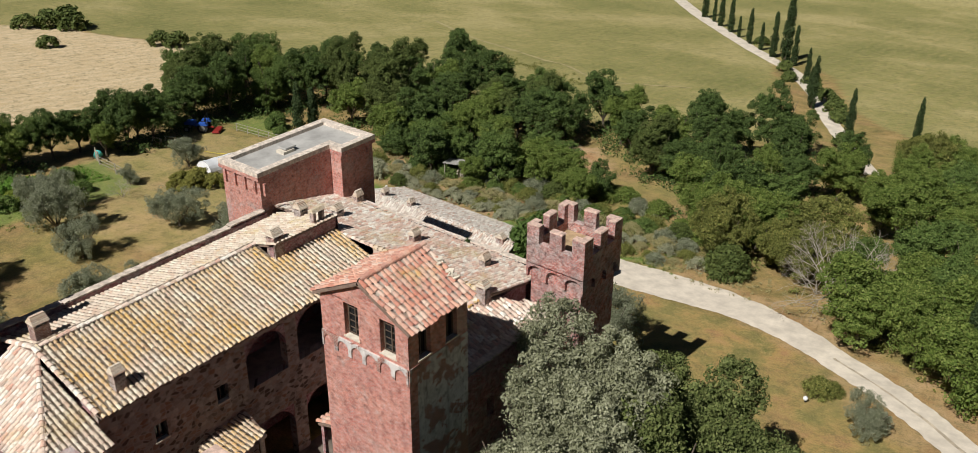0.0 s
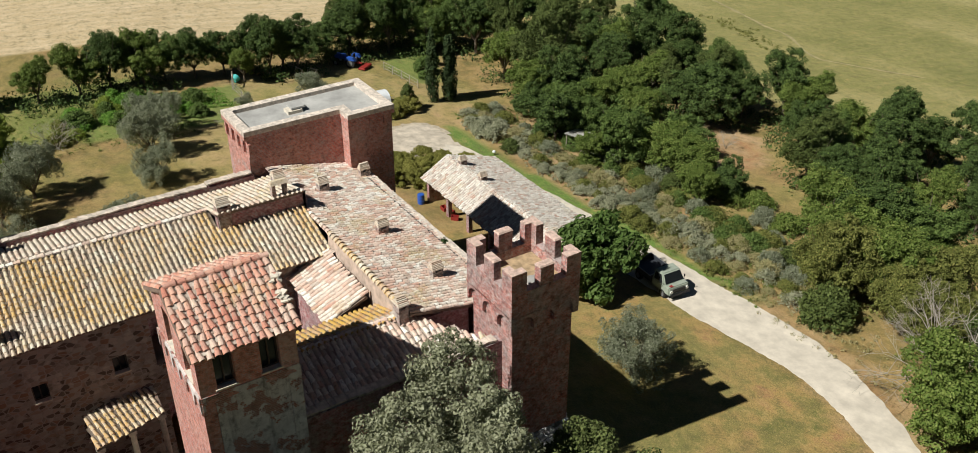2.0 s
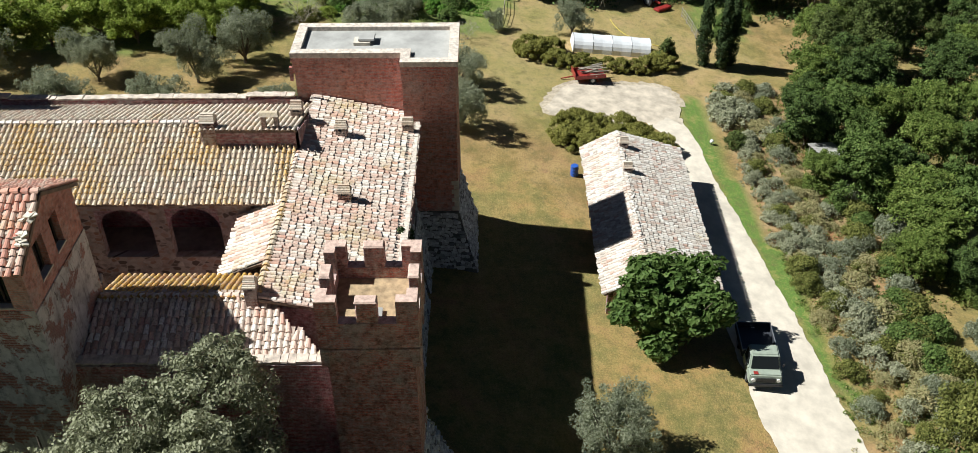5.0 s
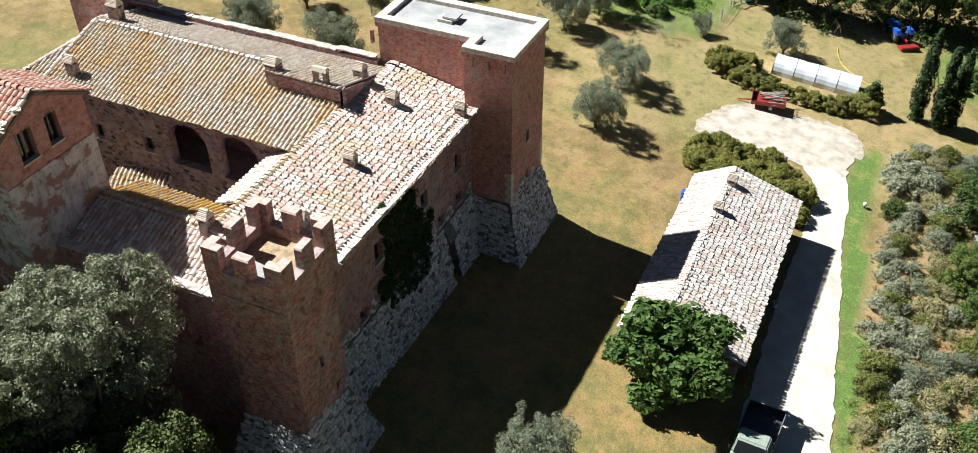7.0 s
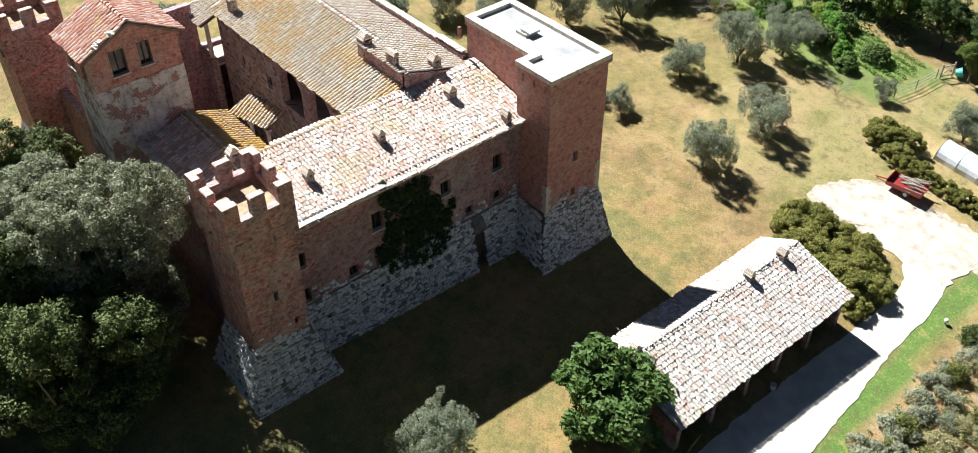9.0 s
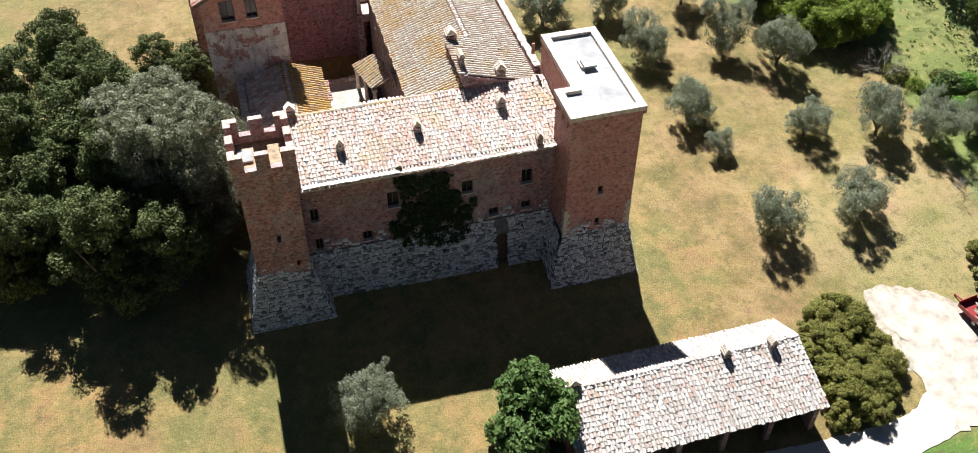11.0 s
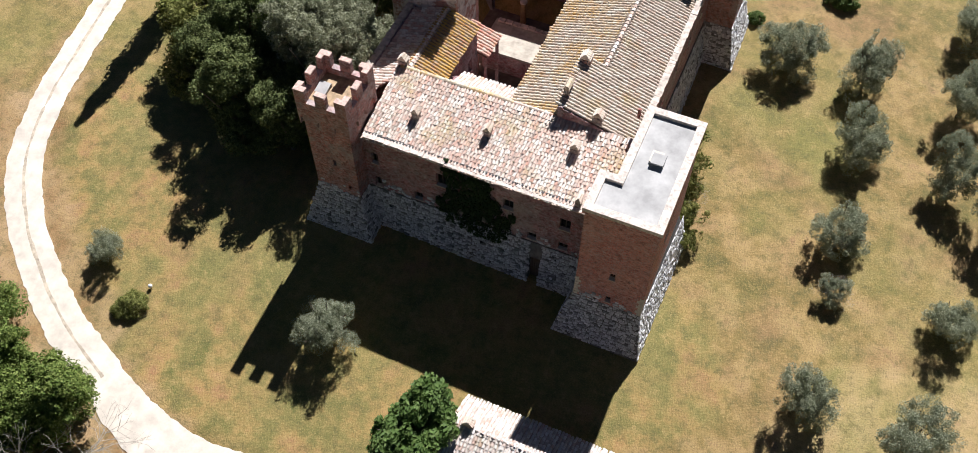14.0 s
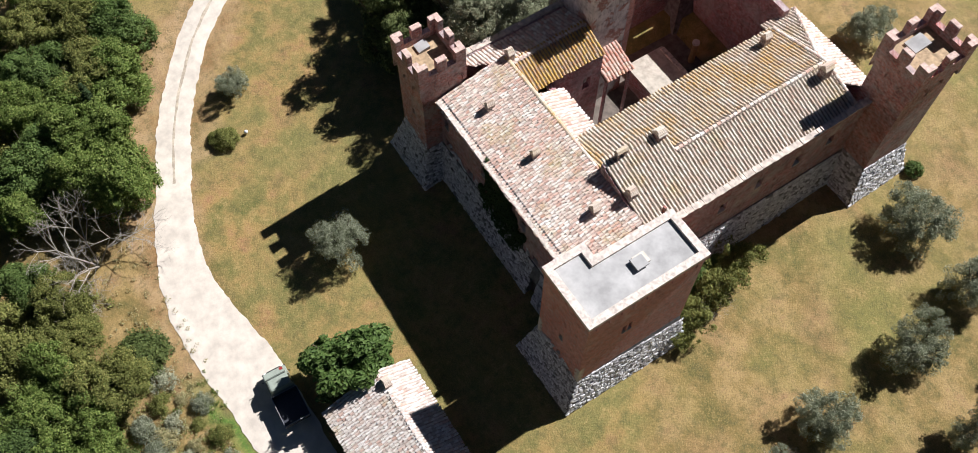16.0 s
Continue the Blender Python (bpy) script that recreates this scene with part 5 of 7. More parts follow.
def lean_to():
    t = thing("tiled_canopy", "small pent roof of pale clay tiles over the stair", "canopy")
    tiled_slope([(10.7, 17.1, 4.3), (9.8, 20.6, 4.3), (11.5, 20.6, 4.95), (12.1, 17.1, 4.95)], TILE_OLD, t, 40, seed=51)
    for x, y in ((10.85, 17.25), (10.45, 18.8), (10.05, 20.4)):
        bm = bmesh.new()
        limb(bm, (x, y, 0.0), (x, y, 3.95), 0.16, 0.14, 12)
        post = part("post", bm, COPING, t, "pale round column")
        bm = bmesh.new()
        box(bm, (x - 0.2, y - 0.2, 3.95), (x + 0.2, y + 0.2, 4.16))
        part("capital", bm, COPING, post)
    t = thing("tiled_canopy", "small pent roof of red tiles against the turret", "canopy")
    tiled_slope([(7.2, 13.8, 6.2), (7.2, 16.4, 6.2), (4.8, 16.4, 7.0), (4.8, 13.8, 7.0)], TILE_RED, t, 40, seed=52)
    for y in (14.0, 16.2):
        bm = bmesh.new()
        box(bm, (6.9, y - 0.1, 0.0), (7.1, y + 0.1, 6.1))
        part("post", bm, BRICK, t)


lean_to()


# ---- barn ----
def barn():
    t = thing("barn", "long low open barn with grey lichened tile roof", "barn")
    g = -2.3
    x0, x1, ya, yr, yb, ze, zr = 15.8, 31.8, -9.35, -11.75, -16.2, 0.25, 1.55
    tiled_slope([(x1, ya, ze), (x0, ya, ze), (x0, yr, zr), (x1, yr, zr)], TILE_GREY, t, 120, pitch=0.23, step=0.32, seed=61, loose=0.012)
    tiled_slope([(x0, yb, ze - 0.1), (x1, yb, ze - 0.1), (x1, yr, zr), (x0, yr, zr)], TILE_GREY, t, 300, pitch=0.23, step=0.32, seed=62, loose=0.012)
    tile_run((x0, yr, zr - 0.05), (x1, yr, zr - 0.05), TILE_GREY, t, size=1.35, seed=63)
    for x in (x0 + 0.3, x1 - 0.3):
        wall("wall", "y", x, 0.35 if x < 20 else -0.35, yb + 0.5, ya - 0.5, g - 0.6, ze - 0.1, [], BRICK, t)
        bm = bmesh.new()
        d = 0.35 if x < 20 else -0.35
        tri = [(yb + 0.5, ze - 0.12), (ya - 0.5, ze - 0.12), (yr, zr - 0.25)]
        loft(bm, [(x, y, z) for y, z in tri], [(x + d, y, z) for y, z in tri])
        bmesh.ops.recalc_face_normals(bm, faces=bm.faces)
        part("gable", bm, BRICK, t)
    wall("wall", "x", -12.6, -0.3, x0 + 0.65, x1 - 0.65, g - 0.6, ze + 0.3, [(20, -2.2, 21.2, -0.3)], BRICK, t)
    for k in range(6):
        x = x0 + 0.5 + k * (x1 - x0 - 1.0) / 5
        for y in (yb + 0.45, ya - 0.45):
            bm = bmesh.new()
            box(bm, (x - 0.17, y - 0.17, g - 0.8), (x + 0.17, y + 0.17, ze - 0.12))
            part("pillar", bm, BRICK, t)
    for y in (yb + 0.45, ya - 0.45):
        bm = bmesh.new()
        box(bm, (x0 + 0.1, y - 0.1, ze - 0.3), (x1 - 0.1, y + 0.1, ze - 0.1))
        part("beam", bm, WOOD, t)
    chimney(t, 26.7, -11.9, 1.3, 1.8, 0.45, 0.6)
    chimney(t, 29.8, -12.0, 1.3, 1.8, 0.45, 0.6)
    chimney(t, 17.0, -11.6, 1.2, 1.75, 0.7, 0.5)
    return t


barn()


# ---- rubble stones ----
def stone_shape(rnd):
    """A rough block on its back: x along, z up the wall, y = -1 is its face."""
    vs = []
    for y, k in ((0.0, 1.0), (-1.0, 0.80)):
        for x, z in ((-0.5, -0.5), (0.1, -0.52), (0.5, -0.4), (0.48, 0.42), (-0.1, 0.5), (-0.5, 0.38)):
            vs.append((x * k + rnd.uniform(-0.06, 0.06), y + (rnd.uniform(-0.3, 0.3) if y else 0), z * k + rnd.uniform(-0.06, 0.06)))
    fs = [(6, 7, 8, 9, 10, 11)] + [(k, (k + 1) % 6, 6 + (k + 1) % 6, 6 + k) for k in range(6)]
    return vs, fs


STONE_KINDS = [stone_shape(random.Random(900 + k)) for k in range(8)]
STONE_MESH = []
for kv, kf in STONE_KINDS:
    me = bpy.data.meshes.new("stone")
    me.from_pydata(kv, [], kf)
    me.materials.append(STONE)
    STONE_MESH.append(me)
STONES = []     # the single stones, linked at the end of the file


def stone_face(parent, a, b, c, d, singles=0, seed=0, course=0.2, length=0.3, keep=None, gaps=()):
    """Cover the face a-b (foot) to d-c (top) with rough courses of stones."""
    rnd = random.Random(seed)
    a, b, c, d = map(Vector, (a, b, c, d))
    up = ((d + c) - (a + b)).normalized()
    h = ((d + c) - (a + b)).length / 2
    along = (b - a).normalized()
    out = along.cross(up).normalized()
    rows, made = int(h / course), []
    for j in range(rows):
        f = (j + 0.5) / rows
        p, q = a.lerp(d, f), b.lerp(c, f)
        w, u = (q - p).length, rnd.uniform(-0.15, 0.0)
        while u < w:
            ln = length * rnd.choice((0.5, 0.7, 0.85, 1.0, 1.2, 1.45)) * rnd.uniform(0.85, 1.15)
            if u + ln > w + 0.1:
                break
            x_mid = (p + along * (u + ln / 2)).x
            if keep is not None and rnd.random() > keep * (1 - f) or any(g0 - 0.3 < x_mid < g1 + 0.3 for g0, g1 in gaps):
                u += ln
                continue
            hh = course * rnd.uniform(0.7, 1.25)
            o = p + along * (u + ln / 2) + up * rnd.uniform(-0.06, 0.06)
            dep = rnd.uniform(0.03, 0.10)
            tip = rnd.gauss(0, 0.16)
            ax, az = along * math.cos(tip) + up * math.sin(tip), up * math.cos(tip) - along * math.sin(tip)
            made.append((rnd.randrange(len(STONE_KINDS)), Matrix(((ax.x * ln * 0.97, -out.x * dep, az.x * hh, o.x), (ax.y * ln * 0.97, -out.y * dep, az.y * hh, o.y), (ax.z * ln * 0.97, -out.z * dep, az.z * hh, o.z), (0, 0, 0, 1)))))
            u += ln
    first = max(0, len(made) // 2 - singles // 2)
    STONES.append((parent, made[first:first + singles]))
    vs, fs = [], []
    for k, m in made[:first] + made[first + singles:]:
        n = len(vs)
        vs += [tuple(m @ Vector(v)) for v in STONE_KINDS[k][0]]
        fs += [tuple(i + n for i in f) for f in STONE_KINDS[k][1]]
    if vs:
        me = bpy.data.meshes.new("stonework")
        me.from_pydata(vs, [], fs)
        me.materials.append(STONE)
        ob = new("stonework", me)
        ob.parent = parent
        tagged(ob, "rough courses of pale rubble stones", kind="stuff")


def clad(base, low, high, faces, singles, seed):
    """Stones on some faces (0 front, 1 right, 2 back, 3 left) of a sloping base."""
    for k in faces:
        a, b, c, d = low[k], low[(k + 1) % 4], high[(k + 1) % 4], high[k]
        stone_face(base, a, b, c, d, singles, seed + k)


def base_of(t):
    return [o for o in t.children if o.name.startswith("stone_base")][0]


def dig(low, high, deep=0.6):
    k = -deep / (high[0][2] - low[0][2])
    return [tuple(p + (q - p) * k for p, q in zip(a, b)) for a, b in zip(low, high)]


TOWERS = {o.name: o for o in scene.objects if o.parent is None and o.name.split(".")[0] in ("corner_tower", "flat_roofed_tower", "front_wing", "long_wing")}
lo, hi = rect(-0.85, -0.9, 4.4, 4.4, 0), rect(0.12, 0.12, 3.43, 3.48, 3.6)
clad(base_of(tower_nw), dig(lo, hi), hi, (0, 1, 3), 100, 100)
lo, hi = rect(18.7, 25.2, 23.9, 31.0, 0.6), rect(19.6, 26.0, 23.0, 30.2, 4.4)
clad(base_of(tower_se), dig(lo, hi), hi, (0, 1), 60, 110)
lo, hi = [(19.1, -1.9, 0), (25.05, -1.85, 0), (25.3, 8.2, 0), (20.2, 8.2, 0)], [(19.9, -1.0, 3.3), (24.5, -1.0, 3.3), (24.5, 7.8, 3.3), (19.9, 7.8, 3.3)]
clad(base_of(TOWERS["flat_roofed_tower"]), dig(lo, hi), hi, (0, 1), 100, 120)
stone_face(base_of(TOWERS["flat_roofed_tower"]), (19.3, 2.0, -0.4), (19.0, -2.0, -0.4), (19.9, -1.0, 3.3), (19.9, 2.0, 3.3), 20, 128)
for a, b, z0, s in ((3.4, 15.94, -0.5, 130), (16.79, 20.0, -0.5, 131)):
    stone_face(base_of(TOWERS["front_wing"]), (a, 0.68, z0), (b, 0.68, z0), (b, 1.42, 3.6), (a, 1.42, 3.6), 240 if s == 130 else 50, s)
stone_face(base_of(TOWERS["long_wing"]), (21.6, 7.9, -0.5), (21.6, 26.0, -0.5), (20.82, 26.0, 4.25), (20.82, 7.9, 4.25), 120, 140)
# single stones straying up into the brick above the bases
stone_face(base_of(TOWERS["front_wing"]), (4.6, 1.49, 3.6), (19.8, 1.49, 3.6), (19.8, 1.49, 4.7), (4.6, 1.49, 4.7), 0, 150, keep=0.85,
           gaps=((7.05, 7.67), (10.3, 10.75), (12.1, 12.55), (15.53, 16.18), (17.76, 18.44)))
stone_face(base_of(tower_nw), (0.12, 0.11, 3.6), (3.43, 0.11, 3.6), (3.43, 0.11, 4.5), (0.12, 0.11, 4.5), 0, 151, keep=0.8, gaps=((2.6, 2.8),))
stone_face(base_of(TOWERS["flat_roofed_tower"]), (20.4, -1.01, 3.3), (24.0, -1.01, 3.3), (24.0, -1.01, 4.3), (20.4, -1.01, 4.3), 0, 152, keep=0.7, gaps=((22.05, 22.4),))
# pale quoins at the foot of the broad tower
for k in range(7):
    z = 3.35 + k * 0.30
    bm = bmesh.new()
    w = 0.42 if k % 2 else 0.28
    box(bm, (24.53 - w, -1.03, z), (24.53, -1.03 + 0.7 - w, z + 0.27))
    part("quoin", bm, COPING, TOWERS["flat_roofed_tower"])
    bm = bmesh.new()
    box(bm, (19.87, -1.03, z), (19.87 + w, -1.03 + 0.7 - w, z + 0.27))
    part("quoin", bm, COPING, TOWERS["flat_roofed_tower"])
# slabs on the two tower terraces
for (x0, y0, x1, y1, z), t in (((0.45, 1.35, 1.25, 2.25, 11.98), tower_nw), ((20.05, 27.5, 21.1, 28.9, 14.88), tower_se)):
    bm = bmesh.new()
    loft(bm, rect(x0, y0, x1, y1, z), [(x0, y0, z + 0.14), (x1, y0, z + 0.14), (x1, y1, z + 0.3), (x0, y1, z + 0.3)])
    part("roof_hatch", bm, CONCRETE, t, "grey sloping hatch cover")


# ---- plants ----
def leaf_cloud(rnd, clumps, per, size, spread_, flat=1.0, up=0.3, slim=0.62):
    """Leaf quads in loose clumps; clumps is a list of (x, y, z, radius)."""
    n = len(clumps) * per
    g = np.random.RandomState(rnd.randrange(10 ** 6))
    c = np.repeat(np.array([k[:3] for k in clumps]), per, 0)
    r = np.repeat(np.array([k[3] for k in clumps]), per)[:, None]
    d = g.normal(size=(n, 3))
    d /= np.linalg.norm(d, axis=1)[:, None]
    p = c + d * r * (g.uniform(0.35, 1.0, (n, 1)) ** 0.6) * np.array([1, 1, flat])
    nr = d + g.normal(scale=spread_ * 0.7, size=(n, 3)) + np.array([0, 0, up])
    nr /= np.linalg.norm(nr, axis=1)[:, None]
    t = np.cross(nr, g.normal(size=(n, 3)))
    t /= np.linalg.norm(t, axis=1)[:, None] + 1e-9
    b = np.cross(nr, t)
    s = size * g.uniform(0.6, 1.3, (n, 1))
    t, b = t * s, b * s * slim
    vs = np.stack([p - t, p - b * 0.9 + nr * s * 0.1, p + t, p + b * 0.9 + nr * s * 0.1], 1).reshape(-1, 3)
    fs = np.arange(n * 4).reshape(-1, 4)
    return vs, fs


def mesh_of(name, vs, fs, material):
    me = bpy.data.meshes.new(name)
    me.from_pydata(vs.tolist(), [], fs.tolist())
    me.materials.append(material)
    return me


def make_tree(name, label, category, rnd, height, radius, trunk, leaf, leaf_size, clumps, per, clump_r, low=0.3, flat=0.75, group="", shape="round", branches=7, trunk_r=0.2, spread_=0.7, up=0.3, slim=0.62):
    """A tree at the origin: trunk with limbs, and a crown of leaf clumps with gaps."""
    t = thing(name, label, category, group)
    bm = bmesh.new()
    fork = height * low
    lean = Vector((rnd.uniform(-0.1, 0.1), rnd.uniform(-0.1, 0.1), 1)) * fork
    limb(bm, (0, 0, -0.4), lean, trunk_r, trunk_r * 0.7, 8)
    tips = []
    for k in range(branches):
        a = 2 * math.pi * (k + rnd.random() * 0.6) / branches
        q = rnd.uniform(0.45, 0.85) * radius
        mid = lean + Vector((math.cos(a) * q * 0.5, math.sin(a) * q * 0.5, (height - fork) * rnd.uniform(0.25, 0.4)))
        tip = lean + Vector((math.cos(a) * q, math.sin(a) * q, (height - fork) * rnd.uniform(0.45, 0.85)))
        limb(bm, lean, mid, trunk_r * 0.45, trunk_r * 0.28)
        limb(bm, mid, tip, trunk_r * 0.28, trunk_r * 0.1)
        tips.append(tip)
    part("trunk", bm, trunk, t)
    cl = []
    rz = (height - fork * 0.7) / 2
    zc = height - rz
    # the crown is a heap of rounded boughs of unlike size
    boughs = [(0.0, 0.0, zc + rz * rnd.uniform(-0.1, 0.25), 0.62)]
    n_b = rnd.randint(10, 15)
    for k in range(n_b):
        a = 2 * math.pi * (k + rnd.uniform(-0.35, 0.35)) / n_b
        q, e = rnd.uniform(0.3, 0.78), rnd.uniform(-0.7, 0.72)
        boughs.append((math.cos(a) * radius * q, math.sin(a) * radius * q, zc + rz * e, rnd.uniform(0.22, 0.46)))
    weights = [k[3] ** 2 for k in boughs]
    while len(cl) < clumps:
        bx, by, bz, br = rnd.choices(boughs, weights)[0]
        a, e = rnd.uniform(0, 2 * math.pi), math.asin(rnd.uniform(-0.7, 1))
        k = rnd.uniform(0.45, 1.0) ** 0.5
        cl.append((bx + math.cos(a) * math.cos(e) * radius * br * k, by + math.sin(a) * math.cos(e) * radius * br * k, bz + math.sin(e) * rz * br * 1.15 * k, clump_r * rnd.uniform(0.6, 1.2)))
    vs, fs = leaf_cloud(rnd, cl, per, leaf_size, spread_, flat, up, slim)
    ob = new("crown", mesh_of("crown", vs, fs, leaf))
    ob.parent = t
    return t


def plant(makers, spots, rnd, size=(0.85, 1.2)):
    """Stand copies of some model plants at (x, y[, scale]) and drop the models."""
    used = [0] * len(makers)
    for k, s in enumerate(spots):
        i = rnd.randrange(len(makers))
        sc = s[2] if len(s) > 2 else rnd.uniform(*size)
        turn = rnd.uniform(0, 360)
        m = pose(s[0], s[1], ground_height(s[0], s[1]), 0, 0, turn)
        if not used[i]:
            ob = makers[i]
        else:
            ob = copy_thing(makers[i], m)
        used[i] += 1
        e = 0.14 if len(s) < 3 else 0.04
        ob.matrix_basis = m @ Matrix.Diagonal((sc * rnd.uniform(1 - e, 1 + e), sc * rnd.uniform(1 - e, 1 + e), sc * rnd.uniform(1 - e, 1 + e), 1))
    for i, n in enumerate(used):
        if not n:
            for o in (*makers[i].children_recursive, makers[i]):
                bpy.data.objects.remove(o)


rt = random.Random(77)


def oak_model(name, label, leaf, h, r, size, clumps, per, cr, group, low=0.2, tr=0.22):
    return make_tree(name, label, "tree", rt, h, r, BARK, leaf, size, clumps, per, cr, low=low, group=group, trunk_r=tr, up=0.1 if leaf is LEAF_HOLM else 0.3)


# evergreen oaks beside the castle
plant([oak_model("holm_oak", "dense grey-green holm oak against the castle wall", LEAF_HOLM, 11.0, 4.5, 0.085, 900, 130, 0.55, "oaks beside the castle", 0.04, 0.4)],
      [(-3.6, 9.3, 1.0), (-4.4, 12.9, 0.97)], rt)
plant([oak_model("evergreen_oak", "dark green evergreen oak shading the lawn", LEAF_EVER, 9.6, 4.0, 0.10, 600, 120, 0.6, "oaks beside the castle", 0.04, 0.35) for _ in range(2)],
      [(-5.0, 4.3, 0.84), (-8.0, 10.6, 1.0), (-8.8, 4.6, 0.92), (-12.4, 14.0, 1.0), (-12.8, 8.4, 0.85), (-8.2, 17.5, 1.0), (-3.6, 20.2, 0.85), (-16.4, 20.5, 0.9), (-11, 23.5, 0.9)], rt)
plant([oak_model("young_oak", "yellow-green young oak at the lawn edge", LEAF_BUSH, 5.6, 2.7, 0.11, 210, 70, 0.5, "oaks beside the castle", 0.1, 0.16)], [(-14.4, 6.4, 1.0), (-16.2, 9.6, 1.15), (-17.6, 13.6, 1.0)], rt)

# olive grove
def olive_model():
    return make_tree("olive_tree", "silvery olive tree with an airy crown on dry grass", "tree", rt, 4.3, 2.35, BARK, LEAF_OLIVE, 0.078, 220, 100, 0.38, low=0.1, flat=1.2, group="olive trees", trunk_r=0.17, branches=8, spread_=1.5, up=0.1, slim=0.4)


plant([olive_model() for _ in range(5)],
      [(36.1, -0.7), (35.4, 12.2), (35.2, 20.9), (27.9, 27.4), (34.1, 27.8), (41.6, 27.7), (42.0, 20.1), (46.0, 17.2), (43.8, 8.3), (43.3, -0.5), (49.6, 7.0), (53.5, 5.3, 0.95), (57.0, 5.0, 0.6), (5.1, -8.8, 0.98),
       (-12.8, -9.4, 0.62), (12.8, 36.7), (36.1, 7.8, 0.46), (55.3, -3.5, 0.4), (56, -10.6, 0.75), (41.5, 36.0)], rt, (0.9, 1.08))

# fig tree by the barn
fig = make_tree("fig_tree", "bright green broad-leaved fig tree by the barn", "tree", rt, 4.8, 2.45, BARK, LEAF_FIG, 0.16, 330, 62, 0.46, low=0.12, trunk_r=0.18)
fig.matrix_basis = pose(13.8, -13.0, ground_height(13.8, -13.0)) @ Matrix.Diagonal((1.02, 1.32, 1.12, 1))

# wood belt
BELT_A = [(64.8, -9.6, 0.75), (68.8, -17.8), (76.4, -25.7), (78.8, -31.3), (75.1, -33.2), (71.8, -34.6), (73.7, -41.4), (67.6, -40.2), (72.7, -49.6), (63.7, -45.3),
          (61.7, -47.9), (56.1, -33.5), (49.4, -32.7), (56.7, -48.5), (59.1, -57.7), (48.7, -42.7), (44.9, -34.0), (43.9, -43.9), (71, -22), (67, -30), (68.5, -33)]
BELT_B = [(39.7, -44.4), (36.1, -44.4), (35.4, -49.7), (34.5, -55.3), (29.9, -51.9), (24.5, -54.1), (22.0, -57.0), (18.3, -57.4), (14.2, -58.3), (13.2, -63.3), (21.0, -43.3), (17.6, -43.8), (13.9, -44.7),
          (10.3, -45.7), (7.5, -48.7), (11.1, -33.7), (7.9, -34.7), (5.4, -37.3), (22.3, -47), (52.0, -45), (53, -38), (62, -38), (47.5, -52), (40.5, -51), (10, -53), (4, -55), (17, -50)]
BELT_C = [(66, 3, 0.8), (66.5, 9, 0.75), (60, 33, 0.8), (68.5, -25.5), (56, -53), (53, -57), (43.9, -55.1), (64, -53), (58, -41), (70, -45), (78, -38)]
BELT_E = [(68.5, 3.3, 0.64), (67, 0.7, 0.66), (66.7, -2.3, 0.66), (67, -5.4, 0.68), (66.6, -8.6, 0.68), (66.2, -11.6, 0.7), (64, -6.5, 0.55)]
BELT_D = [(67.2, 18, 0.66), (67.6, 24, 0.66), (67, 30.5, 0.7), (66.4, 13.0, 0.66), (66.6, 6.2, 0.7), (65.2, -13, 0.72), (68.6, -20.5), (72.5, -28.5), (65, -35.5), (52, -49.5), (38, -47.8), (27, -49), (31.5, -55.4), (46, -47.5), (19.5, -53.5), (66.5, -49.5)]
oaks = [oak_model("oak_tree", "dark green broadleaf tree in the wood belt", leaf, h, r, 0.098, int(n * 1.1), 112, 0.54, "trees of the wood belt") for leaf, h, r, n in ((LEAF_OAK, 8.0, 3.6, 250), (LEAF_OAK, 9.0, 3.2, 240), (LEAF_OAK, 7.2, 3.8, 250), (LEAF_DEEP, 8.6, 3.4, 250), (LEAF_FRESH, 7.6, 3.2, 220), (LEAF_LIGHT, 7.0, 2.8, 190))]
plant(oaks, BELT_A + BELT_B + BELT_C + BELT_D + BELT_E, rt, (0.64, 0.98))
# wood at the drive
DRIVE_WOOD = [(-25.9, -20.9), (-24.8, -17.3), (-21.9, -14.6), (-22.1, -21.9), (-19.2, -18.0), (-17.2, -17.2), (-18.9, -24.4), (-15.3, -21.4), (-12.6, -19.9), (-13.5, -25.5), (-10.3, -22.6), (-8.4, -20.6), (-11.3, -28.0),
              (-5.2, -30.0), (-1.6, -28.4), (1.0, -29.2), (6.0, -27.8), (4.2, -31.9), (8.3, -30.8), (-0.5, -33.4), (4.6, -35.5), (-1.2, -57.1), (-1.1, -62.7), (-4.7, -63.6), (-4.5, -54.6), (-2.0, -46.7), (-7.8, -52.9), (3.8, -51.3),
              (-4.9, -42.6), (-8.7, -44.4), (-9.5, -35.8), (-12.7, -33.7), (-16, -30), (-28, -26), (-31, -19), (-28.5, -13.5), (-22, -28), (-30, -34)]
lights = [oak_model("leafy_tree", "fresh green leafy tree in the drive wood", leaf, 6.2, 3.0, 0.092, 300, 112, 0.55, "trees of the drive wood", 0.12, 0.16) for leaf in (LEAF_LIGHT, LEAF_LIGHT, LEAF_FRESH, LEAF_LIGHT, LEAF_BUSH)]
plant(lights, DRIVE_WOOD, rt, (0.75, 1.1))
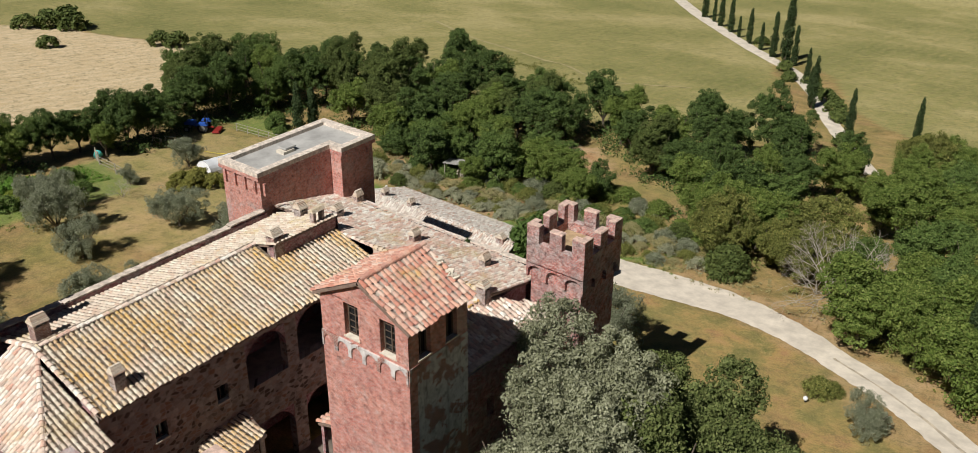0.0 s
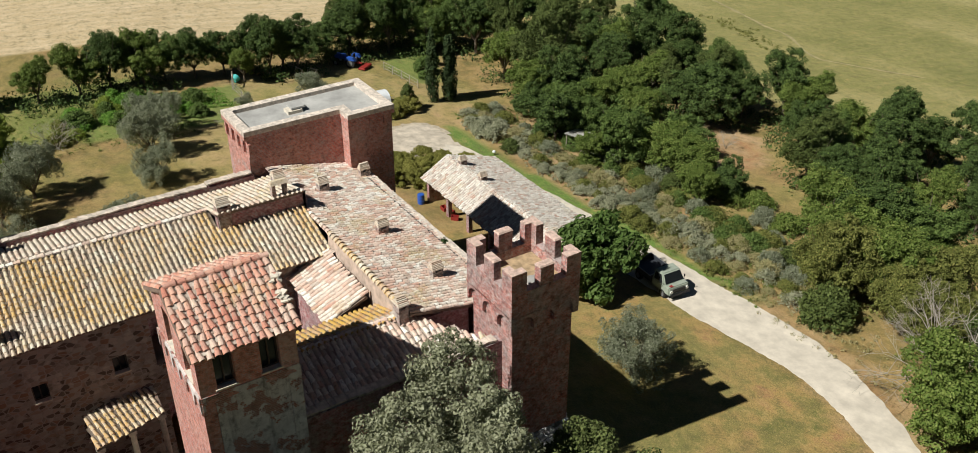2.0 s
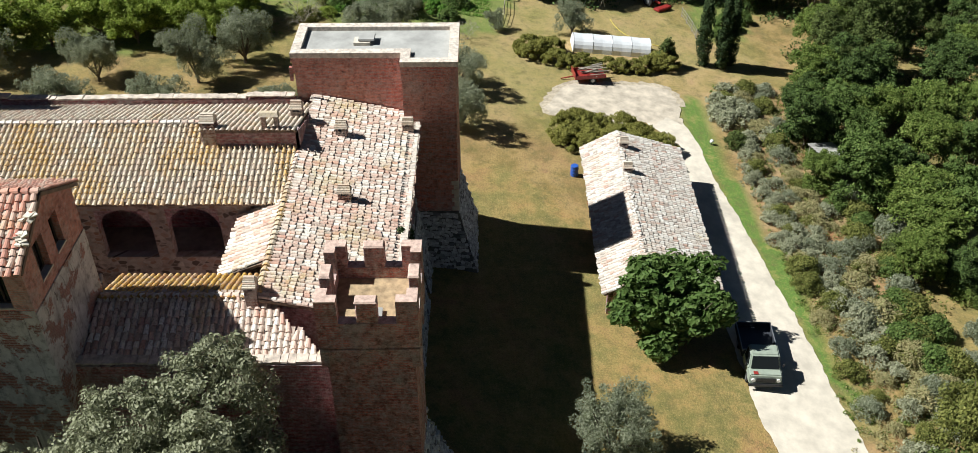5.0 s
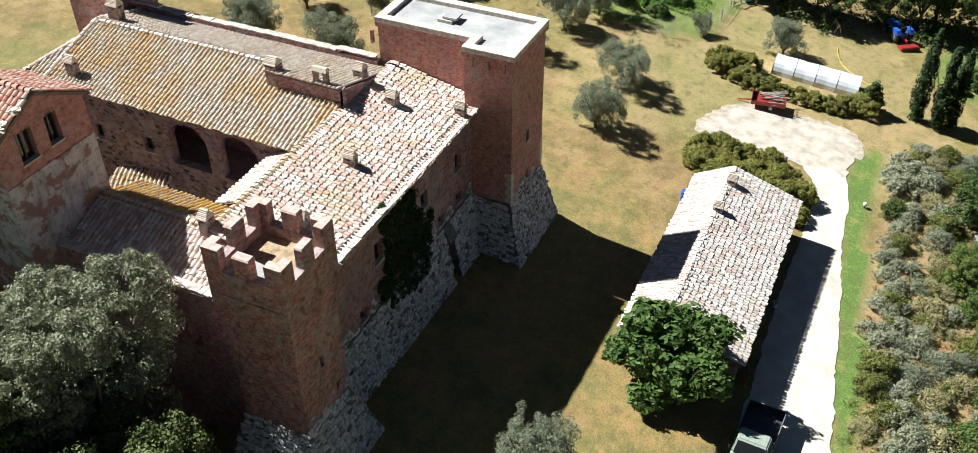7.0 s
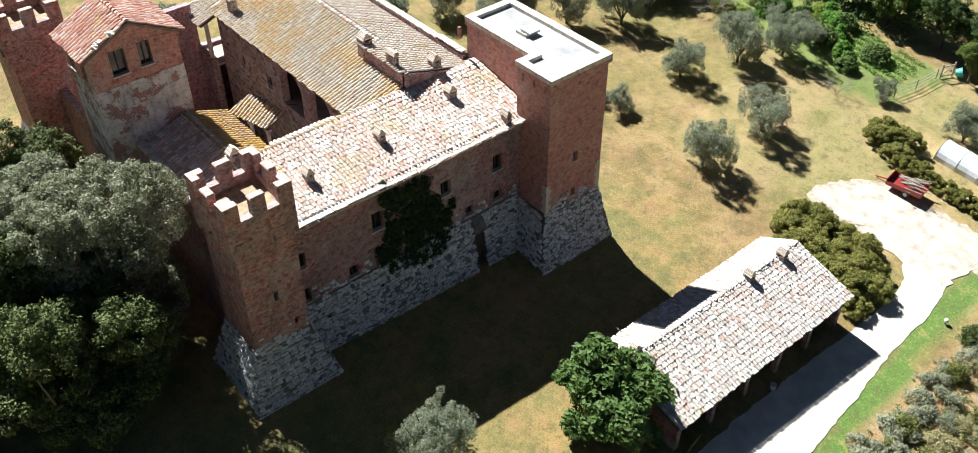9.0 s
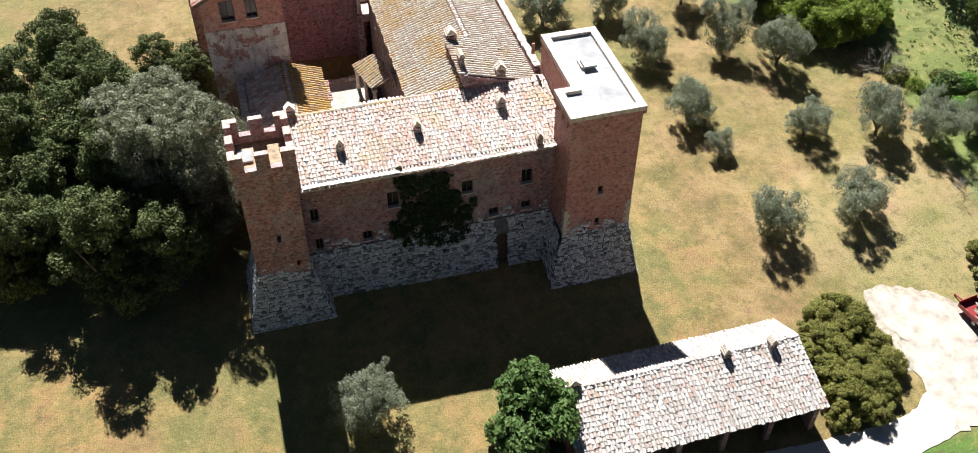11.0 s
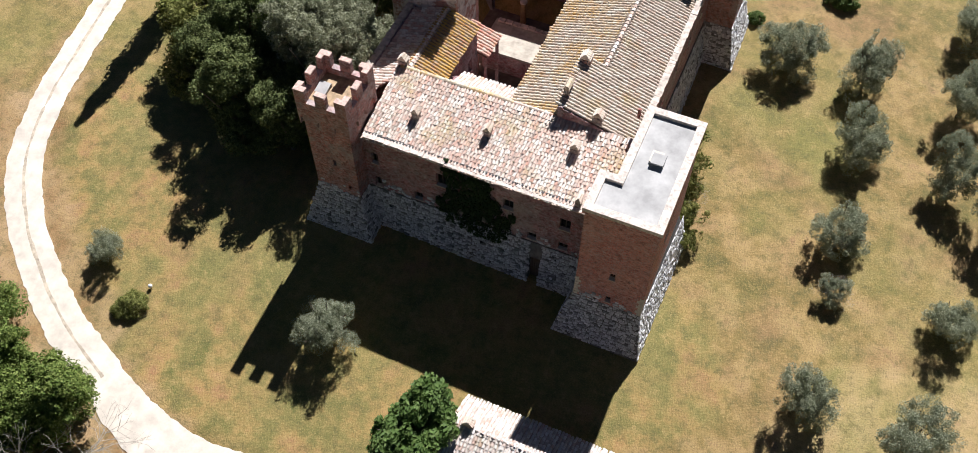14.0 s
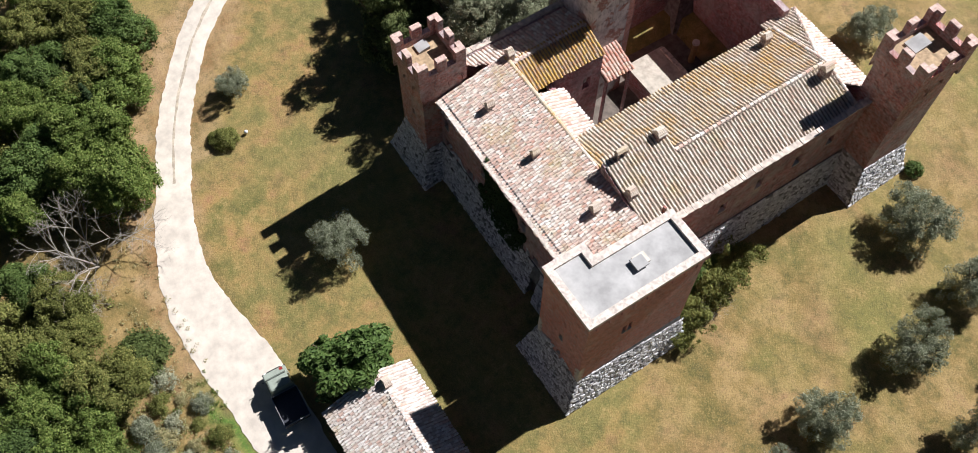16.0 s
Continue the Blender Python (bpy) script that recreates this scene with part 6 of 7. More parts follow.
MID = [(44.7, -29.3), (47.6, -33.6), (38.4, -27.6), (40.9, -34.1), (45.0, -39.9), (39.7, -40.2), (32.8, -33.5), (27.8, -32.4), (36.5, -36.5), (30.8, -36.6), (41.5, -38.2), (34.1, -31.5), (30.4, -31.6), (32.4, -27.2, 0.5), (27.0, -34.0), (21.8, -30.2, 0.6), (21.6, -33.5, 0.6), (49.5, -37)]
mids = [oak_model("garden_tree", "fresh green tree behind the lavender border", leaf, 6.4, 2.9, 0.11, 280, 76, 0.54, "trees behind the border", 0.1, 0.15) for leaf in (LEAF_FRESH, LEAF_LIGHT, LEAF_OAK, LEAF_FRESH)]
plant(mids, MID + [(31.5, -29.6), (37.2, -31.2), (43.2, -32.4), (25.0, -32.2), (40.6, -30.2), (47.2, -30.6)], rt, (0.6, 0.92))
plant([oak_model("wild_tree", "yellow-green wild tree behind the olives", LEAF_WILD, 5.4, 2.9, 0.11, 260, 80, 0.56, "wild trees behind the olives", 0.08, 0.15)],
      [(49.8, 20.2, 0.75), (52.2, 19.4, 0.75), (54.6, 18.8, 0.75), (56.7, 20.6, 0.8), (57.9, 23.0, 0.8), (50.4, 23.0, 0.9), (53.4, 22.2, 0.9), (55.6, 24.2, 0.95), (58.0, 26.0, 0.85), (49.0, 26.8, 0.9), (52.8, 26.6), (56.2, 28.0), (50.0, 30.2), (54.0, 31.0), (58.0, 30.6, 0.9), (47.5, 33.5), (46, 36.5)], rt, (0.8, 1.05))


def cypress(rnd, h=7.0, r=0.6):
    t = thing("cypress", "slender dark green cypress standing in grass", "tree", "cypress trees")
    bm = bmesh.new()
    limb(bm, (0, 0, -0.3), (0, 0, h * 0.9), 0.14, 0.03)
    part("trunk", bm, BARK, t)
    cl = []
    for k in range(190):
        z = rnd.uniform(0.02, 1.0)
        w = r * (0.7 + 0.8 * z if z < 0.3 else 0.94 * ((1 - z) / 0.7) ** 0.6 + 0.06)
        a, q = rnd.uniform(0, 6.28), math.sqrt(rnd.random())
        cl.append((math.cos(a) * w * q, math.sin(a) * w * q, z * h, 0.26))
    vs, fs = leaf_cloud(rnd, cl, 34, 0.10, 0.5, 1.9)
    ob = new("crown", mesh_of("crown", vs, fs, LEAF_CYPRESS))
    ob.parent = t
    return t


plant([cypress(rt), cypress(rt, 7.4, 0.66)], [(51.6, -23.6, 1.0), (52.0, -22.0, 1.0), (52.6, -24.6, 0.9), (67.6, -150.2, 1.15), (60.3, -142.7, 0.95), (55.9, -137.8, 1.0), (48.0, -128.9, 0.9), (39.6, -120.0, 1.1), (36.3, -117.6, 1.55), (34.2, -116.1, 0.95),
                                              (27.2, -103.6, 0.75), (20.6, -88.4, 0.95), (10.8, -74.6, 0.9), (4.5, -81.9, 0.75), (63.8, -146.8, 0.7), (52.2, -133.6, 0.6), (43.8, -124.6, 0.7), (24.0, -96.6, 0.6), (-21.6, 13.2, 1.9), (-15.6, -19.6, 0.85)], rt)


def dead_tree(rnd, h=6.0):
    """A leafless tree with forking grey limbs."""
    t = thing("bare_tree", "leafless grey tree with tangled dry branches", "tree", "bare trees")
    bm = bmesh.new()

    def grow(p, d, ln, r, n):
        q = p + d * ln
        limb(bm, p, q, r, r * 0.62, 5)
        if n:
            for _ in range(3 if n > 2 else 2 + rnd.randrange(2)):
                e = (d + Vector((rnd.gauss(0, 0.55), rnd.gauss(0, 0.55), rnd.gauss(0.05, 0.35)))).normalized()
                grow(q, e, ln * rnd.uniform(0.62, 0.85), r * 0.6, n - 1)

    for k in range(4):
        a = 1.57 * k + rnd.random()
        grow(Vector((0, 0, -0.2)), Vector((math.cos(a) * 0.55, math.sin(a) * 0.55, 0.9)).normalized(), h * 0.3, 0.07, 5)
    part("trunk", bm, DRY_WOOD, t)
    return t


plant([dead_tree(rt)], [(-5.2, -25.2, 1.35), (-3.0, -27.2, 0.8), (24.6, 11.2, 0.42), (52.6, -1.0, 0.34), (36.0, 8.1, 0.36), (54.6, 13.8, 0.55), (30.4, -42.5, 0.35), (33.5, -41.5, 0.3)], rt)


def shrub(rnd, name, label, leaf, r=0.7, h=0.8, size=0.08, clumps=40, per=30, group="", category="shrub", clump=0.28):
    t = thing(name, label, category, group)
    bm = bmesh.new()
    for k in range(5):
        a = 6.28 * k / 5
        limb(bm, (0, 0, -0.1), (math.cos(a) * r * 0.5, math.sin(a) * r * 0.5, h * 0.6), 0.03, 0.012, 4)
    part("stem", bm, BARK, t)
    cl = []
    for k in range(clumps):
        a, e, q = rnd.uniform(0, 6.28), rnd.uniform(0, 1.5), rnd.uniform(0.5, 1) ** 0.5
        cl.append((math.cos(a) * math.cos(e) * r * q, math.sin(a) * math.cos(e) * r * q, h * (0.12 + 0.8 * math.sin(e) * q), r * clump * rnd.uniform(0.8, 1.2)))
    vs, fs = leaf_cloud(rnd, cl, per, size, 0.7, 0.8)
    ob = new("foliage", mesh_of("foliage", vs, fs, leaf))
    ob.parent = t
    return t


# lavender border along the drive
sage = [shrub(rt, "lavender_bush", "rounded grey-green lavender bush in the border", LEAF_SAGE, 0.55, 0.6, 0.045, 46, 36, group="lavender bushes") for _ in range(3)]
LAV_A = [(44.2, -21.9, 1.5), (43.0, -22.4, 1.6), (42.0, -21.6, 1.4), (41.0, -22.2, 1.6), (43.6, -23.2, 1.5), (42.2, -23.6, 1.5), (34.3, -21.9, 0.7), (33.9, -22.3, 0.8), (33.4, -22.7, 0.7), (32.7, -22.1, 0.8), (32.2, -21.7, 0.7),
         (32.0, -22.9, 0.8), (30.6, -22.4, 1.1), (30.2, -23.4, 0.9), (29.6, -23.0, 0.9), (28.6, -22.6, 0.9), (28.0, -23.6, 0.8), (27.6, -22.4, 1.0), (27.2, -23.1, 1.0)]
LAV_B = [(26.2, -23.7, 1.1), (25.4, -22.8, 0.9), (24.8, -23.4, 1.0), (24.2, -22.9, 1.1), (24.9, -24.6, 1.1), (23.4, -24.0, 1.0), (25.0, -22.0, 0.9), (22.1, -23.6, 0.9), (21.0, -24.6, 1.0), (20.2, -23.8, 0.9), (19.2, -24.6, 1.2),
         (18.1, -24.2, 1.2), (17.2, -25.2, 1.3), (16.2, -24.6, 1.1), (15.0, -25.3, 1.1), (36.0, -22.6, 1.0), (37.2, -22.9, 1.1), (38.4, -23.0, 1.2), (13.8, -25.0, 1.2), (12.6, -25.8, 1.0)]
plant(sage, [(x, y, 1.35 * k) for x, y, k in LAV_A + LAV_B], rt)
straw = [shrub(rt, "dry_shrub", "straw-coloured broom shrub in the border", LEAF_STRAW, 1.0, 1.0, 0.06, 60, 44, "dry shrubs") for _ in range(2)]
plant(straw, [(28.6, -25.2, 1.1), (27.6, -25.6, 0.9), (17.6, -26.6, 1.3), (20.8, -26.2, 1.0), (22.8, -27.4, 1.0), (24.2, -26.6, 0.9), (31.0, -25.0, 0.8), (40.4, -24.6, 1.0), (45.6, -24.2, 0.9), (14.0, -27.2, 1.2), (10.4, -26.6, 1.1), (11.8, -28.4, 1.0), (33.4, -25.4, 0.8)], rt)
bushes = [shrub(rt, "broom_bush", "yellow-green leafy shrub on dry ground", LEAF_BROOM, 1.3, 1.6, 0.06, 54, 190, "leafy shrubs", clump=0.21) for _ in range(3)]
plant(bushes, [(37.0, -8.6), (37.9, -9.7), (38.3, -11.3), (38.3, -13.1), (37.3, -14.8), (35.8, -15.9), (36.4, -12.6), (36.0, -10.4), (34.4, -12.5), (34.6, -14.8), (34.8, -10.0), (33.9, -13.6), (37.3, -11.9), (37.4, -10.4), (36.7, -14.0), (35.4, -13.5), (35.3, -11.4), (36.6, -9.4), (35.2, -15.2), (33.6, -15.6), (33.4, -11.4), (35.8, -8.9),
               (49.4, -8.6), (49.3, -11.0, 0.8), (49.2, -13.2, 0.7), (49.0, -9.8, 0.75), (49.2, -12.0, 0.6), (49.3, -14.4, 0.75), (49.6, -16.4, 0.8), (50.0, -6.6, 1.0), (51.2, -6.4, 1.0), (51.8, -7.4, 0.8), (49.4, -15.5, 0.7), (50.7, -18.3), (50.2, -17, 0.8), (50.6, -7.4), (51.5, -8.6)], rt, (0.85, 1.15))
plant([shrub(rt, "broom_bush", "yellow-green leafy shrub on dry ground", LEAF_BUSH, 1.2, 1.35, 0.075, 90, 60, "leafy shrubs")],
      [(-8.9, -11.9, 0.85), (-9.6, -12.5, 0.6), (21.8, -23.0, 0.9), (20.2, -22.9, 0.8), (26.2, -28.0, 0.9), (23.0, -29.0, 0.9), (18.5, -28.6, 1.1), (15.8, -28.0, 1.0), (29.0, -29.0, 0.9), (38, -25.4, 0.9), (58.4, 2.5, 0.7), (44.4, -25.8, 0.8), (47.4, -24.8, 0.8), (13.4, -29.4, 1.1)], rt, (0.8, 1.2))
plant([oak_model("wild_shrub", "sprawling yellow-green shrub with dead twigs by the wall", LEAF_BUSH, 3.4, 2.0, 0.085, 120, 70, 0.42, "shrubs by the castle wall", 0.05, 0.08)],
      [(23.9, 12.0, 0.95), (24.4, 9.6, 0.8), (23.0, 14.6, 0.85), (25.4, 8.0, 0.5)], rt)
deep = [shrub(rt, "laurel_bush", "round dark green bush by the drive", LEAF_DEEP, 1.7, 2.3, 0.10, 120, 70, "round bushes")]
plant(deep, [(3.9, -25.4, 1.15), (37.8, -22.0, 0.55), (24.9, -30.6, 0.7), (10.6, -29.6, 0.7), (22.7, 9.3, 0.55)], rt)
fresh = [shrub(rt, "green_shrub", "fresh green shrub growing in the garden", LEAF_FRESH, 1.2, 1.5, 0.10, 90, 50, "green shrubs") for _ in range(2)]
plant(fresh, [(22.5, 10.2, 0.9), (22.3, 12.0, 0.9), (21.9, 13.6, 0.7), (23.6, 7.4, 0.6), (58.7, 4.6), (57.6, 7.4), (60.4, 8.2), (59, 11), (56.4, 0.8, 0.8), (60, 0.2), (62, 5), (24.3, 31.4, 0.6), (30.9, 36.3, 0.9), (61, -26), (63, -28), (59, -25, 0.6), (30, 36.4, 0.8), (38.0, -28.8, 0.9), (36.2, -28.0, 0.8), (40.2, -27.6, 0.9)], rt, (0.8, 1.1))
# mixed scrub filling the border and the slope behind it
ru = random.Random(404)


def scatter(poly, gap, keep=1.0):
    """Loose spots inside a polygon, no two nearer than the gap."""
    out = []
    xs, ys = [p[0] for p in poly], [p[1] for p in poly]
    for _ in range(4000):
        p = (ru.uniform(min(xs), max(xs)), ru.uniform(min(ys), max(ys)))
        if inside(p, poly) and all((p[0] - q[0]) ** 2 + (p[1] - q[1]) ** 2 > gap * gap for q in out):
            out.append(p)
    return [p for p in out if ru.random() < keep]


SCRUB = [(9, -22.8), (18, -22.9), (30, -22.9), (40, -22.6), (47, -22.6), (48, -27), (40, -26.5), (33, -25.6), (27, -27.6), (20, -27.6), (10, -27.0), (6, -25)]
SLOPE = [(9, -27.2), (20, -28), (27, -28), (33, -26.5), (34, -30), (26, -31), (22, -36), (12, -33), (8, -30)]
spots = scatter(SCRUB, 1.45, 0.95)
grey = [shrub(ru, "lavender_bush", "rounded grey-green lavender bush in the border", LEAF_SAGE, 0.62, 0.65, 0.045, 46, 36, group="lavender bushes") for _ in range(2)]
plant(grey, spots[::4], ru, (0.95, 1.6))
tawny = [shrub(ru, "dry_shrub", "straw-coloured broom shrub in the border", LEAF_STRAW, 0.8, 0.7, 0.05, 60, 40, "dry shrubs") for _ in range(2)]
plant(tawny, spots[1::4], ru, (0.6, 1.15))
olive_grey = [shrub(ru, "broom_bush", "yellow-green leafy shrub on dry ground", LEAF_BUSH, 0.9, 0.95, 0.06, 70, 46, "leafy shrubs") for _ in range(2)]
plant(olive_grey, spots[2::4], ru, (0.55, 1.05))
silver = [shrub(ru, "rosemary_bush", "dense grey-green rosemary bush in the border", LEAF_OLIVE, 0.85, 0.85, 0.05, 70, 44, "rosemary bushes") for _ in range(2)]
plant(silver, spots[3::4], ru, (0.75, 1.3))
spots = scatter(SLOPE, 1.9, 0.9)
for k, (leaf, name, label, g) in enumerate(((LEAF_FRESH, "green_shrub", "fresh green shrub growing in the garden", "green shrubs"), (LEAF_OLIVE, "rosemary_bush", "dense grey-green rosemary bush in the border", "rosemary bushes"), (LEAF_LIGHT, "green_shrub", "fresh green shrub growing in the garden", "green shrubs"))):
    plant([shrub(ru, name, label, leaf, 1.15, 1.3, 0.075, 90, 50, g)], spots[k::3], ru, (0.6, 1.15))
# bushes of the wild strip and the garden behind the olives
WILD_STRIP = [(55.6, 13.6), (58.5, 13.6), (62.6, 9.4), (62.8, 4.5), (60.6, 3), (57.6, 8.4)]
spots = scatter(WILD_STRIP, 1.7, 0.9)
for k, leaf in enumerate((LEAF_WILD, LEAF_BEAN, LEAF_BUSH)):
    plant([shrub(ru, "garden_bush", "bright green bush in the overgrown garden", leaf, 1.1, 1.0, 0.085, 80, 46, "garden bushes")], spots[k::3], ru, (0.6, 1.1))


def ground_cover(name, label, category, spots, leaf, size, r, per, seed):
    """Low growth of uncounted tufts over a stretch of ground, one mesh."""
    rnd = random.Random(seed)
    cl = [(x, y, ground_height(x, y) + 0.35 * r, r * rnd.uniform(0.5, 1.2)) for x, y in spots]
    vs, fs = leaf_cloud(rnd, cl, per, size, 0.8, 0.7)
    return tagged(new(name, mesh_of(name, vs, fs, leaf)), label, category, kind="stuff")


def round_trees(trees, n, far):
    out = []
    for t in trees:
        for _ in range(n):
            a, q = ru.uniform(0, 6.28), far * 1.5 * ru.random() ** 0.6
            out.append((t[0] + q * math.cos(a), t[1] + q * math.sin(a)))
    return [p for p in out if not inside(p, BARE) and min(dist_line(p, a, b) for a, b in zip(DRIVE, DRIVE[1:])) > 2.9]


ground_cover("undergrowth", "dark leafy undergrowth below the wood belt", "undergrowth", round_trees(BELT_A + BELT_B + BELT_C + BELT_D, 16, 2.2), LEAF_OAK, 0.14, 1.15, 40, 1)
ground_cover("bramble_thicket", "tangled green brambles at the wood edge", "undergrowth", round_trees(DRIVE_WOOD + MID, 12, 2.0), LEAF_BUSH, 0.12, 0.65, 24, 2)
ground_cover("tall_grass", "straw-coloured tall grass between the shrubs", "grass", [(ru.uniform(7, 48), ru.uniform(-29, -22.6)) for _ in range(900)] + [(ru.uniform(-14, 8), ru.uniform(-27, -21.6)) for _ in range(160)], LEAF_STRAW, 0.06, 0.28, 26, 3)
ground_cover("weeds", "low green weeds along the border", "weeds", [(ru.uniform(7, 48), ru.uniform(-30, -21.8)) for _ in range(800)] + [(ru.uniform(52, 64), ru.uniform(2, 24)) for _ in range(300)], LEAF_LIGHT, 0.06, 0.28, 26, 4)
ground_cover("gully_growth", "green growth along a gully in the pasture", "weeds", [(50 + 20 * k / 70 + ru.gauss(0, 0.8), -74.5 - 5.3 * k / 70 + ru.gauss(0, 0.9)) for k in range(70)], LEAF_BUSH, 0.09, 0.45, 30, 5)
# vegetable rows and bean plants in the fenced garden
rows = []
for k in range(6):
    for i in range(26):
        rows.append((57.9 + 0.95 * k + 0.012 * i + ru.gauss(0, 0.08), -2.9 + 0.21 * i + 0.25 * k * (i > 12) + ru.gauss(0, 0.05)))
ground_cover("vegetable_rows", "bright green vegetable rows in tilled beds", "vegetables", rows, LEAF_BEAN, 0.07, 0.34, 30, 6)
plant([shrub(ru, "bean_plant", "tall bright green bean plant in the garden", LEAF_BEAN, 0.7, 1.5, 0.08, 60, 40, "bean plants")],
      [(57.2 + 0.7 * k + ru.uniform(-0.2, 0.2), 1.6 + 0.62 * k + ru.uniform(-0.4, 0.4)) for k in range(9)], ru, (0.7, 1.1))
# spring tree beside the tunnel
plant([shrub(rt, "young_pine", "small dark conifer beside the tunnel", LEAF_DEEP, 0.8, 2.8, 0.08, 90, 50, category="tree")], [(51.0, -18.6, 1.0)], rt)


def ivy():
    t = thing("ivy", "dark ivy covering part of the brick facade", "ivy")
    rnd = random.Random(8)
    cl = []
    edge = [(9.1, 9.4), (9.9, 9.5), (10.4, 8.7), (11.2, 8.4), (12.0, 8.8), (12.8, 8.4), (13.0, 7.2), (13.5, 6.1), (14.8, 5.8), (14.4, 5.1), (14.1, 3.3), (13.8, 2.6), (12.2, 2.4), (9.9, 2.8), (8.9, 3.9), (9.0, 5.1), (9.75, 5.8), (9.8, 7.4), (9.2, 8.6)]
    while len(cl) < 680:
        x, z = rnd.uniform(8.4, 15.2), rnd.uniform(2.0, 9.9)
        ex, ez = (0.35 * noise.noise((x * 2.2, z * 2.2, k)) for k in (1.0, 6.0))
        if inside((x + ex, z + ez), edge) and not (4.05 < z < 4.6 and (10.3 < x < 10.75 or 12.1 < x < 12.55)):
            cl.append((x, 1.38 - max(0.0, 3.6 - z) * 0.18, z, rnd.uniform(0.14, 0.26)))
    vs, fs = leaf_cloud(rnd, cl, 34, 0.075, 0.5)
    ob = new("foliage", mesh_of("foliage", vs, fs, LEAF_IVY))
    ob.parent = t
    bm = bmesh.new()
    for k in range(7):
        x = 10.2 + 0.45 * k
        limb(bm, (11.4 + 0.05 * k, 0.75, -0.1), (x, 1.3, 2.9), 0.05, 0.03)
        limb(bm, (x, 1.3, 2.9), (x + rnd.uniform(-0.8, 0.8), 1.46, 6.5), 0.03, 0.01)
    part("stem", bm, BARK, t)


ivy()

plant([shrub(rt, "field_bush", "dark round bush between the far fields", LEAF_DEEP, 1.7, 2.0, 0.2, 60, 30, "field bushes")],
      [(116.0, -29.2, 0.9), (105.3, -44.4), (107.5, -43.0, 1.2), (100.8, -55.3, 0.7), (131.4, -34.1, 1.2), (127.8, -39.5, 1.8), (129.6, -37.5, 1.5), (26.5, -104.0), (23.6, -98.0), (17.0, -88.0), (15.2, -84.0), (30.0, -103.5, 0.8), (10.4, -71.8), (46.0, -130.5, 0.8), (20.4, -94.5), (33.5, -110.5)], rt)


# ---- vehicles and loose things ----
def paint(name, rgb, rough=0.4, metal=0.0):
    return plain(name, rgb, rough, metal, 0.15, 4.0, 0.05)


GREEN_PAINT = paint("faded_green_paint", (0.30, 0.34, 0.28))
RED_PAINT = paint("red_paint", (0.27, 0.03, 0.025))
BLUE_PAINT = paint("blue_paint", (0.03, 0.10, 0.42))
RUBBER = plain("tyre_rubber", (0.02, 0.02, 0.02), 0.85)
STEEL = paint("grey_steel", (0.32, 0.33, 0.34), 0.45, 0.6)
BED = plain("bed_liner", (0.035, 0.04, 0.05), 0.6)
PLASTIC = plain("white_sheeting", (0.72, 0.74, 0.76), 0.45, vary=0.1, scale=1.5)
LAMP = plain("headlight_glass", (0.75, 0.75, 0.7), 0.15, vary=0.05)


def bevelled(bm, k=0.04, seg=2):
    bmesh.ops.bevel(bm, geom=bm.edges[:], offset=k, segments=seg, affect="EDGES")
    return bm


def wheel(parent, x, y, z, r, w, axis="y"):
    bm = bmesh.new()
    turn = Matrix.Rotation(math.pi / 2, 4, "X" if axis == "y" else "Y")
    bmesh.ops.create_cone(bm, cap_ends=True, segments=20, radius1=r, radius2=r, depth=w, matrix=Matrix.Translation((x, y, z)) @ turn)
    bmesh.ops.bevel(bm, geom=[e for e in bm.edges if len(e.link_faces) == 2 and any(len(f.verts) > 6 for f in e.link_faces)], offset=w * 0.18, segments=2, affect="EDGES")
    t = part("wheel", bm, RUBBER, parent)
    bm = bmesh.new()
    bmesh.ops.create_cone(bm, cap_ends=True, segments=14, radius1=r * 0.55, radius2=r * 0.5, depth=w + 0.03, matrix=Matrix.Translation((x, y, z)) @ turn)
    part("rim", bm, STEEL, t)


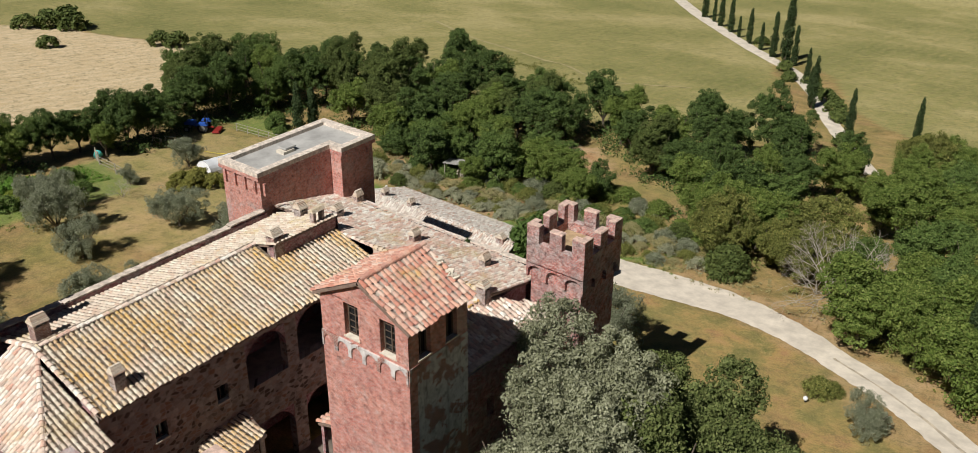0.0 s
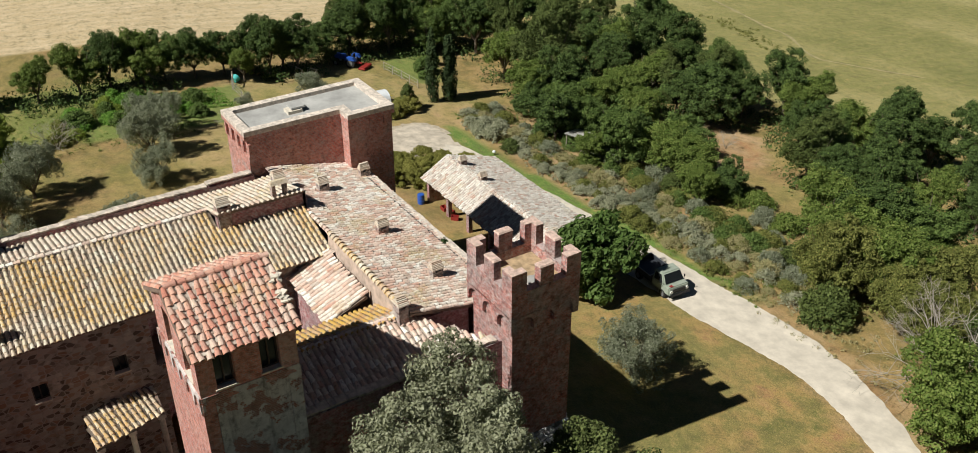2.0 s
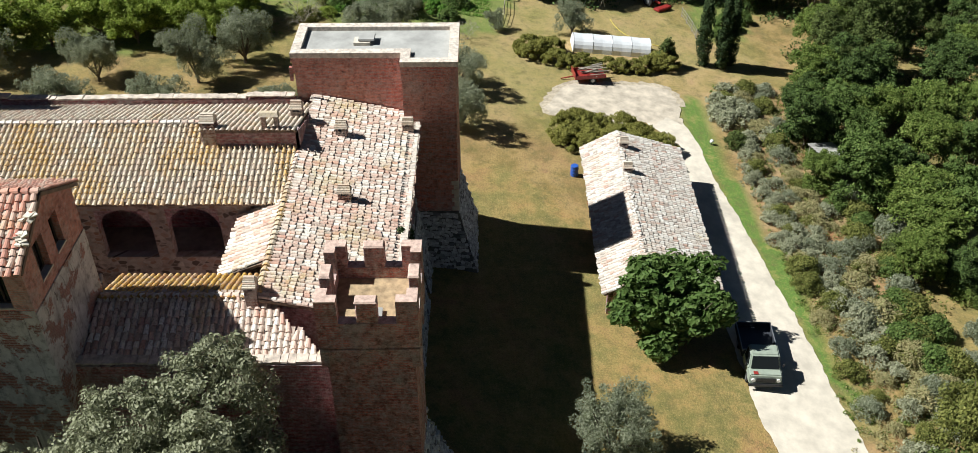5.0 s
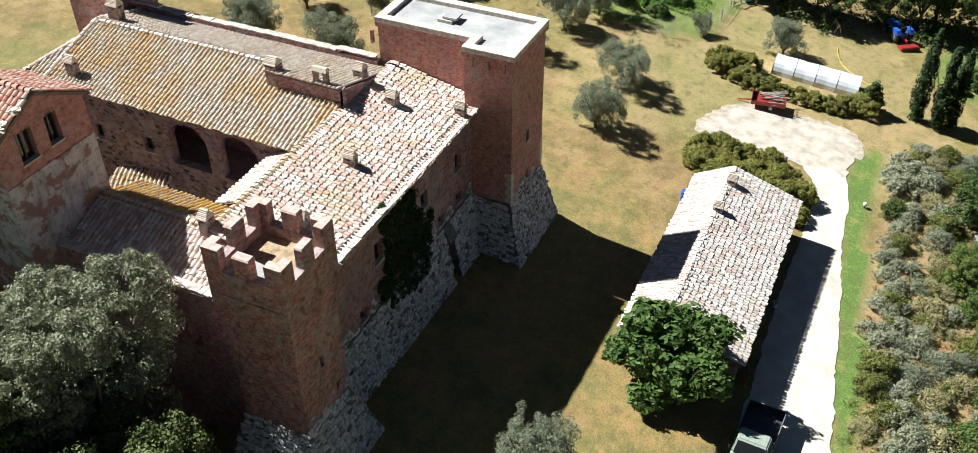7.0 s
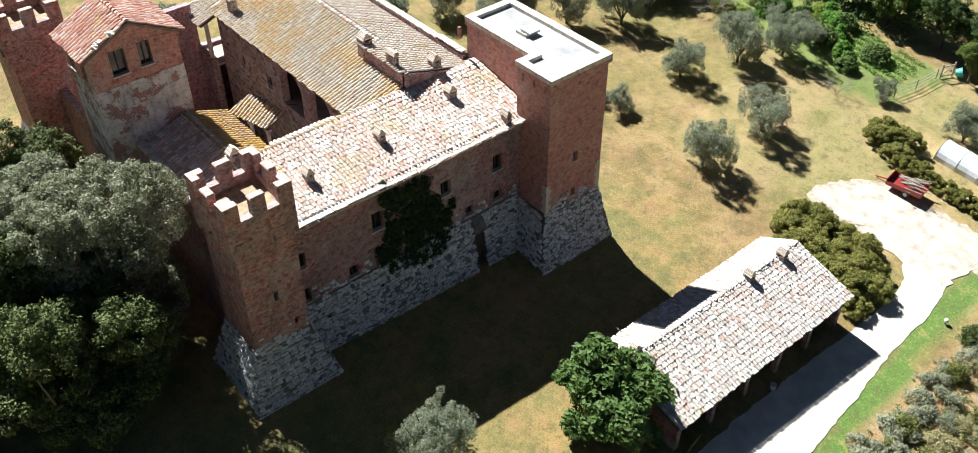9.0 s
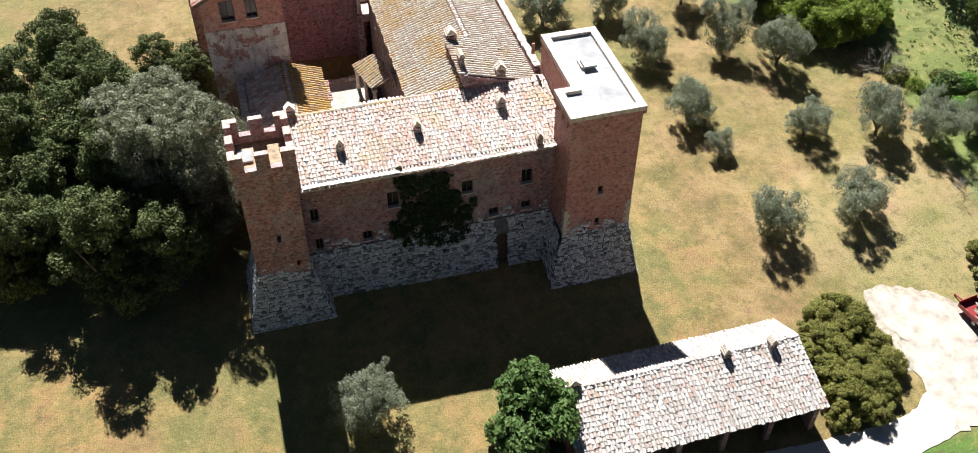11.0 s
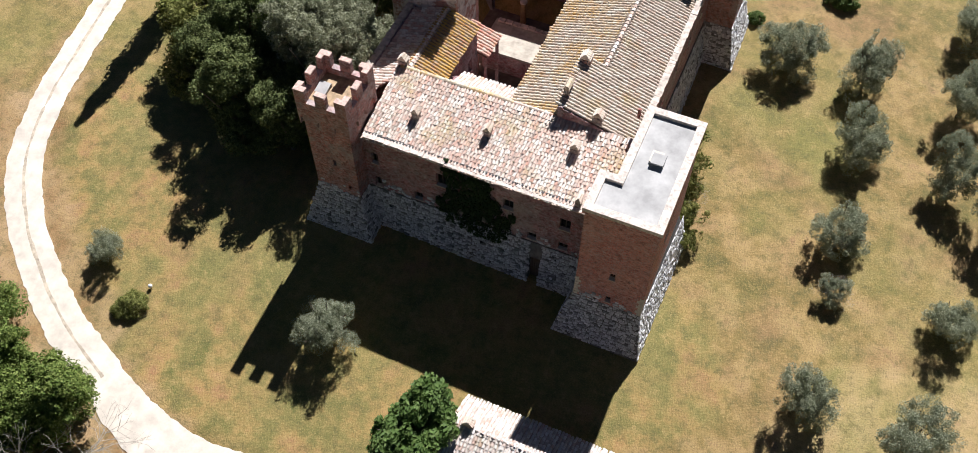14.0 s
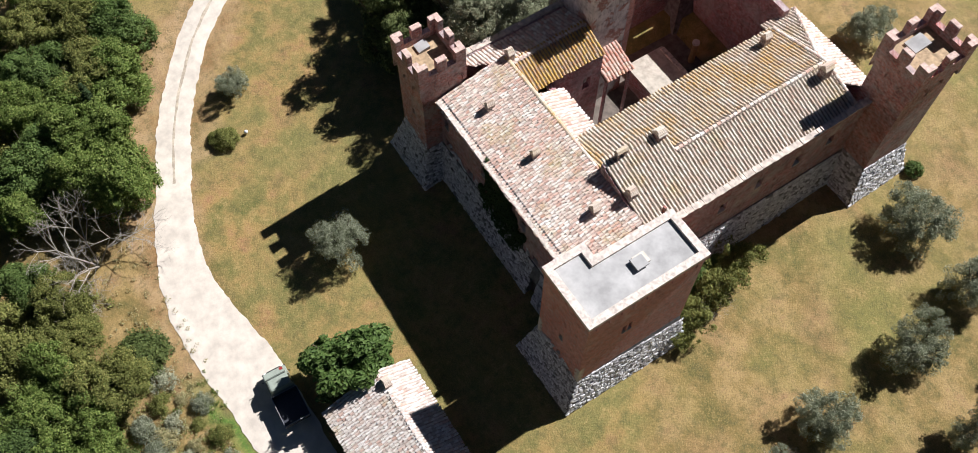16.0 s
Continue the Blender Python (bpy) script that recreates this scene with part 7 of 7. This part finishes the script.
def truck():
    """A small flat-fronted pickup; its nose points to -x of its own frame."""
    t = thing("pickup_truck", "faded green pickup truck with empty dark load bed", "truck")
    bm = bmesh.new()
    box(bm, (0.15, -0.75, 0.42), (4.3, 0.75, 0.62))
    part("chassis", bm, IRON, t)
    bm = bmesh.new()
    loft(bm, [(0.0, -0.9, 0.5), (1.9, -0.93, 0.5), (1.9, 0.93, 0.5), (0.0, 0.9, 0.5)], [(0.12, -0.86, 1.08), (1.9, -0.93, 1.12), (1.9, 0.93, 1.12), (0.12, 0.86, 1.08)])
    cab = part("cab", bevelled(bm, 0.06), GREEN_PAINT, t, smooth=False)
    bm = bmesh.new()
    loft(bm, [(0.55, -0.86, 1.08), (1.9, -0.9, 1.08), (1.9, 0.9, 1.08), (0.55, 0.86, 1.08)], [(1.0, -0.76, 1.78), (1.82, -0.78, 1.82), (1.82, 0.78, 1.82), (1.0, 0.76, 1.78)])
    part("cab_roof", bevelled(bm, 0.07), GREEN_PAINT, t)
    bm = bmesh.new()
    loft(bm, [(0.60, -0.76, 1.14), (0.64, -0.76, 1.14), (0.64, 0.76, 1.14), (0.60, 0.76, 1.14)], [(0.93, -0.68, 1.70), (0.97, -0.68, 1.70), (0.97, 0.68, 1.70), (0.93, 0.68, 1.70)])
    bmesh.ops.translate(bm, verts=bm.verts, vec=(-0.025, 0, 0))
    part("windscreen", bm, GLASS, t)
    for s in (-1, 1):
        bm = bmesh.new()
        loft(bm, [(0.85, s * 0.885, 1.15), (1.7, s * 0.905, 1.15), (1.7, s * 0.87, 1.16), (0.85, s * 0.85, 1.16)], [(1.1, s * 0.80, 1.68), (1.7, s * 0.81, 1.68), (1.7, s * 0.78, 1.68), (1.1, s * 0.77, 1.68)])
        bmesh.ops.recalc_face_normals(bm, faces=bm.faces)
        part("side_window", bm, GLASS, t)
        bm = bmesh.new()
        box(bm, (0.72, s * 1.02 - 0.05, 1.12), (0.78, s * 1.02 + 0.05, 1.36))
        part("mirror", bevelled(bm, 0.015, 1), IRON, t)
        bm = bmesh.new()
        bmesh.ops.create_cone(bm, cap_ends=True, segments=16, radius1=0.11, radius2=0.11, depth=0.08, matrix=Matrix.Translation((0.02, s * 0.68, 0.78)) @ Matrix.Rotation(math.pi / 2, 4, "Y"))
        part("headlight", bm, LAMP, t)
    bm = bmesh.new()
    box(bm, (-0.01, -0.52, 0.66), (0.06, 0.52, 0.92))
    part("grille", bm, IRON, t)
    bm = bmesh.new()
    box(bm, (-0.12, -0.92, 0.42), (0.02, 0.92, 0.58))
    part("bumper", bevelled(bm, 0.03), IRON, t)
    bm = bmesh.new()
    box(bm, (0.16, 0.42, 1.085), (0.38, 0.66, 1.115))
    part("red_plate", bm, RED_PAINT, t, "small red plate on the bonnet")
    bm = bmesh.new()
    box(bm, (2.0, -0.95, 0.66), (4.4, 0.95, 0.74))
    part("bed_floor", bm, BED, t)
    for a, b in (((2.0, -0.99, 0.7), (4.44, -0.95, 1.12)), ((2.0, 0.95, 0.7), (4.44, 0.99, 1.12)), ((4.40, -0.95, 0.7), (4.44, 0.95, 1.12)), ((2.0, -0.95, 0.7), (2.04, 0.95, 1.2))):
        bm = bmesh.new()
        box(bm, a, b)
        p = part("side_board", bm, BED, t)
        bm = bmesh.new()
        box(bm, (a[0] - 0.006, a[1] - 0.006, b[2] - 0.03), (b[0] + 0.006, b[1] + 0.006, b[2] + 0.015))
        part("top_rail", bm, STEEL, p)
    for x in (0.75, 3.45):
        for s in (-1, 1):
            wheel(t, x, s * 0.8, 0.36, 0.36, 0.22)
    t.matrix_basis = pose(10.55, -17.75, ground_height(12.6, -17.8) + 0.07, 0, 0.6, -3)


truck()


def tractor():
    t = thing("tractor", "blue garden tractor with a red mower", "tractor")
    bm = bmesh.new()
    box(bm, (0.9, -0.32, 0.75), (2.2, 0.32, 1.3))
    part("bonnet", bevelled(bm, 0.08), BLUE_PAINT, t)
    bm = bmesh.new()
    box(bm, (-0.4, -0.3, 0.55), (0.95, 0.3, 0.9))
    part("body", bevelled(bm, 0.05), BLUE_PAINT, t)
    for s in (-1, 1):
        bm = bmesh.new()
        loft(bm, [(-0.65, s * 0.42, 0.95), (0.55, s * 0.42, 0.95), (0.55, s * 0.82, 0.95), (-0.65, s * 0.82, 0.95)], [(-0.4, s * 0.42, 1.3), (0.3, s * 0.42, 1.3), (0.3, s * 0.82, 1.3), (-0.4, s * 0.82, 1.3)])
        bmesh.ops.recalc_face_normals(bm, faces=bm.faces)
        part("mudguard", bm, BLUE_PAINT, t)
        wheel(t, 0.0, s * 0.62, 0.62, 0.62, 0.34)
        wheel(t, 1.85, s * 0.55, 0.38, 0.38, 0.22)
        bm = bmesh.new()
        limb(bm, (-0.35, s * 0.45, 1.2), (-0.35, s * 0.45, 2.1), 0.035, 0.035)
        part("roll_bar", bm, IRON, t)
    bm = bmesh.new()
    box(bm, (-0.15, -0.25, 0.95), (0.3, 0.25, 1.1))
    box(bm, (-0.22, -0.25, 1.05), (-0.12, 0.25, 1.5))
    part("seat", bevelled(bm, 0.03), RUBBER, t)
    bm = bmesh.new()
    bmesh.ops.create_cone(bm, cap_ends=True, segments=16, radius1=0.2, radius2=0.2, depth=0.03, matrix=Matrix.Translation((0.72, 0, 1.4)) @ Matrix.Rotation(0.6, 4, "Y"))
    part("steering_wheel", bm, RUBBER, t)
    bm = bmesh.new()
    loft(bm, rect(-1.95, -0.9, -1.05, 0.9, 0.1), rect(-1.85, -0.85, -1.15, 0.85, 0.32))
    m = part("mower", bevelled(bm, 0.04), RED_PAINT, t, "red rear mower")
    bm = bmesh.new()
    box(bm, (-1.1, -0.08, 0.45), (-0.35, 0.08, 0.62))
    part("drawbar", bm, RED_PAINT, m)
    t.matrix_basis = pose(65.2, -19.4, ground_height(65, -19.5), 0, 0, 35)


tractor()


def trailer():
    t = thing("farm_trailer", "red flat trailer loaded with cut branches", "trailer")
    bm = bmesh.new()
    box(bm, (-1.3, -0.75, 0.5), (1.3, 0.75, 0.6))
    part("platform", bm, RED_PAINT, t)
    for a, b in (((-1.3, -0.79, 0.55), (1.3, -0.75, 0.85)), ((-1.3, 0.75, 0.55), (1.3, 0.79, 0.85)), ((-1.34, -0.79, 0.55), (-1.3, 0.79, 1.05))):
        bm = bmesh.new()
        box(bm, a, b)
        part("side_board", bm, RED_PAINT, t)
    bm = bmesh.new()
    limb(bm, (-1.3, 0, 0.5), (-2.4, 0, 0.35), 0.06, 0.05)
    part("drawbar", bm, RED_PAINT, t)
    for s in (-1, 1):
        wheel(t, 0.2, s * 0.62, 0.3, 0.3, 0.2)
    t.matrix_basis = pose(46.7, -11.3, ground_height(46.7, -11.3) + 0.02, 0, 0, 98 + 180)
    load = thing("branch_pile", "pile of cut grey branches on the trailer", "wood pile")
    rnd = random.Random(3)
    for k in range(26):
        bm = bmesh.new()
        x, y, z = rnd.uniform(-0.9, 0.4), rnd.uniform(-0.65, 0.65), 0.68 + 0.022 * k
        limb(bm, (x, y, z), (x + rnd.uniform(0.6, 1.5), y + rnd.uniform(-0.35, 0.35), z + rnd.uniform(-0.05, 0.12)), 0.05, 0.03, 6)
        part("branch", bm, DRY_WOOD, load)
    load.matrix_basis = t.matrix_basis


trailer()


def tunnel():
    t = thing("garden_tunnel", "low white plastic garden tunnel", "polytunnel")
    n, ln, r, h = 12, 7.0, 1.15, 1.35
    bm = bmesh.new()
    rings = []
    for j in range(9):
        y = -ln / 2 + ln * j / 8
        ring = []
        for k in range(n + 1):
            a = math.pi * k / n
            s = 1 - 0.03 * (j % 2)
            ring.append((math.cos(a) * r * s, y, max(0, math.sin(a)) ** 0.8 * h * s))
        rings.append(ring)
    vo = [[bm.verts.new(p) for p in ring] for ring in rings]
    vi = [[bm.verts.new((p[0] * 0.985, p[1], p[2] * 0.985)) for p in ring] for ring in rings]
    for a, b in zip(vo, vo[1:]):
        for k in range(n):
            bm.faces.new((a[k], a[k + 1], b[k + 1], b[k]))
    for a, b in zip(vi, vi[1:]):
        for k in range(n):
            bm.faces.new((a[k + 1], a[k], b[k], b[k + 1]))
    part("cover", bm, PLASTIC, t)
    for y in (-ln / 2, ln / 2):
        bm = bmesh.new()
        ring = [(math.cos(math.pi * k / n) * r * 0.98, y, math.sin(math.pi * k / n) ** 0.8 * h * 0.98) for k in range(n + 1)]
        d = 0.02 if y < 0 else -0.02
        loft(bm, ring, [(p[0], p[1] + d, p[2]) for p in ring])
        bmesh.ops.recalc_face_normals(bm, faces=bm.faces)
        part("end_sheet", bm, PLASTIC, t)
    for k in range(5):
        y = -ln / 2 + ln * k / 4
        bm = bmesh.new()
        for j in range(n):
            a, b = math.pi * j / n, math.pi * (j + 1) / n
            limb(bm, (math.cos(a) * r, y, math.sin(a) ** 0.8 * h + 0.01), (math.cos(b) * r, y, max(0, math.sin(b)) ** 0.8 * h + 0.01), 0.018, 0.018, 5)
        part("hoop", bm, STEEL, t)
    t.matrix_basis = pose(53.3, -13.8, ground_height(53.3, -13.8) - 0.03, 0.115 * 57.3 * 0 + 6, 0, 2)


tunnel()


def wood_heap():
    t = thing("log_stack", "grey stack of old logs under a sheet", "wood pile")
    rnd = random.Random(12)
    for k in range(34):
        bm = bmesh.new()
        r = rnd.uniform(0.07, 0.13)
        x, z = (k % 9) * 0.3 - 1.3 + rnd.uniform(-0.05, 0.05), 0.1 + (k // 9) * 0.24
        limb(bm, (x, -0.7 + rnd.uniform(-0.15, 0.15), z), (x + rnd.uniform(-0.1, 0.1), 0.7 + rnd.uniform(-0.15, 0.15), z + rnd.uniform(-0.04, 0.04)), r, r * 0.9, 8)
        bmesh.ops.holes_fill(bm, edges=bm.edges[:])
        part("log", bm, DRY_WOOD, t)
    t.matrix_basis = pose(34.9, -28.9, ground_height(34.9, -28.9), 0, 0, 20)
    s = thing("sheet_roof", "grey corrugated sheet roof over the log stack", "sheet roof")
    bm = bmesh.new()
    n = 48
    top = [[bm.verts.new((-2.0 + 4.0 * i / n, y, z + 0.035 * math.cos(i * math.pi / 2))) for i in range(n + 1)] for y, z in ((-1.2, 1.35), (1.2, 1.75))]
    for i in range(n):
        bm.faces.new((top[0][i], top[0][i + 1], top[1][i + 1], top[1][i]))
    more = bmesh.ops.extrude_face_region(bm, geom=bm.faces[:])
    bmesh.ops.translate(bm, verts=[v for v in more["geom"] if isinstance(v, bmesh.types.BMVert)], vec=(0, 0, 0.02))
    part("sheet", bm, plain("weathered_sheet", (0.42, 0.41, 0.38), 0.9, vary=0.4, scale=2.0), s, "weathered corrugated sheet")
    for x, y, h in ((-1.8, -1.05, 1.36), (1.8, -1.05, 1.36), (-1.8, 1.05, 1.70), (1.8, 1.05, 1.70)):
        bm = bmesh.new()
        limb(bm, (x, y, -0.4), (x, y, h - 0.03), 0.06, 0.05, 8)
        part("post", bm, DRY_WOOD, s)
    s.matrix_basis = t.matrix_basis


wood_heap()


def small_things():
    # bucket in front of the barn
    t = thing("bucket", "white plastic bucket beside the barn", "bucket")
    bm = bmesh.new()
    bmesh.ops.create_cone(bm, cap_ends=False, segments=20, radius1=0.15, radius2=0.19, depth=0.36, matrix=Matrix.Translation((0, 0, 0.18)))
    bmesh.ops.create_cone(bm, cap_ends=True, segments=20, radius1=0.15, radius2=0.15, depth=0.01, matrix=Matrix.Translation((0, 0, 0.01)))
    part("pail", bm, PLASTIC, t)
    bm = bmesh.new()
    for k in range(10):
        a, b = math.pi * k / 10, math.pi * (k + 1) / 10
        limb(bm, (math.cos(a) * 0.19, 0.05, 0.34 + math.sin(a) * 0.12), (math.cos(b) * 0.19, 0.05, 0.34 + math.sin(b) * 0.12), 0.006, 0.006, 4)
    part("handle", bm, IRON, t)
    t.matrix_basis = pose(24.1, -16.6, ground_height(24.1, -16.6) + 0.06)
    # blue barrel by the end of the barn
    t = thing("barrel", "blue plastic barrel at the barn end", "barrel")
    bm = bmesh.new()
    bmesh.ops.create_cone(bm, cap_ends=True, segments=20, radius1=0.28, radius2=0.28, depth=0.85, matrix=Matrix.Translation((0, 0, 0.43)))
    bmesh.ops.bevel(bm, geom=bm.edges[:], offset=0.03, segments=2, affect="EDGES")
    part("drum", bm, BLUE_PAINT, t)
    for z in (0.3, 0.58):
        bm = bmesh.new()
        bmesh.ops.create_cone(bm, cap_ends=True, segments=20, radius1=0.295, radius2=0.295, depth=0.04, matrix=Matrix.Translation((0, 0, z)))
        part("hoop", bm, BLUE_PAINT, t)
    t.matrix_basis = pose(31.2, -8.9, ground_height(31.2, -8.9))
    # red crates under the barn roof
    for k, (x, y) in enumerate(((29.4, -10.0), (28.6, -10.1), (27.6, -9.9))):
        t = thing("crate", "red plastic crate under the barn eave", "crate", "crates by the barn")
        for a, b in (((-0.3, -0.2, 0), (0.3, 0.2, 0.03)), ((-0.3, -0.2, 0.03), (0.3, -0.17, 0.32)), ((-0.3, 0.17, 0.03), (0.3, 0.2, 0.32)), ((-0.3, -0.17, 0.03), (-0.27, 0.17, 0.32)), ((0.27, -0.17, 0.03), (0.3, 0.17, 0.32))):
            bm = bmesh.new()
            box(bm, a, b)
            part("panel", bm, RED_PAINT, t)
        t.matrix_basis = pose(x, y, ground_height(x, y) + 0.02, 0, 0, 25 * k)
    # board leaning at the near gable of the barn
    t = thing("board", "ochre wooden board leaning on the barn gable", "board")
    bm = bmesh.new()
    box(bm, (-0.5, -0.02, 0), (0.5, 0.02, 0.75))
    part("panel", bevelled(bm, 0.008, 1), plain("ochre_wood", (0.42, 0.26, 0.10), 0.7), t)
    t.matrix_basis = pose(17.2, -16.35, ground_height(17.2, -16.4) + 0.04, 12, 0, 10)
    # white stones or lamps in the lawn
    for x, y in ((-8.6, -10.2), (37.6, -20.1)):
        t = thing("garden_lamp", "small white ball lamp on the lawn", "garden lamp", "garden lamps")
        bm = bmesh.new()
        bmesh.ops.create_uvsphere(bm, u_segments=14, v_segments=8, radius=0.16, matrix=Matrix.Translation((0, 0, 0.3)))
        part("globe", bm, PLASTIC, t, smooth=True)
        bm = bmesh.new()
        limb(bm, (0, 0, -0.05), (0, 0, 0.18), 0.05, 0.04, 8)
        part("stem", bm, IRON, t)
        t.matrix_basis = pose(x, y, ground_height(x, y))
    # stone post in the court
    t = thing("stone_post", "round ochre stone post in the courtyard", "post")
    bm = bmesh.new()
    limb(bm, (0, 0, 0), (0, 0, 2.3), 0.28, 0.22, 14)
    bmesh.ops.holes_fill(bm, edges=bm.edges[:])
    part("shaft", bm, plain("ochre_stone", (0.42, 0.30, 0.15), 0.9, scale=5), t)
    bm = bmesh.new()
    limb(bm, (0, 0, 2.3), (0, 0, 2.5), 0.32, 0.3, 14)
    bmesh.ops.holes_fill(bm, edges=bm.edges[:])
    part("capital", bm, COPING, t)
    t.matrix_basis = pose(6.0, 24.3, 0.05)
    # hose on the grass
    t = thing("hose", "yellow hose lying on the grass", "hose")
    bm = bmesh.new()
    line = soft_line([(60.5, -14.6, 0), (58.6, -15.0, 0), (57.0, -15.8, 0), (55.6, -17.6, 0), (55.0, -19.0, 0)], 0.5)
    for p, q in zip(line, line[1:]):
        limb(bm, (p[0], p[1], ground_height(p[0], p[1]) + 0.05), (q[0], q[1], ground_height(q[0], q[1]) + 0.05), 0.035, 0.035, 6)
    part("pipe", bm, plain("yellow_hose", (0.55, 0.45, 0.08), 0.5), t)


small_things()


def fence(points, label, gap=1.6, h=1.0, rails=3):
    t = thing("garden_fence", label, "fence", "garden fences")
    line = []
    for a, b in zip(points, points[1:]):
        n = max(1, int(math.hypot(b[0] - a[0], b[1] - a[1]) / gap))
        line += [(a[0] + (b[0] - a[0]) * k / n, a[1] + (b[1] - a[1]) * k / n) for k in range(n)]
    line.append(points[-1])
    tops = []
    for x, y in line:
        z = ground_height(x, y)
        bm = bmesh.new()
        limb(bm, (x, y, z - 0.3), (x, y, z + h), 0.05, 0.045, 6)
        bmesh.ops.holes_fill(bm, edges=bm.edges[:])
        part("post", bm, DRY_WOOD, t)
        tops.append((x, y, z))
    for k in range(rails):
        zz = h * (0.25 + 0.7 * k / max(1, rails - 1))
        for a, b in zip(tops, tops[1:]):
            bm = bmesh.new()
            limb(bm, (a[0], a[1], a[2] + zz), (b[0], b[1], b[2] + zz), 0.025, 0.025, 5)
            part("rail", bm, DRY_WOOD, t)


fence([(62.8, -22.0), (59.5, -22.4), (56.2, -22.6)], "thin wooden fence round the vegetable plot")
fence([(55.6, -3.4), (56.4, -4.0), (59.1, -4.4), (62.1, -4.5)], "low wooden fence of the vegetable garden")


def garden_gate():
    t = thing("garden_gate", "grey wooden gate with a cross brace, half open", "gate")
    for x in (0.0, 1.25):
        bm = bmesh.new()
        box(bm, (x - 0.06, -0.06, -0.3), (x + 0.06, 0.06, 1.35))
        part("post", bevelled(bm, 0.01, 1), DRY_WOOD, t)
    for z in (0.2, 1.1):
        bm = bmesh.new()
        box(bm, (0.07, -0.03, z - 0.05), (1.18, 0.03, z + 0.05))
        part("rail", bm, DRY_WOOD, t)
    bm = bmesh.new()
    limb(bm, (0.1, 0.05, 0.2), (1.15, 0.05, 1.1), 0.04, 0.04, 6)
    part("brace", bm, DRY_WOOD, t)
    t.matrix_basis = pose(62.4, -4.7, ground_height(62.4, -4.7), 0, 0, -20)
    tub = thing("plastic_tub", "turquoise plastic tub lying by the gate", "tub")
    bm = bmesh.new()
    bmesh.ops.create_cone(bm, cap_ends=False, segments=18, radius1=0.32, radius2=0.45, depth=0.5, matrix=Matrix.Translation((0, 0, 0.26)))
    bmesh.ops.create_cone(bm, cap_ends=True, segments=18, radius1=0.32, radius2=0.32, depth=0.02, matrix=Matrix.Translation((0, 0, 0.02)))
    part("body", bm, paint("turquoise_plastic", (0.08, 0.48, 0.46)), tub)
    tub.matrix_basis = pose(63.9, -5.3, ground_height(63.9, -5.3) + 0.3, 70, 0, 30)
    for x, y, a in ((67.2, -12.6, 10), (66.7, -13.9, 25)):
        t = thing("trestle", "pale wooden trestle at the wood edge", "trestle", "trestles in the garden")
        bm = bmesh.new()
        box(bm, (-0.7, -0.06, 0.78), (0.7, 0.06, 0.88))
        part("beam", bm, COPING, t)
        for sx in (-0.55, 0.55):
            for sy in (-1, 1):
                bm = bmesh.new()
                limb(bm, (sx, sy * 0.32, 0.0), (sx, sy * 0.03, 0.8), 0.035, 0.035, 6)
                part("leg", bm, COPING, t)
        t.matrix_basis = pose(x - 3.0, y, ground_height(x - 3.0, y), 0, 0, a)


garden_gate()


# ---- single stones and tiles ----
for base, rows in STONES:
    for k, m in rows:
        ob = new("stone", STONE_MESH[k])
        ob.parent = base
        ob.matrix_basis = m
for roof, material, rows in PENDING:
    me = tile_mesh(material)
    for m in rows:
        ob = new("tile", me)
        ob.parent = roof
        ob.matrix_basis = m
